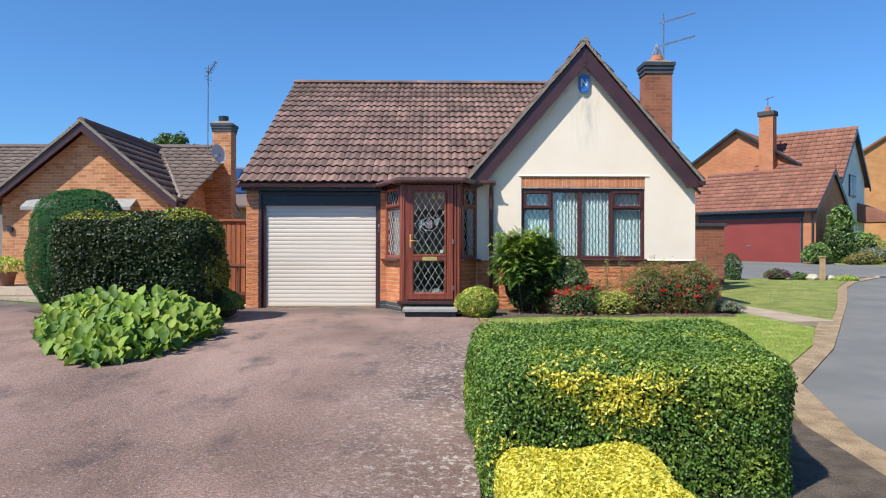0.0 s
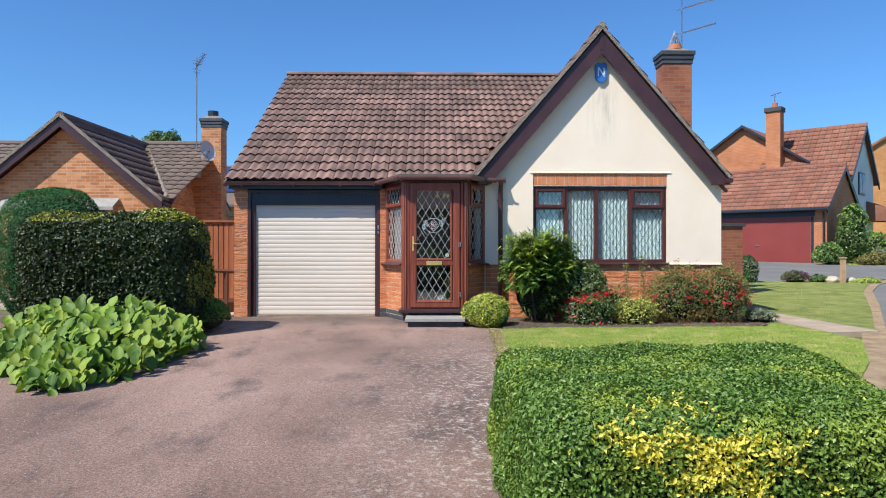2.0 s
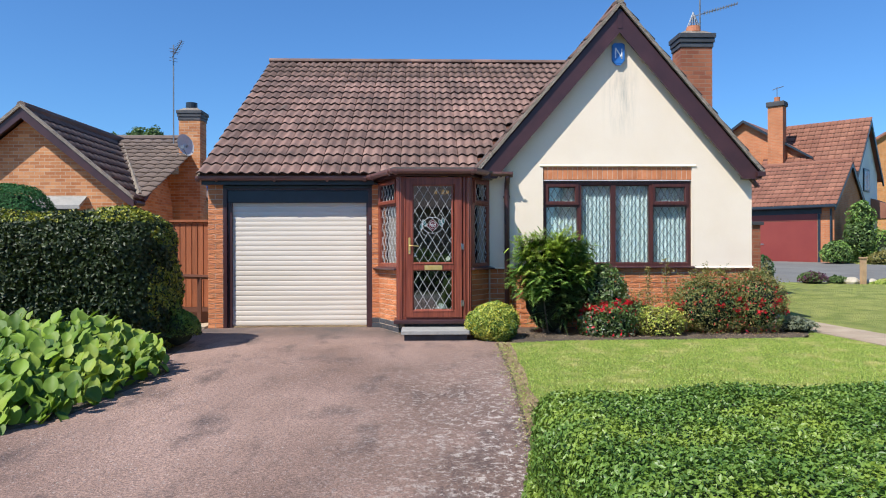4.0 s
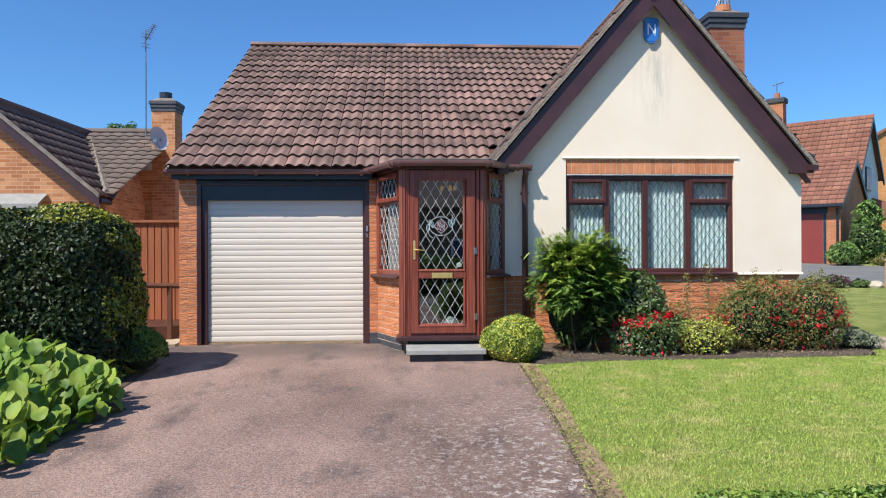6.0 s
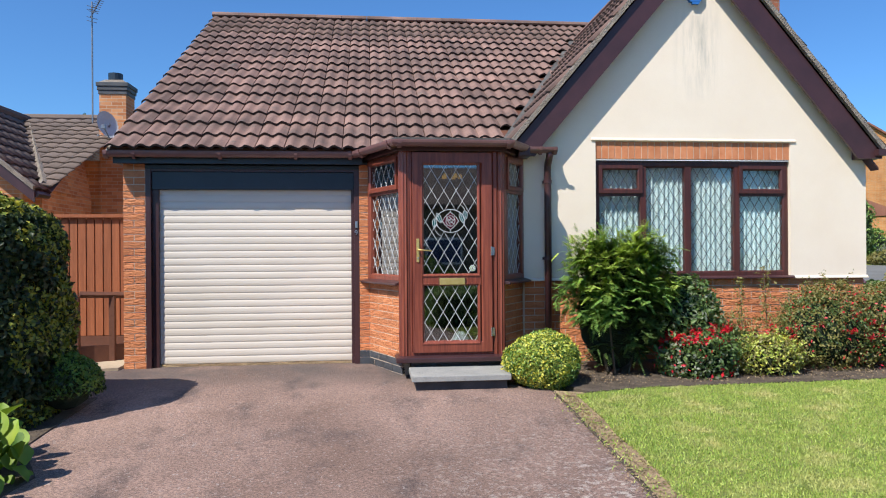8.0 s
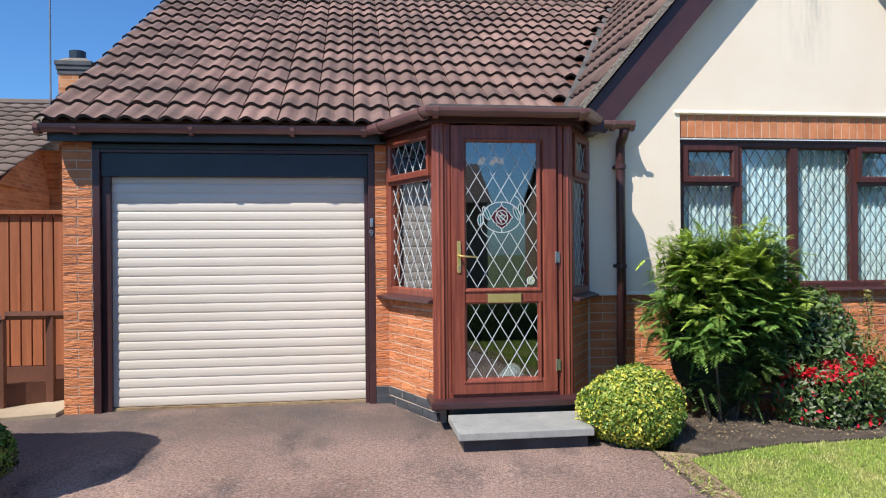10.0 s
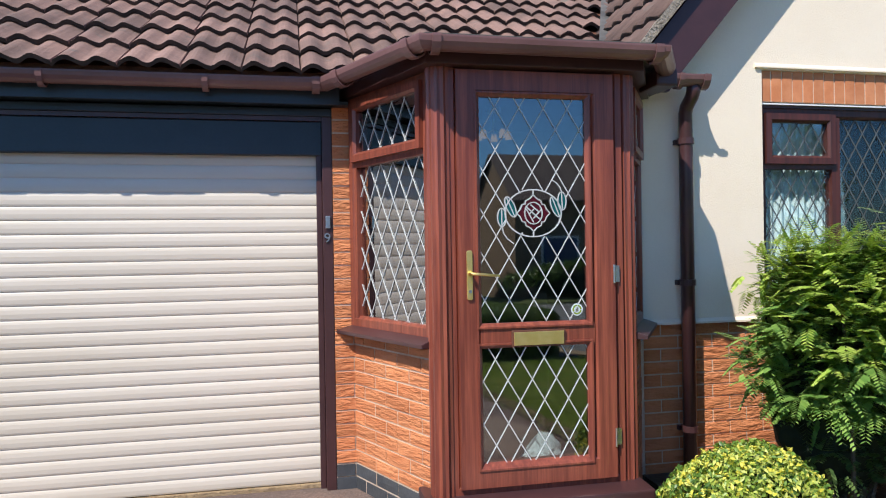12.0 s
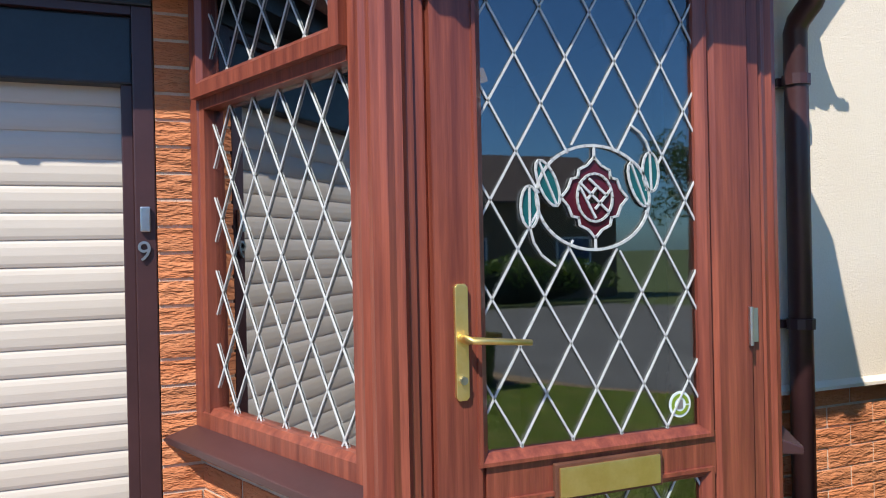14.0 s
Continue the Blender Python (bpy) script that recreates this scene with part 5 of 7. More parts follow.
bm.faces.new(top), bm.faces.new(low[::-1])
for i in range(5):
    bm.faces.new((top[i], low[i], low[(i + 1) % 5], top[(i + 1) % 5]))
part("roof_deck", bm, M["timber"], roof_main)
slab_between("back_slope", (4.2, 23.1, 2.35), (-3.56, 23.1, 2.35), (-3.56, RY + 0.02, RZR - 0.01), (4.2, RY + 0.02, RZR - 0.01), 0.06, M["tile"], roof_main)
boxpart("verge_mortar", (-3.575, -3.56, EY, EY + 0.01, EZ - 0.05, EZ), M["cement"], roof_main)
bm = bmesh.new()
prism(bm, [(EY, EZ - 0.03), (RY, RZR - 0.03), (RY, RZR - 0.10), (EY, EZ - 0.10)], YZ, -3.595, -3.562)
part("verge_board", bm, M["cement"], roof_main, "mortared verge")
bm = bmesh.new()
prism(bm, [(EY + 0.1, EZ - 0.08), (RY, RZR - 0.10), (RY + 3, 3.5), (RY, 4.9), (EY + 0.2, EZ - 0.13)], YZ, -3.55, -3.49)
part("gable_filler", bm, M["plum"], roof_main, "plum bargeboard of the side verge")
# ridge tiles
rt = bmesh.new()
sec = [(0.11 * math.cos(a), 0.075 * math.sin(a)) for a in (math.pi * k / 6 for k in range(7))]
prism(rt, sec + [(-0.09, -0.02), (0.09, -0.02)][::1], YZ, 0.0, 0.44)
ridge_mesh = mesh_of("ridge_tile", rt, M["tile"])
for k in range(18):
    ob = new("ridge_tile", ridge_mesh)
    ob.parent, ob.location = roof_main, (-3.60 + k * 0.445, RY, RZR + 0.0)
roof_gab = structure(new("roof_gable"), "steep gable roof of the same red-brown tiles over the rendered wing", "roof")
for s, nm in ((-1, "left"), (1, "right")):
    x0 = APX + s * 2.08
    yb = 17.1 if s < 0 else 21.5
    bm = bmesh.new()
    pts = [(x0, 12.56), (APX, 12.56), (APX, yb), (x0, yb if s > 0 else 12.9)]
    top = [bm.verts.new((x, y, gab_z(x) - 0.01)) for x, y in pts]
    low = [bm.verts.new((x, y, gab_z(x) - 0.09)) for x, y in pts]
    bm.faces.new(top), bm.faces.new(low[::-1])
    for i in range(4):
        bm.faces.new((top[i], low[i], low[(i + 1) % 4], top[(i + 1) % 4]))
    part("roof_deck", bm, M["timber"], roof_gab)
for k in range(11):
    ob = new("ridge_tile", ridge_mesh)
    ob.parent, ob.matrix_local = roof_gab, Matrix.Translation((APX, 12.60 + k * 0.445, APZ - 0.085)) @ Euler((0, 0, radians(90))).to_matrix().to_4x4()
# valley
bm = bmesh.new()
v0, v1 = Vector((0.50, 12.66, 2.40)), Vector((2.6, EY + (APZ - 0.05 - EZ) / RS, APZ - 0.04))
prism(bm, [(-0.045, -0.02), (0.045, -0.02), (0.045, 0.0), (-0.045, 0.0)], lambda u, v, d: tuple(v0.lerp(v1, d) + Vector((u, 0, v + abs(u) * 0.25))), 0.0, 1.0)
part("valley_lead", bm, M["lead"], roof_gab, "grey lead and mortar valley")
# bargeboards, verge mortar and soffit
barge = structure(new("bargeboard"), "deep plum-brown bargeboards with boxed feet along the gable", "bargeboard")
for s in (-1, 1):
    X = lambda dx: APX + s * dx
    foot = 2.12
    out = [(X(0), APZ - 0.10), (X(foot), APZ - 0.10 - RAKE * foot), (X(foot), 2.30), (X(1.83), 2.30), (X(1.76), 2.345), (X(0), APZ - 0.50 + (0.0))]
    out[4] = (X(1.74), APZ - 0.50 - RAKE * 1.74)
    bm = bmesh.new()
    prism(bm, out, XZ, 12.56, 12.59)
    part("board", bm, M["plum"], barge)
    bm = bmesh.new()
    prism(bm, [(X(0), APZ - 0.035), (X(foot + 0.03), APZ - 0.035 - RAKE * (foot + 0.03)), (X(foot + 0.03), APZ - 0.11 - RAKE * (foot + 0.03)), (X(0), APZ - 0.11)], XZ, 12.515, 12.595)
    part("verge_mortar", bm, M["cement"], barge, "lichen-stained mortar along the verge")
    bm = bmesh.new()
    prism(bm, [(X(0.0), APZ - 0.30), (X(foot - 0.02), APZ - 0.30 - RAKE * (foot - 0.02)), (X(foot - 0.02), APZ - 0.325 - RAKE * (foot - 0.02)), (X(0.0), APZ - 0.325)], XZ, 12.5905, WY - 0.002)
    part("soffit", bm, M["plum"], barge)
    bm = bmesh.new()
    prism(bm, [(X(foot), 2.302), (X(foot), APZ - 0.14 - RAKE * foot), (X(1.87), APZ - 0.14 - RAKE * 1.87), (X(1.87), 2.302)], XZ, 12.5905, WY + (0.12 if s > 0 else -0.01))
    part("boxed_foot", bm, M["plum"], barge)
    bm = bmesh.new()
    prism(bm, [(X(0.01), APZ - 0.18), (X(0.035), APZ - 0.20), (X(0.035), APZ - 0.44), (X(0.0), APZ - 0.44), (X(0.0), APZ - 0.18)], XZ, 12.552, 12.5595)
    part("apex_cover", bm, M["plum"], barge)
bm = bmesh.new()
tube(bm, [(APX, 12.512, APZ - 0.035), (APX, 12.70, APZ - 0.035)], 0.055, 10)
part("apex_mortar", bm, M["cement"], barge, "lump of grey mortar capping the apex")
structure(boxpart("gutter_right", (4.70, 4.82, 12.50, 21.5, 2.33, 2.40), M["plum"]), "plum gutter along the side eaves", "gutter")

# alarm box
al = thing("alarm_box", "blue alarm box with a white zigzag mark on the rendered gable", "alarm box", (2.68, WY - 0.05, 4.18))
bm = bmesh.new()
prism(bm, [(-0.095, -0.10), (-0.055, -0.155), (0.055, -0.155), (0.095, -0.10), (0.095, 0.13), (0.06, 0.155), (-0.06, 0.155), (-0.095, 0.13)], XZ, 0.0, 0.048)
part("case", bm, M["alarm"], al, bevel=0.008)
bm = bmesh.new()
for pts in ([(-0.055, -0.07), (-0.038, -0.07), (-0.038, 0.08), (-0.055, 0.08)], [(0.038, -0.08), (0.055, -0.08), (0.055, 0.07), (0.038, 0.07)], [(-0.055, 0.08), (0.045, -0.08), (0.055, -0.06), (-0.042, 0.09)]):
    prism(bm, pts, XZ, -0.004, -0.001)
part("mark", bm, M["white"], al)
boxpart("strobe", (-0.04, 0.04, 0.0, 0.03, -0.175, -0.157), M["alarm"], al, "blue strobe below the case")


# ---- chimneys and aerials ----
def chimney(name, label, x, y, w, d, z0, z1, brick_mat, pot=True, cap=0.30):
    c = structure(new(name), label, "chimney")
    boxpart("brick_shaft", (x - w / 2, x + w / 2, y, y + d, z0, z1), brick_mat, c)
    course = cap * 0.75 / 3
    for k, o in enumerate((0.018, 0.036, 0.055)):
        boxpart("corbel_course", (x - w / 2 - o, x + w / 2 + o, y - o, y + d + o, z1 + 0.001 + k * course, z1 + (k + 1) * course), M["blue_brick"], c, "dark blue brick corbel course", 0.006)
    bm = bmesh.new()
    lo = [bm.verts.new((x + sx * (w / 2 + 0.02), y + d / 2 + sy * (d / 2 + 0.02), z1 + cap * 0.75 + 0.001)) for sx, sy in ((-1, -1), (1, -1), (1, 1), (-1, 1))]
    hi = [bm.verts.new((x + sx * (w / 2 - 0.10), y + d / 2 + sy * (d / 2 - 0.10), z1 + cap)) for sx, sy in ((-1, -1), (1, -1), (1, 1), (-1, 1))]
    bm.faces.new(lo[::-1]), bm.faces.new(hi)
    for i in range(4):
        j = (i + 1) % 4
        bm.faces.new((lo[i], lo[j], hi[j], hi[i]))
    part("flaunching", bm, M["cement"], c, "sloped dark mortar flaunching")
    return c


ch = chimney("chimney", "brick chimney with a dark corbelled cap and a wire-caged pot", 4.745, 14.9, 0.57, 0.45, 0.1, 4.93, M["brick_dark"], cap=0.33)
bm = bmesh.new()
tube(bm, [(4.76, 15.1, 5.25), (4.76, 15.1, 5.36)], 0.14, 16, 0.12)
part("pot", bm, M["pot_orange"], ch)
bm = bmesh.new()
for k in range(12):
    a = 2 * math.pi * k / 12
    tube(bm, [(4.76 + 0.11 * math.cos(a), 15.1 + 0.11 * math.sin(a), 5.36), (4.76, 15.1, 5.64)], 0.007, 4)
for z, r in ((5.42, 0.085), (5.49, 0.06), (5.56, 0.03)):
    tube(bm, [(4.76 + r * math.cos(a), 15.1 + r * math.sin(a), z) for a in (2 * math.pi * k / 12 for k in range(13))], 0.004, 4)
part("wire_cowl", bm, M["aerial"], ch)


def yagi(bm, x, y, z, dx, dy, dz, n, back=0.35):
    d = Vector((dx, dy, dz))
    s = Vector((-d.y, d.x, 0)).normalized()
    p = Vector((x, y, z))
    tube(bm, [p - d * 0.15, p + d], 0.010, 6)
    for k in range(n):
        c = p + d * (0.12 + 0.88 * k / (n - 1))
        h = 0.11 - 0.04 * k / n
        tube(bm, [c - s * h, c + s * h], 0.006, 4)
        tube(bm, [c + Vector((0, 0, -0.035)), c + Vector((0, 0, 0.035))], 0.007, 4)
    for v in (-0.16, -0.08, 0.08, 0.16):
        tube(bm, [p + Vector((0, 0, v)) - s * 0.12, p + Vector((0, 0, v)) + s * 0.12], 0.006, 4)
    tube(bm, [p + Vector((0, 0, -0.17)), p + Vector((0, 0, 0.17))], 0.010, 5)


ae = thing("aerial", "two slim television aerials on one mast, strapped to the chimney", "aerial", (0, 0, 0))
bm = bmesh.new()
tube(bm, [(4.99, 15.36, 4.8), (4.99, 15.36, 6.30)], 0.016, 8)
part("mast", bm, M["aerial"], ae)
for z in (5.68, 6.18):
    bm = bmesh.new()
    yagi(bm, 4.99, 15.36, z, 0.62, -0.20, 0.14, 13)
    part("antenna", bm, M["aerial"], ae)

# ---- neighbouring bungalow ----
nb = structure(new("bungalow"), "neighbouring orange brick bungalow with brown tiled roofs and plum bargeboards", "house")
bm = bmesh.new()
NG = gz(18)
prism(bm, [(-11.02, NG - 0.3), (-6.82, NG - 0.3), (-6.82, 2.45), (-8.92, 4.18), (-11.02, 2.45)], XZ, 18.0, 21.0)
part("wall", bm, M["brick_nb"], nb)
bm = bmesh.new()
prism(bm, [(-18, 18.4), (-6.68, 18.4), (-7.36, 22.7), (-7.36, 27), (-18, 27)], XY, 0.0, 2.45)
gv = [bm.verts.new(p) for p in ((-6.68, 18.4, 2.45), (-7.36, 22.7, 4.30), (-7.36, 27, 2.45), (-6.9, 18.4, 2.45), (-7.6, 22.7, 4.30), (-7.6, 27, 2.45))]
for f in ((0, 1, 2), (5, 4, 3), (0, 3, 4, 1), (1, 4, 5, 2), (0, 2, 5, 3)):
    bm.faces.new([gv[i] for i in f])
part("wall", bm, M["brick_nb"], nb)
k = (4.38 - 2.42) / 2.35
for s in (-1, 1):
    x0 = -8.90 + s * 2.40
    z0 = 4.38 - 2.40 * k
    slab_between("roof_deck", *([(-8.90, 17.75, 4.35), (x0, 17.75, z0 - 0.03), (x0, 18.3, z0 - 0.03), (-8.90, 22.6, 4.35)]), 0.06, M["timber"], nb)
    up = Vector((-s, 0, k))
    across = (0, 1, 0) if s > 0 else (0, -1, 0)
    org = (x0, 17.72 if s > 0 else 22.82, z0)
    joined_tiles("roof", org, across, up, 17, 9, 0.30, 0.345, M["tile_far"], nb, waves=1, per=6,
                 keep=lambda c: c.z > 2.45 + (c.y - 18.2) * 0.444 - 0.05, label="brown tiled slope")
    bm = bmesh.new()
    prism(bm, [(-8.90, 4.36), (x0, z0 - 0.02), (x0, z0 - 0.22), (-8.90, 4.13)], XZ, 17.70, 17.74)
    part("bargeboard", bm, M["plum"], nb)
    bm = bmesh.new()
    prism(bm, [(-8.90, 4.45), (x0, z0 + 0.06), (x0, z0 - 0.015), (-8.90, 4.365)], XZ, 17.66, 17.75)
    part("verge_mortar", bm, M["cement"], nb, "pale grey mortar verge")
joined_tiles("roof", (-17.5, 18.15, 2.45), (1, 0, 0), (0, 1, 0.444), 37, 14, 0.30, 0.345, M["tile_far"], nb, waves=1, per=6,
             keep=lambda c: c.z > 4.40 - abs(c.x + 9.04) * k + 0.02 or c.z < -9, label="brown tiled slope")
slab_between("roof_deck", (-17.5, 18.2, 2.43), (-6.52, 18.2, 2.43), (-7.27, 22.8, 4.45), (-17.5, 22.8, 4.45), 0.08, M["timber"], nb)
slab_between("back_slope", (-7.32, 26.3, 2.7), (-17.5, 26.3, 2.7), (-17.5, 22.82, 4.45), (-7.32, 22.82, 4.45), 0.08, M["tile_far"], nb)
for a, b in (((-17.5, 22.85, 4.50), (-7.25, 22.85, 4.50)), ((-8.90, 17.7, 4.40), (-8.90, 22.8, 4.44))):
    bm = bmesh.new()
    tube(bm, [a, b], 0.10, 8)
    part("ridge", bm, M["tile_far"], nb)
bm = bmesh.new()
tube(bm, [(-6.56, 18.2, 2.50), (-8.90, 22.8, 4.46)], 0.07, 4)
part("valley", bm, M["cement"], nb, "pale mortar valley")
bm = bmesh.new()
tube(bm, [(-6.50, 17.75, 2.30), (-6.50, 18.2, 2.30)], 0.06, 6)
part("gutter", bm, M["plum"], nb)
bm = bmesh.new()
tube(bm, [(-6.50, 18.15, 2.36), (-7.24, 22.8, 4.38)], 0.09, 4)
part("bargeboard", bm, M["plum"], nb)
nw = new("window")
nw.parent = nb
tagged(nw, "window behind the hedge with a silvery blind across its head")
boxpart("window_glass", (-10.1, -8.0, 17.95, 17.99, 1.0, 2.2), M["fascia"], nw)
boxpart("window_head", (-10.2, -7.9, 17.85, 17.99, 2.2, 2.32), M["plum"], nw)
bm = bmesh.new()
prism(bm, [(17.62, 2.24), (17.98, 2.46), (17.98, 2.44), (17.64, 2.16), (17.62, 2.16)], YZ, -10.35, -7.62)
part("awning", bm, M["stone_step"], nw, "rolled silvery grey awning")
boxpart("door_recess", (-11.9, -11.16, 18.35, 18.4, NG, 2.3), M["inside"], nb, "pale door recess")
boxpart("wall_light", (-10.86, -10.74, 17.93, 17.999, 1.62, 1.75), M["fascia"], nb, "small dark wall lamp")
boxpart("meter_plate", (-9.95, -9.88, 17.985, 17.999, 0.95, 1.0), M["white"], nb)
ch2 = chimney("chimney", "neighbour's orange brick chimney with a dark stepped cap", -6.44, 21.2, 0.56, 0.55, 0.1, 4.74, M["brick_nb"], cap=0.34)
bm = bmesh.new()
tube(bm, [(-6.46, 21.45, 5.06), (-6.46, 21.45, 5.24)], 0.15, 14)
part("pot", bm, M["fascia"], ch2, "short dark pot")
boxpart("breast", (-7.30, -6.19, 21.25, 21.8, 0.1, 3.3), M["brick_nb"], ch2)
dish = thing("satellite_dish", "pale grey satellite dish on a wall bracket", "satellite dish", (-6.36, 20.75, 4.02))
bm = bmesh.new()
rings = []
for i in range(6):
    r = 0.26 * i / 5
    rings.append([bm.verts.new((r * math.cos(a), -0.02 - 0.9 * (0.09 - r * r), r * 1.15 * math.sin(a))) for a in (2 * math.pi * q / 20 for q in range(20))] if i else [bm.verts.new((0, -0.02 - 0.081, 0))])
for q in range(20):
    bm.faces.new((rings[0][0], rings[1][q], rings[1][(q + 1) % 20]))
for a_, b_ in zip(rings[1:], rings[2:]):
    for q in range(20):
        bm.faces.new((a_[q], b_[q], b_[(q + 1) % 20], a_[(q + 1) % 20]))
for v in bm.verts:
    v.co = Euler((radians(-15), 0, radians(58))).to_matrix() @ Vector((v.co.x, -v.co.y, v.co.z))
part("reflector", bm, M["dish"], dish)
bm = bmesh.new()
tube(bm, [(0, 0, -0.3), (0.0, -0.30, -0.12)], 0.012, 6), tube(bm, [(0, 0.05, 0), (-0.15, 0.25, -0.2), (-0.35, 0.3, -0.2)], 0.02, 6)
box(bm, -0.04, 0.04, -0.36, -0.28, -0.16, -0.08)
part("feed_arm", bm, M["aerial"], dish)
ae2 = thing("aerial", "tall thin television aerial beside the neighbour's chimney", "aerial")
bm = bmesh.new()
tube(bm, [(-6.84, 21.15, 4.1), (-6.84, 21.15, 6.72)], 0.018, 6)
part("mast", bm, M["aerial"], ae2)
bm = bmesh.new()
yagi(bm, -6.84, 21.15, 6.45, 0.30, -0.25, 0.30, 9)
part("antenna", bm, M["aerial"], ae2)
pot = thing("plant_pot", "terracotta pot of pale yellow-green leaves on the gravel", "plant pot", (-10.5, 17.3, gz(17.3) + 0.03))
bm = bmesh.new()
for z0, r0, z1, r1 in ((0, 0.17, 0.27, 0.23), (0.27, 0.25, 0.33, 0.25)):
    tube(bm, [(0, 0, z0), (0, 0, z1)], r0, 16, r1)
part("pot", bm, M["terracotta"], pot)
P, N = ball_surface(420, (0, 0, 0.42), (0.45, 0.4, 0.28), 3, 0.03, 6, 0.6, -0.3)
leaves("leaves", P, N, 0.13, 0.055, M["lime"], pot)
edg = thing("gravel_edging", "row of pale brick edging in front of the gravel", "edging")
tagged(edg, kind="structure")
for kk in range(16):
    x = -13.0 + kk * 0.30
    boxpart("edging_brick", (x, x + 0.28, 14.62 + kk * 0.012, 14.74 + kk * 0.012, gz(14.6) - 0.03, gz(14.6) + 0.05), M["verge"], edg)

fb = thing("distant_bungalow", "distant brown-roofed bungalow with dark blue solar panels", "house", (-10.2, 33, 0))
boxpart("wall", (-3.5, 3.5, 0, 6, 0, 3.4), M["brick_far"], fb)
slab_between("roof", (-3.8, -0.3, 3.3), (3.8, -0.3, 3.3), (3.8, 3, 5.45), (-3.8, 3, 5.45), 0.1, M["tile_far"], fb)
slab_between("roof", (3.8, 6.3, 3.3), (-3.8, 6.3, 3.3), (-3.8, 3.02, 5.45), (3.8, 3.02, 5.45), 0.1, M["tile_far"], fb)
for kk in range(3):
    x = -0.6 + kk * 1.1
    slab_between("solar_panel", (x, 0.6, 3.98), (x + 1.05, 0.6, 3.98), (x + 1.05, 2.7, 5.35), (x, 2.7, 5.35), 0.05, M["solar"], fb)

# fence and handrail between the bungalows
fence = thing("fence", "red-stained close-boarded timber fence with a capping rail", "fence")
tagged(fence, kind="structure")
for kk in range(32):
    x = -6.55 + kk * 0.096
    boxpart("board", (x, x + 0.084, 14.0, 14.018, gz(14) + 0.20, 1.72), M["fence"], fence, bevel=0.003)
boxpart("capping", (-6.6, -3.50, 13.96, 14.05, 1.722, 1.76), M["fence"], fence, bevel=0.004)
boxpart("gravel_board", (-6.6, -3.50, 14.0, 14.03, 0.05, gz(14) + 0.195), M["timber"], fence)
# dark sheet added behind the boards so their gaps look shaded
boxpart("back_boards", (-6.6, -3.50, 14.0185, 14.03, 0.2, 1.70), M["timber"], fence)
rail = thing("handrail", "dark timber handrail on square posts beside the passage", "handrail")
for (xa, ya, xb, yb) in ((-4.55, 12.9, -4.02, 13.15), (-4.0, 13.15, -3.50, 13.45)):
    bm = bmesh.new()
    tube(bm, [(xa, ya, 0.86), (xb, yb, 0.83)], 0.035, 4)
    part("top_rail", bm, M["timber"], rail)
for x, y in ((-4.50, 12.92), (-4.22, 13.05), (-4.03, 13.15), (-3.72, 13.32)):
    boxpart("post", (x - 0.03, x + 0.03, y - 0.03, y + 0.03, 0.05, 0.83), M["timber"], rail, bevel=0.004)
bm = bmesh.new()
prism(bm, [(-4.7, 12.82), (-3.50, 13.42), (-3.50, 13.46), (-4.7, 12.86)], XY, 0.05, 0.30)
part("kick_board", bm, M["timber"], rail)
structure(sheet("passage_paving", [(-4.9, 12.6), (-3.52, 12.9), (-3.5, 14), (-5.0, 14)], 0.03, M["slab"]), "pale paving of the side passage", "paving")

# garden wall at the back right
gwall = structure(new("garden_wall"), "tall brick garden wall behind the bungalow, bricks darkened for shade", "wall")
# the dark brick colour stands in for shade over this wall
boxpart("wall_core", (4.72, 7.40, 17.95, 18.18, 0.1, 1.80), M["brick_dark"], gwall)
boxpart("coping", (4.72, 7.46, 17.90, 18.23, 1.801, 1.88), M["dark_stone"], gwall, "dark brick coping", 0.006)

# ---- houses across the side road ----
G = pose(16.3, 30.0, 0, 0, 0, -44)
ga = new("double_garage")
ga.matrix_world = G
tagged(ga, "orange brick double garage with red tiles and a red door", "garage")
g0 = 0.70
bm = bmesh.new()
prism(bm, [(0, g0), (5.2, g0), (5.2, 3.02), (2.6, 4.95), (0, 3.02)], YZ, -5.6, 0.0)
part("wall", bm, M["brick_ng"], ga)
boxpart("garage_door", (-5.0, -0.62, -0.012, 0.0, g0 + 0.04, 2.86), M["red_door"], ga, "wide dark red up-and-over door")
boxpart("door_head", (-5.15, -0.45, -0.03, -0.013, 2.70, 2.98), M["fascia"], ga)
for a_, b_ in ((-5.12, -5.01), (-0.60, -0.50)):
    boxpart("door_jamb", (a_, b_, -0.03, -0.0125, g0, 2.69), M["fascia"], ga)
boxpart("door_handle", (-2.9, -2.7, -0.03, -0.013, 1.45, 1.5), M["steel"], ga)
boxpart("door_seam", (-5.0, -0.62, -0.016, -0.0125, 2.42, 2.44), M["timber"], ga)
kk = (5.05 - 3.02) / 2.9
joined_tiles("roof", (-5.75, -0.3, 3.03), (1, 0, 0), (0, 1, kk), 20, 11, 0.295, 0.335, M["tile_red"], ga, waves=2, per=4)
slab_between("roof_deck", (-5.75, -0.27, 3.02), (0.12, -0.27, 3.02), (0.12, 2.6, 5.02), (-5.75, 2.6, 5.02), 0.08, M["timber"], ga)
slab_between("back_slope", (0.12, 5.5, 3.02), (-5.75, 5.5, 3.02), (-5.75, 2.62, 5.04), (0.12, 2.62, 5.04), 0.08, M["tile_red"], ga)
bm = bmesh.new()
tube(bm, [(-5.75, 2.6, 5.06), (0.12, 2.6, 5.06)], 0.11, 8)
part("ridge", bm, M["tile_red"], ga)
bm = bmesh.new()
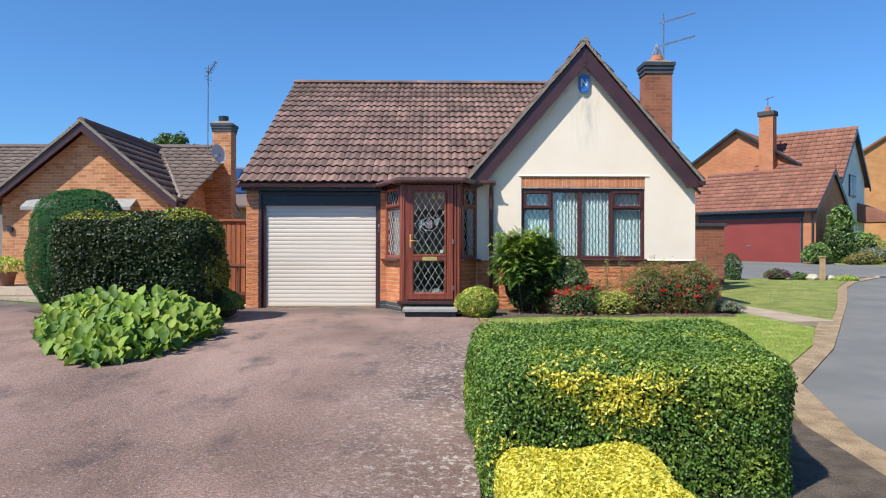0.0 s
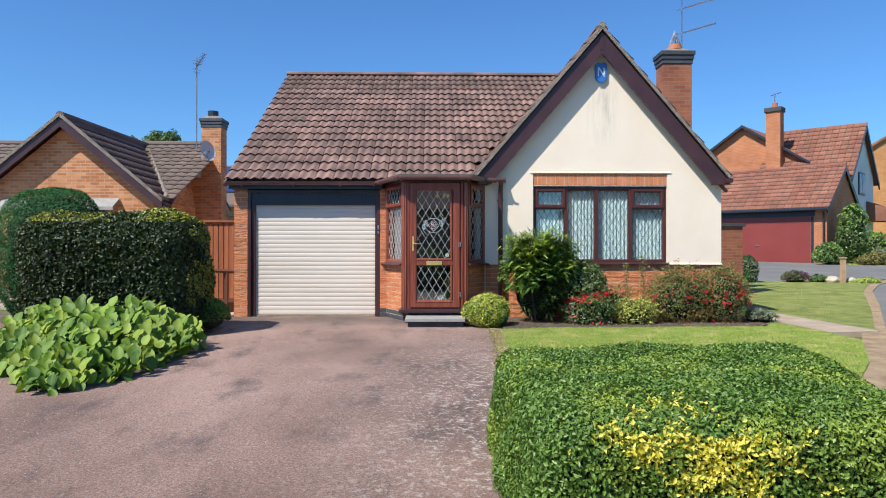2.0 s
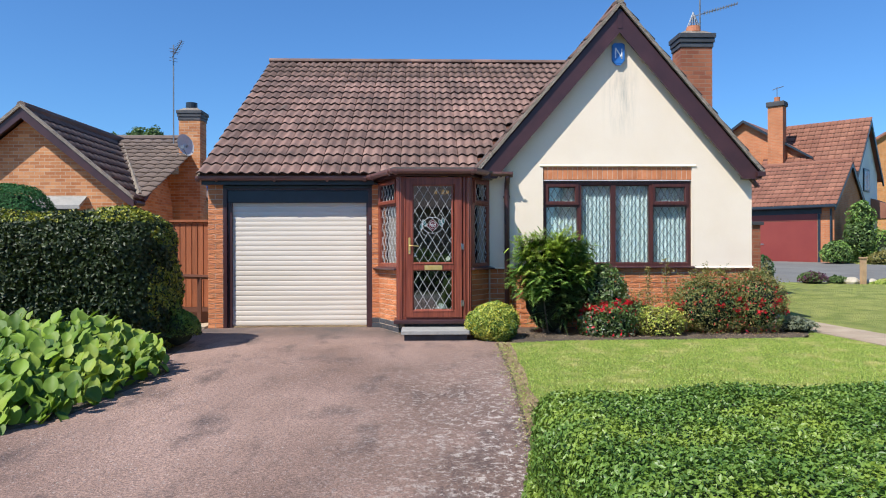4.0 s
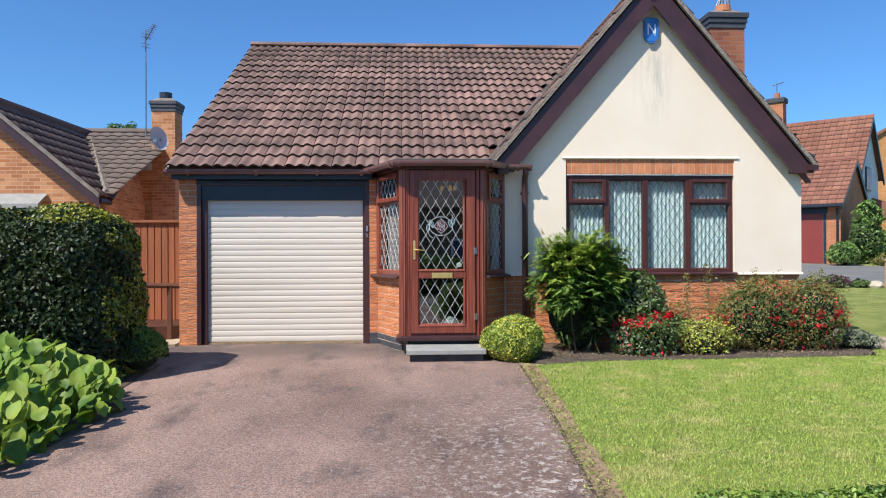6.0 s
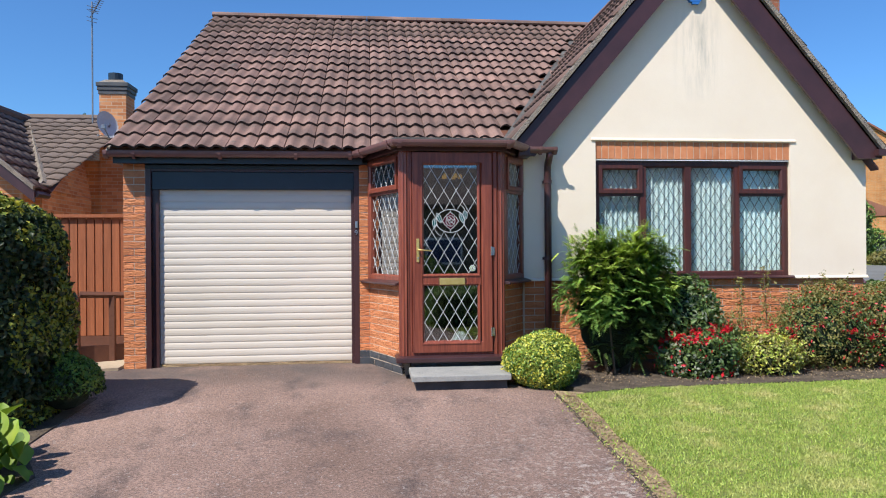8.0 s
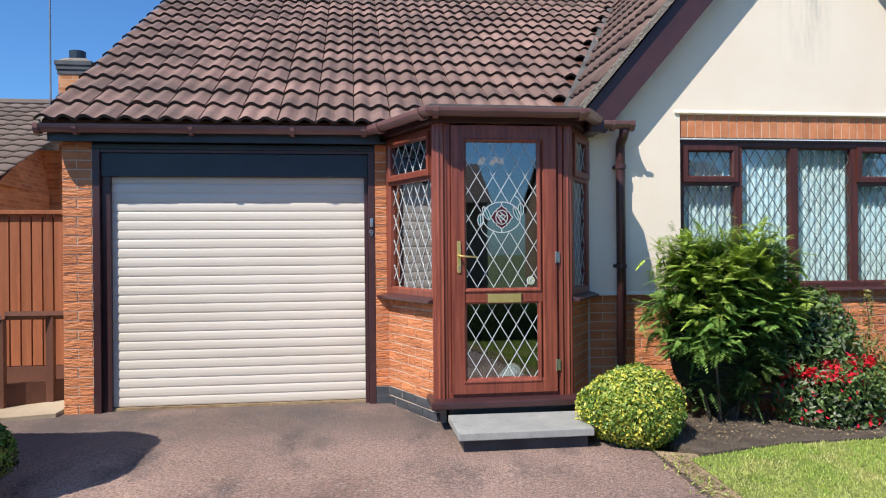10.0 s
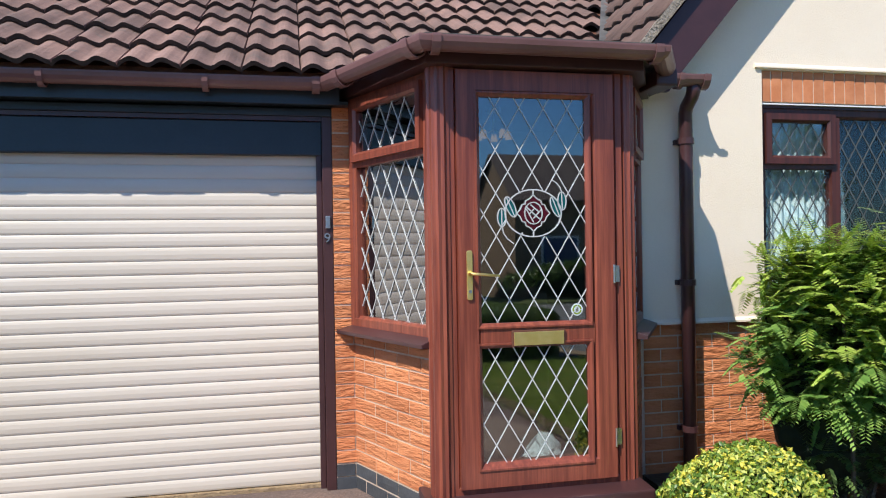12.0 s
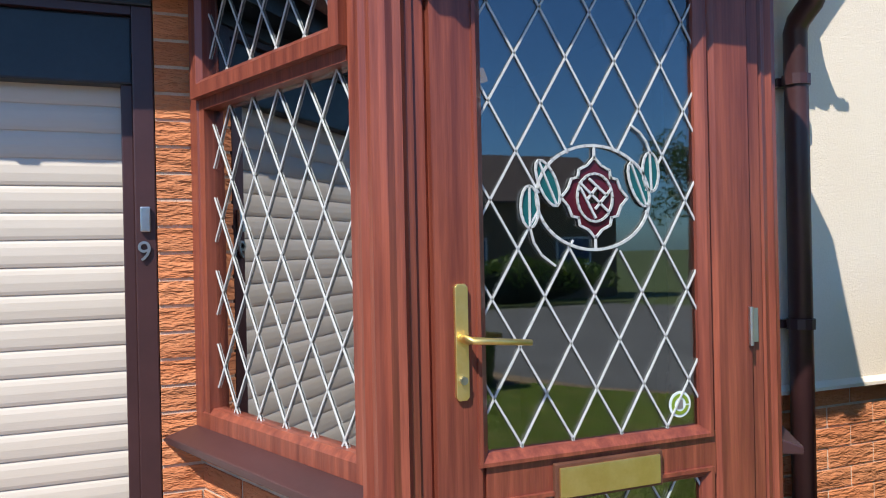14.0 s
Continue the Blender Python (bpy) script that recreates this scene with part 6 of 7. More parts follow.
prism(bm, [(-0.3, 3.0), (2.6, 5.0), (5.5, 3.0), (5.5, 2.8), (2.6, 4.78), (-0.3, 2.8)], YZ, 0.08, 0.12)
part("bargeboard", bm, M["fascia"], ga, "dark bargeboard")
bm = bmesh.new()
tube(bm, [(-5.75, -0.36, 2.98), (0.12, -0.36, 2.98)], 0.06, 6), tube(bm, [(-0.1, -0.1, 2.9), (-0.1, -0.1, g0)], 0.04, 6)
part("gutter", bm, M["fascia"], ga)

h2 = new("house")
h2.matrix_world = G @ Matrix.Translation((0.1, 0, 0))
tagged(h2, "two-storey orange brick house with red tiles and a pale rendered gable", "house")
bm = bmesh.new()
prism(bm, [(-8.5, g0), (-2.5, g0), (-2.5, 5.75), (-5.5, 7.75), (-8.5, 5.75)], XZ, 5.6, 9.0)
part("wall", bm, M["brick_ng"], h2)
bm = bmesh.new()
prism(bm, [(4.9, g0), (9.8, g0), (9.8, 5.0), (7.35, 7.45), (4.9, 5.0)], YZ, -4.4, -0.45)
part("wall", bm, M["brick_ng"], h2)
bm = bmesh.new()
prism(bm, [(4.95, g0), (9.75, g0), (9.75, 5.0), (7.35, 7.38), (4.95, 5.0)], YZ, -0.449, -0.42)
part("rendered_gable", bm, M["white_render"], h2, "pale blue-white rendered gable wall")
for s in (-1, 1):
    x0 = -5.5 + s * 3.25
    z0 = 7.83 - 3.25 * 0.667
    slab_between("roof", (-5.5, 5.35, 7.83), (x0, 5.35, z0), (x0, 9.3, z0), (-5.5, 9.3, 7.83), 0.12, M["tile_red"], h2)
    bm = bmesh.new()
    prism(bm, [(-5.5, 7.84), (x0, z0 + 0.01), (x0, z0 - 0.10), (-5.5, 7.70)], XZ, 5.30, 5.345)
    part("verge", bm, M["fascia"], h2)
joined_tiles("roof", (-4.6, 4.6, 4.75), (1, 0, 0), (0, 1, 1.0), 15, 12, 0.295, 0.335, M["tile_red"], h2, waves=2, per=4)
slab_between("roof_deck", (-4.6, 4.62, 4.74), (-0.2, 4.62, 4.74), (-0.2, 7.35, 7.5), (-4.6, 7.35, 7.5), 0.08, M["timber"], h2)
slab_between("back_slope", (-0.2, 10.1, 4.74), (-4.6, 10.1, 4.74), (-4.6, 7.37, 7.52), (-0.2, 7.37, 7.52), 0.08, M["tile_red"], h2)
bm = bmesh.new()
prism(bm, [(4.55, 4.70), (7.35, 7.52), (10.1, 4.70), (10.1, 4.45), (7.35, 7.25), (4.55, 4.45)], YZ, -0.24, -0.18)
part("bargeboard", bm, M["fascia"], h2, "dark bargeboard")
h2c = new("chimney")
h2c.parent = h2
boxpart("brick_shaft", (-4.2, -3.5, 5.0, 5.55, g0, 8.25), M["brick_ng"], h2c)
boxpart("cap", (-4.27, -3.43, 4.93, 5.62, 8.251, 8.5), M["dark_stone"], h2c, bevel=0.04)
bm = bmesh.new()
tube(bm, [(-3.85, 5.3, 8.5), (-3.85, 5.3, 8.75)], 0.14, 10)
part("pot", bm, M["pot_orange"], h2c)
bm = bmesh.new()
tube(bm, [(-3.85, 5.3, 8.75), (-3.85, 5.3, 9.25)], 0.02, 4), tube(bm, [(-4.05, 5.3, 9.15), (-3.55, 5.3, 9.25)], 0.02, 4)
part("aerial", bm, M["aerial"], h2c)
hw = new("window")
hw.parent = h2
boxpart("window_frame", (-0.419, -0.36, 6.6, 7.75, 4.0, 5.1), M["fascia"], hw, bevel=0.01)
for a_ in (6.68, 7.22):
    boxpart("window_glass", (-0.37, -0.355, a_, a_ + 0.46, 4.08, 5.02), M["solar"], hw)
po = new("porch")
po.parent = h2
bm = bmesh.new()
prism(bm, [(-0.41, 3.75), (-0.41, 2.75), (1.5, 2.75), (1.5, 2.85)], lambda u, v, d: (u, d, v), 8.2, 10.2)
part("porch_roof", bm, M["tile_red"], po)
for y in (8.3, 10.1):
    boxpart("porch_post", (1.3, 1.42, y - 0.06, y + 0.06, g0, 2.74), M["fascia"], po)

h3 = new("house")
h3.matrix_world = pose(29.5, 45.5, 0, 0, 0, -20)
tagged(h3, "far orange brick house with a broad gable", "house")
bm = bmesh.new()
prism(bm, [(-3.9, 0.6), (4, 0.6), (4, 6.0), (0, 8.9), (-3.9, 6.6)], XZ, 0, 8)
part("wall", bm, M["brick_far"], h3)
for s in (-1, 1):
    slab_between("roof", (0, -0.2, 8.98), (s * 4.1, -0.2, 6.15), (s * 4.1, 8.2, 6.15), (0, 8.2, 8.98), 0.12, M["tile_red"], h3)

# houses over the road, behind the start of the walk, seen in the glass
for x0, x1, y0, top, lab in ((-7.5, 5.0, -15.0, 5.6, "brick house across the road with a dark tiled roof"), (8.4, 18.0, -14.5, 5.9, "tan brick house across the road with a dark tiled roof")):
    o = thing("house", lab, "house", (0, 0, 0))
    bm = bmesh.new()
    prism(bm, [(y0, -1.4), (y0 - 7, -1.4), (y0 - 7, 3.6), (y0 - 3.5, top), (y0, 3.6)], YZ, x0, x1)
    part("wall", bm, M["tan_brick"], o)
    slab_between("roof", (x1 + 0.2, y0 + 0.3, 3.5), (x0 - 0.2, y0 + 0.3, 3.5), (x0 - 0.2, y0 - 3.5, top + 0.12), (x1 + 0.2, y0 - 3.5, top + 0.12), 0.1, M["tile_far"], o)
    slab_between("roof", (x0 - 0.2, y0 - 7.3, 3.5), (x1 + 0.2, y0 - 7.3, 3.5), (x1 + 0.2, y0 - 3.52, top + 0.12), (x0 - 0.2, y0 - 3.52, top + 0.12), 0.1, M["tile_far"], o)
    for xx in (x0 + 1.2, x1 - 3.2):
        w = new("window")
        w.parent = o
        boxpart("window_frame", (xx, xx + 1.8, y0 + 0.001, y0 + 0.03, 0.6, 1.9), M["white"], w)
        boxpart("window_glass", (xx + 0.1, xx + 1.7, y0 + 0.031, y0 + 0.04, 0.7, 1.8), M["solar"], w)


# ---- trees ----
def tree(name, label, x, y, height, radius, n=5000, leaf=0.22, mat=None):
    t = thing(name, label, "tree", (x, y, gz(y) - 0.05))
    r = random.Random(int(abs(x * 13 + y * 7)))
    bm = bmesh.new()
    tube(bm, [(0, 0, 0), (0.05, 0, height * 0.3), (0.0, 0.08, height * 0.55)], height * 0.03, 8, height * 0.018)
    cl = []
    for q in range(11):
        a = r.uniform(0, 6.28)
        e = Vector((math.cos(a) * radius * r.uniform(0.3, 0.8), math.sin(a) * radius * r.uniform(0.3, 0.8), height * r.uniform(0.5, 0.9)))
        tube(bm, [(0, 0.02, height * 0.4), tuple(e * 0.5 + Vector((0, 0, height * 0.28))), tuple(e)], height * 0.012, 5, 0.01)
        cl.append((e, radius * r.uniform(0.28, 0.48)))
    part("trunk", bm, M["bark"], t)
    Ps, Ns = [], []
    for e, rr in cl:
        P, N = ball_surface(n // 11, tuple(e), (rr, rr, rr * 0.8), r.random() * 9, rr * 0.25, 2.0 / rr, 0.25, -0.8)
        Ps.append(P), Ns.append(N)
    leaves("crown", np.concatenate(Ps), np.concatenate(Ns), leaf, leaf * 0.55, mat or M["tree"], t)
    return t


tree("tree", "leafy tree rising behind the far roofs", -20.4, 50.0, 10.2, 1.7)
tree("tree", "leafy tree with a pointed top behind the far roofs", -18.0, 50.0, 10.9, 2.0)
tree("tree", "bright leafy tree beside the house over the road", 21.5, -13.5, 8.5, 3.2)
tree("tree", "leafy garden tree over the road", -13.0, -13.0, 7.5, 3.0)
mound("hedge_over_road", "green garden hedge over the road", (11, -11.0, 0.0), (4.5, 0.8, 1.0), 2500, 0.22, M["hedge"], category="hedge")
mound("hedge_over_road", "green garden hedge over the road", (0, -11.0, 0.0), (3.5, 0.8, 1.0), 2000, 0.22, M["hedge"], category="hedge")

# ---- clipped hedges ----
fh = thing("box_hedge", "low wide clipped green hedge with patches of golden leaves", "hedge", (0.28, 4.1, gz(4.3)))
O = np.array(fh.location)
lo, hi = np.array((0.27, 3.74, gz(3.9))) - O, np.array((1.94, 6.00, 0.535)) - O


def flare(x, y):
    """The hedge widens towards the house, following the road."""
    return x + (x - lo[0]) / (hi[0] - lo[0]) * 0.26 * (y - lo[1])


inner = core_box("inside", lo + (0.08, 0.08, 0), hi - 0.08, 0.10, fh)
for v in inner.data.vertices:
    v.co.x = flare(v.co.x, v.co.y)
P, N = clipped_surface(135000, lo, hi, 0.17, 1.0, 0.026, 3.2)
P -= N * rng.random((len(P), 1)) ** 2.5 * 0.06
P[:, 0] = flare(P[:, 0], P[:, 1])
gold = wobble(P, 3.1, 1.0, 2.0) + 0.6 * wobble(P, 7.5, 1.0, 5.0) * 1.8 - 1.9 * np.abs(P[:, 0] - 0.72) - 1.0 * np.clip(P[:, 1] - 0.25, 0, 9) - 0.9 * (N[:, 2] > 0.6) + 0.35 * (N[:, 1] < -0.5) + rng.normal(0, 0.45, len(P)) - 0.15
g = gold > 0.15
leaves("leaves", P[~g], N[~g], 0.0235, 0.0135, M["hedge"], fh, spread=0.55)
leaves("golden_leaves", P[g], N[g], 0.027, 0.015, M["yellow"], fh, spread=0.75)
yh = thing("golden_hedge", "low bright golden-yellow clipped shrub in front of the hedge", "hedge", (0.3, 3.2, gz(3.4)))
O = np.array(yh.location)
lo, hi = np.array((0.32, 2.75, gz(3.4))) - O, np.array((1.11, 3.72, 0.10)) - O
core_box("inside", lo + (0.05, 0.05, 0), hi - 0.05, 0.08, yh, M["shrub"])
P, N = clipped_surface(26000, lo, hi, 0.10, 2.0, 0.02, 5.0)
g = (wobble(P, 5, 1.0, 1.0) + rng.normal(0, 0.5, len(P))) > 1.0
leaves("leaves", P[~g], N[~g], 0.030, 0.016, M["yellow"], yh, spread=0.8)
leaves("green_leaves", P[g], N[g], 0.030, 0.016, M["lime"], yh, spread=0.8)

dh = thing("dark_hedge", "tall clipped dark evergreen hedge with yellowing leaves along the top", "hedge", (-5.0, 10.9, gz(10.9)))
O = np.array(dh.location)
lo, hi = np.array((-5.80, 10.35, gz(10.9))) - O, np.array((-3.34, 11.75, 1.75)) - O
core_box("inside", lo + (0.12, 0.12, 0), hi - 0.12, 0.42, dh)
P, N = clipped_surface(62000, lo, hi, 0.52, 3.0, 0.05, 3.0)
P -= N * rng.random((len(P), 1)) ** 3 * 0.10
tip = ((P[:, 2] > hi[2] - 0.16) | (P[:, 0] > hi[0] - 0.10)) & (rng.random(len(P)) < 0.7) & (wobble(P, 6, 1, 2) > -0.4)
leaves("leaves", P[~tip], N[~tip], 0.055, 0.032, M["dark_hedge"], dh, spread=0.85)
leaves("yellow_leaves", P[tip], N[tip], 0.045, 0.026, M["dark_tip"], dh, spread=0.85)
cf = thing("conifer", "tall rounded clipped conifer, deep green", "conifer", (-6.6, 12.7, gz(12.7)))
O = np.array(cf.location)
mid, half = np.array((-6.50, 12.85, 1.12)) - O, np.array((0.76, 0.66, 1.12))


def barrel(p):
    """An egg with broad shoulders, drawn in at the foot."""
    d = unit(p)
    k = 1.0 / (np.abs(d) ** 2.8).sum(1, keepdims=True) ** (1 / 2.8)
    q = d * k
    q[:, :2] *= (1.0 - 0.16 * np.clip(-q[:, 2:], 0, 1) ** 1.5)
    q[:, 0] += 0.10 * q[:, 2]
    return q


inner = core_ball("inside", (0, 0, 0), (1, 1, 1), cf)
shell = barrel(np.array([tuple(v.co) for v in inner.data.vertices])) * (half - 0.12) + mid
for v, q in zip(inner.data.vertices, shell):
    v.co = Vector(q)
N = unit(rng.normal(0, 1, (42000, 3)))
P = barrel(N) * half + mid
P += N * (wobble(P, 4.0, 0.03, 5.0)[:, None] + rng.uniform(-0.05, 0.02, (len(P), 1)))
leaves("leaves", P, N, 0.06, 0.014, M["conifer"], cf, spread=0.5, up=0.2)
# brighter leaves mixed in, so sunlight on the bush is part of its colour
sb = mound("small_bush", "small clipped green bush at the foot of the hedge", (-3.28, 11.05, 0.26), (0.27, 0.27, 0.25), 5200, 0.032, M["dark_hedge"], ((3600, 0.03, M["hedge"], "lit_leaves"),), rough=0.05, category="bush")
eb = mound("variegated_bush", "small round clipped yellow-green variegated bush beside the doorstep", (0.69, 11.69, 0.27), (0.36, 0.33, 0.27), 9500, 0.030, M["lime"], ((5200, 0.030, M["hedge"], "green_leaves"), (1800, 0.028, M["yellow"], "yellow_leaves")), rough=0.07, category="bush", low=-0.9)

# ---- broad-leaved bed ----
bg = thing("bergenia_bed", "bed of large glossy paddle-shaped light green leaves", "plant", (-4.3, 9.2, gz(9.2)))
blade_meshes = []
for q in range(4):
    V, Fc = [], []
    r = random.Random(40 + q)
    n, m = 6, 4
    cup, droop = r.uniform(0.2, 0.6), r.uniform(0.2, 0.9)
    for j in range(n + 1):
        t = j / n
        wdt = 0.5 * 0.80 * math.sin(math.pi * min(1, (t * 0.93 + 0.05)) ** 0.85) ** 0.7
        for i in range(m + 1):
            u = i / m * 2 - 1
            V.append((t, u * wdt, cup * abs(u) ** 1.5 * wdt - droop * t * t * 0.35 + 0.035 * math.sin(11 * t + 5 * u + q) * abs(u)))
    for j in range(n):
        for i in range(m):
            k0 = j * (m + 1) + i
            Fc.append((k0, k0 + 1, k0 + m + 2, k0 + m + 1))
    me = bpy.data.meshes.new("leaf")
    me.from_pydata(V, [], Fc)
    me.materials.append(M["bergenia"])
    me.polygons.foreach_set("use_smooth", [True] * len(me.polygons))
    blade_meshes.append(me)
BED = [(-3.56, 7.20), (-3.06, 7.9), (-2.90, 9.6), (-3.30, 10.15), (-5.5, 10.2), (-5.50, 9.8), (-4.66, 8.38)]


def inside(x, y, poly):
    hit = False
    for (x1, y1), (x2, y2) in zip(poly, poly[1:] + poly[:1]):
        if (y1 > y) != (y2 > y) and x < (x2 - x1) * (y - y1) / (y2 - y1) + x1:
            hit = not hit
    return hit


rl = random.Random(11)


def leaf_pose(x, y, z, size, yaw, pitch):
    return Matrix.Translation((x, y, z)) @ Euler((rl.uniform(-0.4, 0.4), pitch, yaw)).to_matrix().to_4x4() @ Matrix.Scale(size, 4)


placed = []
while len(placed) < 1700:
    x, y = rl.uniform(-5.7, -2.8), rl.uniform(7.3, 10.3)
    if inside(x, y, BED):
        d = min(math.hypot(x - (-3.54 + (-3.12 + 3.54) * t), 0) for t in (0, 1))
        edge = min(abs((x - a) * (d2[1]) - (y - b) * d2[0]) / math.hypot(*d2) for (a, b), (c, e) in zip(BED, BED[1:] + BED[:1]) for d2 in ((c - a, e - b),))
        placed.append((x, y, edge))
placed.sort(key=lambda p: p[1])
stack = []
for i, (x, y, e) in enumerate(placed):
    top = 0.15 + 0.34 * min(1.0, e / 0.60) + 0.10 * min(1.0, max(0.0, y - 8.0) / 1.5)
    z = gz(y) + top * rl.uniform(0.15, 1.0)
    yaw = rl.uniform(0, 6.28) if e > 0.3 else math.atan2(y - 9.0, x + 4.2) + rl.uniform(-1.0, 1.0)
    if rl.random() < 0.5:
        yaw, pitch = radians(90) + rl.uniform(-1.1, 1.1), rl.uniform(-1.45, -0.5)
    else:
        yaw, pitch = radians(-90) + rl.uniform(-1.4, 1.4), rl.uniform(0.3, 1.15)
    m = leaf_pose(x, y, z, rl.uniform(0.10, 0.175), yaw, pitch)
    stack.append((m, rl.randrange(4)))
cz = Matrix.Translation(-bg.location)
for m, q in stack[:300]:
    ob = new("leaf", blade_meshes[q])
    ob.parent, ob.matrix_local = bg, cz @ m
V, Fc = [], []
for m, q in stack[300:]:
    k0 = len(V)
    V += [tuple(cz @ m @ v.co) for v in blade_meshes[q].vertices]
    Fc += [tuple(k0 + i for i in p.vertices) for p in blade_meshes[q].polygons]
tagged(raw("leaves_behind", V, Fc, M["bergenia"], bg, smooth=True), kind="stuff")

# ---- planting under the gabled wall ----
def fronds(name, origin_n, centre, radii, count, material, parent, length=0.30, leaflet=0.062, spread=0.5):
    """Feathery leaves: a rib with pairs of narrow leaflets, arching out of a rounded crown."""
    C, CN = ball_surface(max(12, count // 38), centre, radii, origin_n, 0.05, 4, 0.45, -0.55)
    pick = rng.integers(0, len(C), count)
    off = unit(rng.normal(0, 1, (count, 3))) * rng.uniform(0.3, 1.0, (count, 1)) * 0.17
    P, N = C[pick] + off, unit(CN[pick] * 0.5 + off * 5)
    Vs, Fs, k = [], [], 0
    for p, n in zip(P, N):
        d = n + np.array((0, 0, 0.35)) + rng.normal(0, spread, 3)
        d /= np.linalg.norm(d)
        s = np.cross(d, (0, 0, 1.0))
        s /= max(np.linalg.norm(s), 1e-6)
        L = length * rng.uniform(0.7, 1.2)
        for q in range(8):
            t = (q + 1) / 8
            c = p + d * L * t + np.array((0, 0, -0.20 * L * t * t))
            for sg in (-1, 1):
                ax = s * sg * 0.9 + d * 0.55 + np.array((0, 0, -0.25))
                ax /= np.linalg.norm(ax)
                w = np.cross(ax, (0, 0, 1.0))
                w /= max(np.linalg.norm(w), 1e-6)
                l2 = leaflet * (1.1 - 0.6 * t) * rng.uniform(0.8, 1.2)
                Vs += [c, c + ax * l2 * 0.42 + w * l2 * 0.24, c + ax * l2, c + ax * l2 * 0.42 - w * l2 * 0.24]
                Fs += [(k, k + 1, k + 2), (k, k + 2, k + 3)]
                k += 4
    return tagged(raw(name, np.array(Vs), np.array(Fs), material, parent), kind="stuff")


mh = thing("mahonia_shrub", "tall evergreen shrub with arching feathery leaves, coloured sunlit on top and shaded below", "shrub", (1.55, 12.05, gz(12)))
core_ball("inside", (0.02, 0.12, 0.62), (0.40, 0.26, 0.60), mh)
bm = bmesh.new()
r = random.Random(8)
for q in range(16):
    a = r.uniform(0, 6.28)
    tube(bm, [(0.10 * math.cos(a), 0.1 * math.sin(a), 0), (0.22 * math.cos(a), 0.2 * math.sin(a), 0.5), (0.45 * math.cos(a), 0.35 * math.sin(a), r.uniform(0.8, 1.25))], 0.013, 5, 0.006)
part("trunk", bm, M["bark"], mh)
# sunlit crown and shaded foot are painted: brighter leaves above, darker ones below
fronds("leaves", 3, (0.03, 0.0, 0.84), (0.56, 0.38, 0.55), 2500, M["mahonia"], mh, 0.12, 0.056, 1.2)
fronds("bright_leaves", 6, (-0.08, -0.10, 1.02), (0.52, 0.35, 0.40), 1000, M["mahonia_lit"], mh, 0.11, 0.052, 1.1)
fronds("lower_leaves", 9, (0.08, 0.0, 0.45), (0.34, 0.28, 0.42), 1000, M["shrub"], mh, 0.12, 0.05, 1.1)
cam_s = mound("dark_shrub", "dark glossy round-leaved shrub behind the red flowers", (2.22, 12.1, 0.62), (0.42, 0.36, 0.42), 3000, 0.06, M["shrub"], ((500, 0.055, M["grey_leaf"], "pale_leaves"),), category="shrub", low=-0.9)
f1 = mound("red_flowered_shrub", "low leafy shrub with clusters of red flowers", (2.30, 11.85, 0.24), (0.42, 0.28, 0.30), 2400, 0.05, M["shrub"], ((700, 0.045, M["grey_leaf"], "pale_leaves"), (170, 0.05, M["fuchsia"], "blossom")), category="shrub", low=-0.6)
f2 = mound("red_flowered_shrub", "low leafy shrub with small red flowers against the brick base", (2.75, 12.2, 0.26), (0.34, 0.26, 0.26), 1600, 0.045, M["shrub"], ((150, 0.045, M["fuchsia"], "blossom"), (500, 0.04, M["olive"], "olive_leaves")), category="shrub", low=-0.7)
f3 = mound("yellow_leaved_plant", "low sprawling plant with yellow-edged leaves", (3.0, 11.85, 0.22), (0.36, 0.22, 0.22), 2200, 0.04, M["olive"], ((900, 0.04, M["lime"], "yellow_leaves"), (150, 0.04, M["yellow"], "bright_leaves")), category="shrub", low=-0.6)
f4 = mound("fuchsia_bush", "wide twiggy fuchsia bush dotted with small red flowers", (3.80, 12.1, 0.44), (0.56, 0.36, 0.44), 3800, 0.035, M["shrub"], ((5200, 0.034, M["olive"], "olive_leaves"), (330, 0.034, M["fuchsia"], "blossom")), category="shrub", low=-0.9, rough=0.14)
f5 = mound("fuchsia_bush", "twiggy fuchsia bush with red flowers by the wall corner", (4.45, 12.1, 0.46), (0.45, 0.34, 0.44), 3200, 0.035, M["shrub"], ((3300, 0.034, M["olive"], "olive_leaves"), (560, 0.030, M["fuchsia"], "blossom")), category="shrub", low=-0.9, rough=0.14)


def sprays(bush, centre, radii, count, length, size, material, name="sprays"):
    """Loose arching sprigs that break the outline of a bush."""
    c = np.array(centre) - np.array((centre[0], centre[1], gz(centre[1])))
    c[2] = centre[2] - gz(centre[1])
    P0, N = ball_surface(count, c, radii, 2.0, 0.05, 4, 0.5, -0.1)
    pts, nor = [], []
    for p, n in zip(P0, N):
        d = n + rng.normal(0, 0.35, 3) + np.array((0, 0, 0.6))
        d /= np.linalg.norm(d)
        for t in np.linspace(0, 1, 14):
            pts.append(p + d * length * t + np.array((0, 0, -0.25 * length * t * t)) + rng.normal(0, 0.012, 3))
            nor.append(rng.normal(0, 1, 3) + np.array((0, 0, 0.8)))
    return leaves(name, np.array(pts), np.array(nor), size, size * 0.5, material, bush, spread=0.5)


sprays(f4, (3.75, 12.05, 0.47), (0.52, 0.32, 0.42), 130, 0.26, 0.032, M["olive"])
sprays(f5, (4.45, 12.05, 0.46), (0.40, 0.30, 0.40), 90, 0.24, 0.032, M["olive"])
sprays(f1, (2.30, 11.8, 0.24), (0.38, 0.25, 0.26), 70, 0.20, 0.042, M["shrub"])
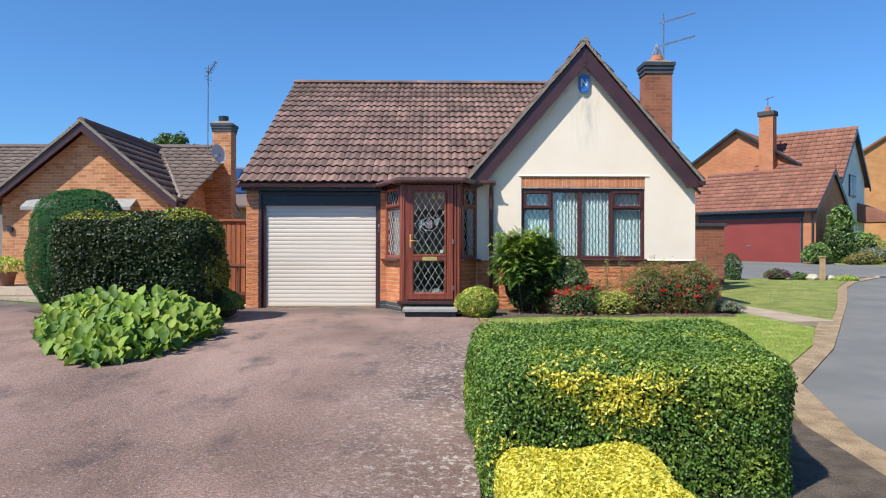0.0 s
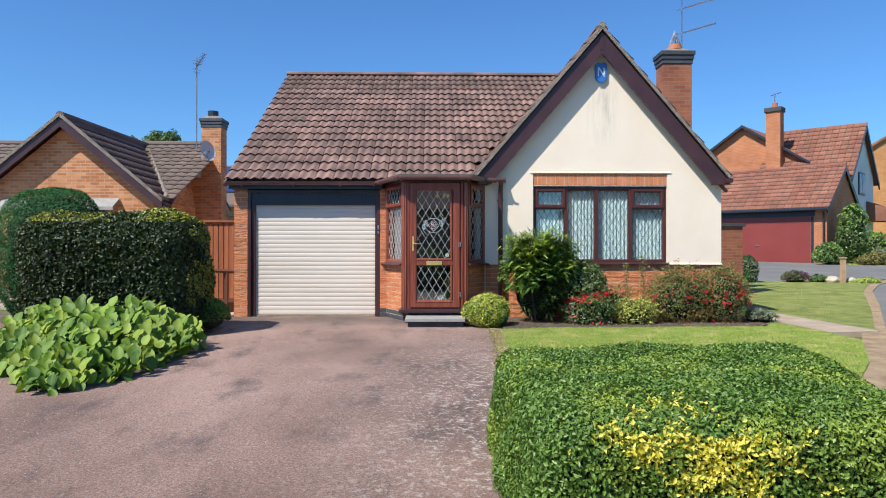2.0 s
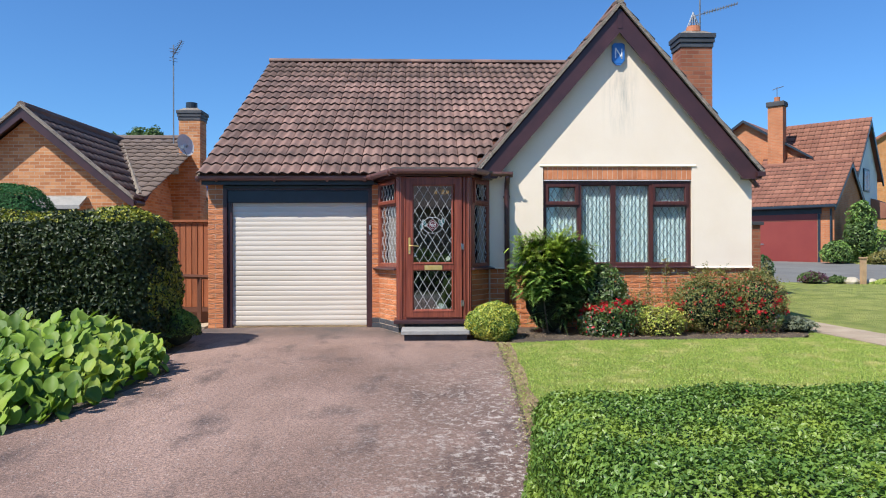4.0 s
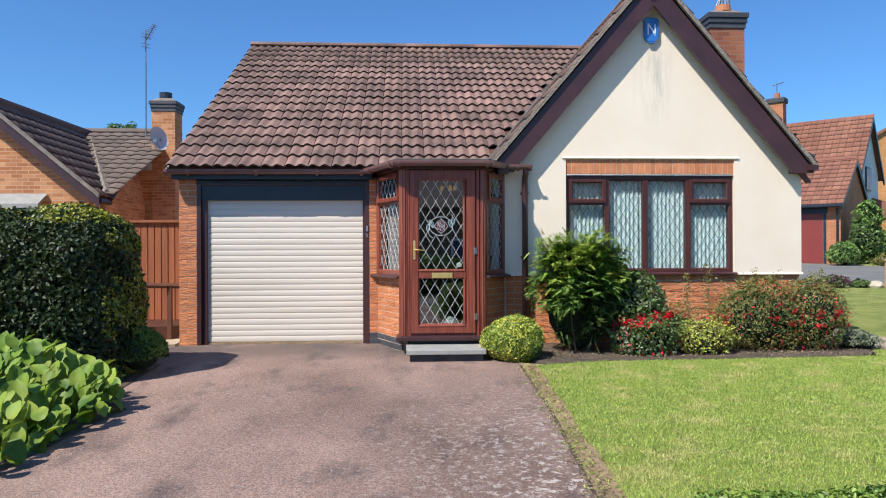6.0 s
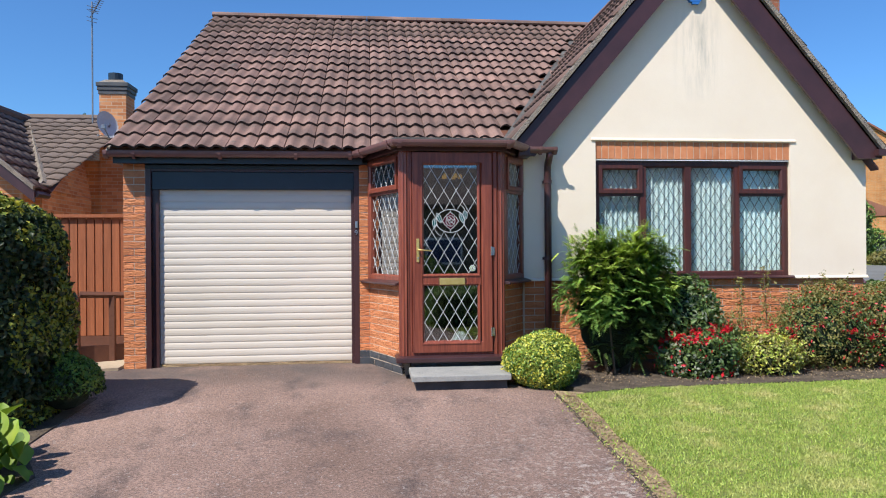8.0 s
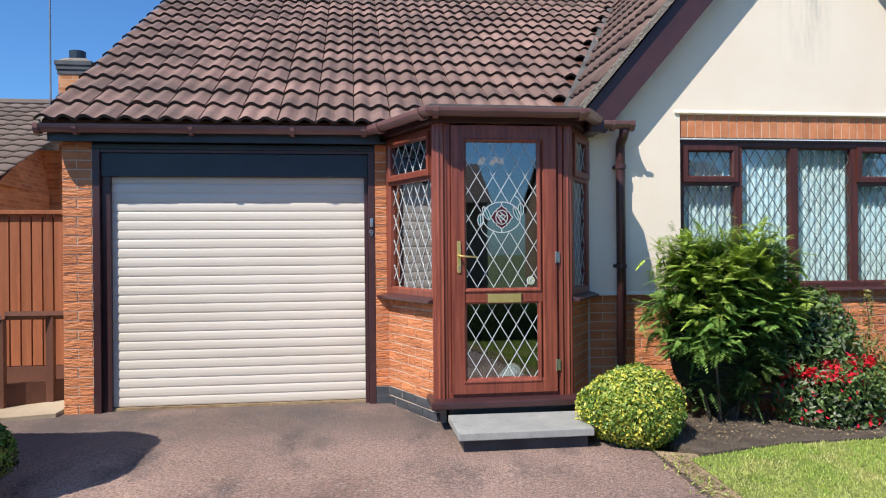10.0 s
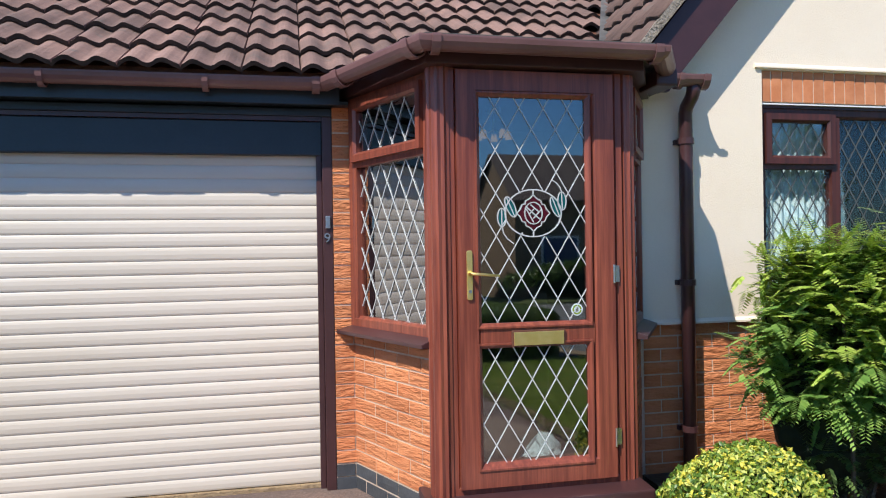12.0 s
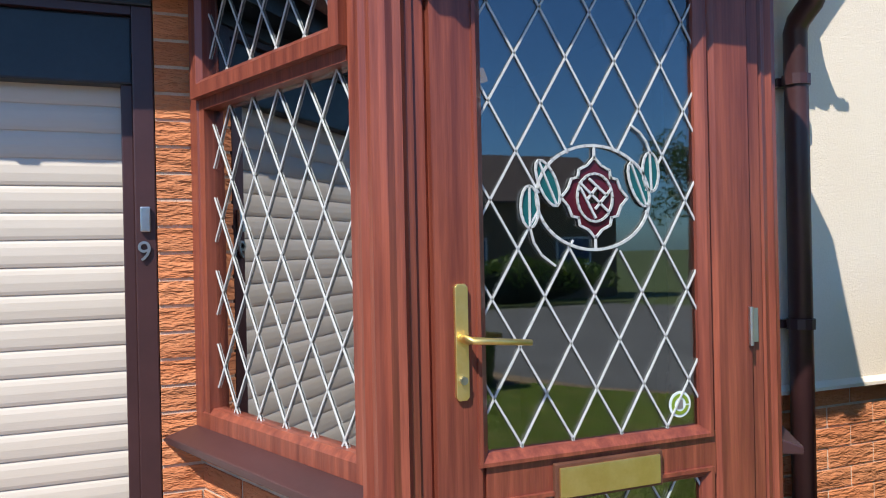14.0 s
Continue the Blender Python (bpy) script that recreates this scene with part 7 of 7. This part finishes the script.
sprays(f2, (2.75, 12.15, 0.30), (0.32, 0.24, 0.28), 60, 0.24, 0.036, M["olive"])
sprays(f3, (3.0, 11.8, 0.22), (0.34, 0.20, 0.20), 50, 0.16, 0.036, M["lime"])
sprays(f5, (4.50, 11.86, 0.38), (0.40, 0.30, 0.28), 110, 0.08, 0.054, M["fuchsia"], "blossom_clusters")
sprays(f4, (3.9, 11.95, 0.42), (0.55, 0.32, 0.30), 60, 0.10, 0.046, M["fuchsia"], "blossom_clusters")
sprays(f1, (2.40, 11.66, 0.38), (0.32, 0.2, 0.16), 70, 0.08, 0.068, M["fuchsia"], "blossom_clusters")
for q, (x, y, z) in enumerate(((3.30, 12.35, 1.05), (3.05, 12.4, 0.92), (4.75, 12.3, 0.98))):
    t = thing("twig", "thin upright leafy twig above the bush", "plant", (x, y, 0.3))
    bm = bmesh.new()
    tube(bm, [(0, 0, 0), (-0.02, 0, z * 0.5), (-0.05, 0, z - 0.25)], 0.006, 5, 0.003)
    part("stem", bm, M["bark"], t)
    P = np.stack((rng.normal(-0.03, 0.03, 160), rng.normal(0, 0.03, 160), rng.uniform(0.2, z - 0.22, 160)), 1)
    leaves("leaves", P, rng.normal(0, 1, (160, 3)), 0.035, 0.02, M["olive"], t)
f6 = mound("grey_plant", "low wispy grey-green plant at the corner of the bed", (5.05, 12.1, 0.15), (0.30, 0.25, 0.14), 900, 0.045, M["grey_leaf"], category="plant")
litter = thing("dead_leaves", "scatter of dry leaves and chips on the soil", "leaves")
P = np.stack((rng.uniform(1.0, 5.0, 1600), rng.uniform(11.45, 12.3, 1600), np.full(1600, gz(11.7) + 0.035)), 1)
leaves("debris", P, np.tile((0, 0, 1.0), (1600, 1)), 0.022, 0.014, M["verge"], litter, spread=0.3)

edge_bits = thing("leaf_litter", "dry leaves and grit scattered along the tarmac edge", "leaves")
yy = rng.uniform(6.3, 11.3, 3200)
P = np.stack((np.interp(yy, (6.3, 7.5, 9.5, 11.3), (0.47, 0.54, 0.68, 0.76)) + rng.normal(0.02, 0.06, 3200), yy, np.array([gz(v) for v in yy]) + 0.016), 1)
leaves("debris", P[:2200], np.tile((0, 0, 1.0), (2200, 1)), 0.020, 0.012, M["verge"], edge_bits, spread=0.35)
leaves("clipping_litter", P[2200:], np.tile((0, 0, 1.0), (1000, 1)), 0.035, 0.008, M["blade"], edge_bits, spread=0.6)

# ---- far planting ----
mound("small_conifer", "small bushy dark conifer on the lawn", (8.45, 20.0, 0.65), (0.28, 0.28, 0.42), 1200, 0.06, M["grey_leaf"], ((900, 0.06, M["conifer"], "green_leaves"),), category="shrub", low=-0.9)
mound("flower_clump", "low reddish flowering clump at the edge of the lawn", (9.80, 20.1, 0.46), (0.38, 0.3, 0.20), 900, 0.06, M["purple"], ((400, 0.06, M["shrub"], "green_leaves"),), category="plant")
mound("flower_clump", "low dark green clump at the edge of the lawn", (10.45, 20.1, 0.42), (0.26, 0.26, 0.14), 600, 0.06, M["shrub"], category="plant")
mound("grass_clump", "low bright green grassy clump by the post", (11.55, 19.85, 0.37), (0.42, 0.25, 0.10), 1200, 0.09, M["blade"], category="plant")
ps = thing("post", "short pale timber post with a flat cap at the lawn edge", "post", (10.95, 19.8, gz(19.8)))
boxpart("shaft", (-0.055, 0.055, -0.055, 0.055, 0, 0.66), M["post"], ps)
boxpart("cap", (-0.075, 0.075, -0.075, 0.075, 0.661, 0.70), M["post"], ps, bevel=0.01)
for x, y, s in ((10.72, 19.95, 0.20), (11.25, 19.95, 0.15), (10.98, 20.1, 0.10)):
    rk = bmesh.new()
    bmesh.ops.create_icosphere(rk, subdivisions=2, radius=s)
    for v in rk.verts:
        v.co = v.co * (1 + 0.25 * noise.noise(v.co * 6 + Vector((x, 0, 0))))
        v.co.z *= 0.6
    o = part("rock", rk, M["rock"])
    o.location = (x, y, gz(y) + s * 0.35)
    tagged(o, "rounded pale rock at the edge of the lawn", "rock", "rocks by the post")
mound("climbing_shrub", "tall light green shrub against the garage wall", (17.30, 29.9, 1.85), (0.62, 0.5, 1.25), 3800, 0.13, M["shrub"], ((900, 0.12, M["mahonia"], "bright_leaves"),), category="shrub", low=-0.9, rough=0.12)
mound("round_shrub", "rounded dark green shrub beside the red garage door", (15.95, 29.3, 1.05), (0.58, 0.45, 0.50), 2600, 0.10, M["shrub"], ((700, 0.1, M["mahonia"], "lit_leaves"),), category="shrub", low=-0.6)
for i, (x, y, z, rx, rz, mat, lab) in enumerate(((17.6, 28.9, 0.85, 0.8, 0.28, "olive", "low brownish shrub in the neighbour's border"), (19.0, 30.0, 1.0, 1.0, 0.36, "grey_leaf", "low grey-green shrub in the neighbour's border"),
                                                 (20.6, 29.0, 0.95, 0.75, 0.36, "shrub", "clipped green mound on the neighbour's lawn"), (20.3, 33.0, 1.4, 0.8, 0.75, "mahonia", "feathery green shrub by the garage"),
                                                 (22.7, 32.3, 1.6, 0.8, 0.9, "purple", "purple-leaved shrub before the porch"), (23.8, 31.5, 1.1, 0.9, 0.55, "lime", "yellow flowering shrub in the border"),
                                                 (26.0, 35.0, 1.5, 1.3, 1.0, "shrub", "dense green shrub before the far house"), (29.0, 37.0, 1.6, 1.8, 1.2, "hedge", "green hedge before the far house"))):
    mound("border_shrub", lab, (x, y, z), (rx, rx * 0.7, rz), 1500, 0.11, M[mat], category="shrub", low=-0.8, rough=0.12)

# ---- grass ----
def grass(name, label, outline, count, h, w, parent_at):
    t = thing(name, label, "grass", parent_at)
    xs, ys = [p[0] for p in outline], [p[1] for p in outline]
    P = []
    while len(P) < count:
        x, y = rng.uniform(min(xs), max(xs)), rng.uniform(min(ys), max(ys))
        if inside(x, y, outline):
            P.append((x, y, gz(y) + 0.014))
    P = np.array(P) - np.array(parent_at)
    n = len(P)
    lean = np.stack((rng.normal(0, 0.4, n), rng.normal(0, 0.4, n), np.ones(n)), 1)
    lean = unit(lean)
    a = rng.uniform(0, np.pi, n)
    side = np.stack((np.cos(a), np.sin(a), np.zeros(n)), 1) * w
    H = h * rng.uniform(0.5, 1.3, (n, 1))
    V = np.stack((P - side, P + side, P + lean * H), 1).reshape(-1, 3)
    F = np.arange(n * 3).reshape(-1, 3)
    tagged(t, kind="stuff")
    ob = raw("blades", V, F, M["blade"], t)
    tagged(ob, kind="stuff")


grass("lawn_grass", "short mown grass blades of the front lawn", lawn_out, 150000, 0.020, 0.0042, (2.5, 9.0, 0.0))

# ---- bricks and tiles ----
lay_bricks(pier_r, Matrix.Translation((-1.018, GY, 0)), 0.113, 0.225, 2.24)
lay_bricks(pier_r, Matrix.Translation((-1.018, GY, 0)), 0.113, 0.075, 0.225, "blue_brick", M["blue_brick"])
lay_bricks(pier_l, Matrix.Translation((-3.485, GY, 0)), 0.223, 0.0, 2.24)
A = Vector(TL(0, 0, 0.022))
B = Vector(TL(1, 0, 0.022))
mL = Matrix((B - A, Vector(TL(0, 0, 1.022)) - A, Vector((0, 0, 1)))).transposed().to_4x4()
mL.translation = (A.x, A.y, 0)
lay_bricks(dwarf_l, mL, 0.775, 0.225, 0.95)
lay_bricks(dwarf_l, mL, 0.775, 0.0, 0.225, "blue_brick", M["blue_brick"])
A = Vector(TR(0, 0, 0.022))
B = Vector(TR(1, 0, 0.022))
mR = Matrix((B - A, Vector(TR(0, 0, 1.022)) - A, Vector((0, 0, 1)))).transposed().to_4x4()
mR.translation = (A.x, A.y, 0)
lay_bricks(dwarf_r, mR, 0.53, 0.0, 0.95)
lay_bricks(pl, Matrix.Translation((0.76, WY + 0.0275, 0)), 3.93, 0.075, 0.97)
for k in range(30):  # soldier course over the window
    me = brick_mesh(0.065, 0.185, 0.03, k % 4)
    ob = new("soldier_brick", me)
    ob.parent = pl
    ob.matrix_local = Matrix.Translation((1.555 + k * 0.0749, WY + 0.0195 - 0.0035 - 0.001 * (k % 3), 2.303))
    ob.material_slots[0].link = "OBJECT"
    ob.material_slots[0].material = M["smooth_brick"]

TW, TG = 0.30, 0.345
Vt, Ft = tile_geometry(TW, TG * 1.08, amp=0.031, lift=0.032, thick=0.012, per=9)
tile_meshes = []
for q in range(3):
    r = random.Random(q)
    me = bpy.data.meshes.new("roof_tile")
    me.from_pydata([(x + 0.002, y, z + r.uniform(-0.0015, 0.0015)) for x, y, z in Vt if True], [], Ft)
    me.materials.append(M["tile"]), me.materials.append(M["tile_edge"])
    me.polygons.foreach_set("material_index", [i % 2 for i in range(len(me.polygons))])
    tile_meshes.append(me)
rt2 = random.Random(21)
UP = Vector((0, 1, RS)).normalized()
rows = list(roof_frames((-3.59, EY - 0.04, EZ - 0.022), (1, 0, 0), UP, 27, 17, TW, TG))
nearest, rest = [], []
for m, i, j in rows:
    c = m @ Vector((TW / 2, TG / 2, 0))
    if c.z < gab_z(c.x) - 0.02 and c.y > 12.3 and c.x > 0.3 or c.x > 4.2:
        continue
    if j == 0 and -0.75 < c.x:
        pass
    m = m @ Matrix.Translation((0, rt2.uniform(-0.005, 0.005), rt2.uniform(-0.002, 0.003))) @ Euler((rt2.uniform(-0.008, 0.008), 0, rt2.uniform(-0.006, 0.006))).to_matrix().to_4x4()
    (nearest if j < 14 and len(nearest) < 300 else rest).append(m)
for m in nearest:
    ob = new("roof_tile", tile_meshes[rt2.randrange(3)])
    ob.parent, ob.matrix_local = roof_main, m
V0 = np.array([(*v, 1) for v in Vt])
Vs = np.concatenate([(V0 @ np.array(m).T)[:, :3] for m in rest])
Fs = np.concatenate([np.array(Ft) + k * len(Vt) for k in range(len(rest))])
M["tile_joined"] = surface("roof_tile_upper", (0.112, 0.069, 0.057), (0.222, 0.132, 0.107), 1.7, 45, 0.85, 0.5, 0.004, vary=0.22, c3=(0.12, 0.105, 0.09), island=True)
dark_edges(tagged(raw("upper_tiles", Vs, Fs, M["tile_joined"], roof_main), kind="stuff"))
gu = Vector((1, 0, RAKE)).normalized()
joined_tiles("roof_tiles", (APX - 2.13, 17.32, gab_z(APX - 2.13) - 0.0), (0, -1, 0), gu, 16, 9, TW, 0.36, M["tile_joined"], roof_gab, waves=2, per=5,
             keep=lambda c: c.z > main_z(c.y) - 0.04)
joined_tiles("roof_tiles", (APX + 2.13, 12.52, gab_z(APX + 2.13) - 0.0), (0, 1, 0), Vector((-1, 0, RAKE)), 30, 9, TW, 0.36, M["tile_joined"], roof_gab, waves=2, per=5)
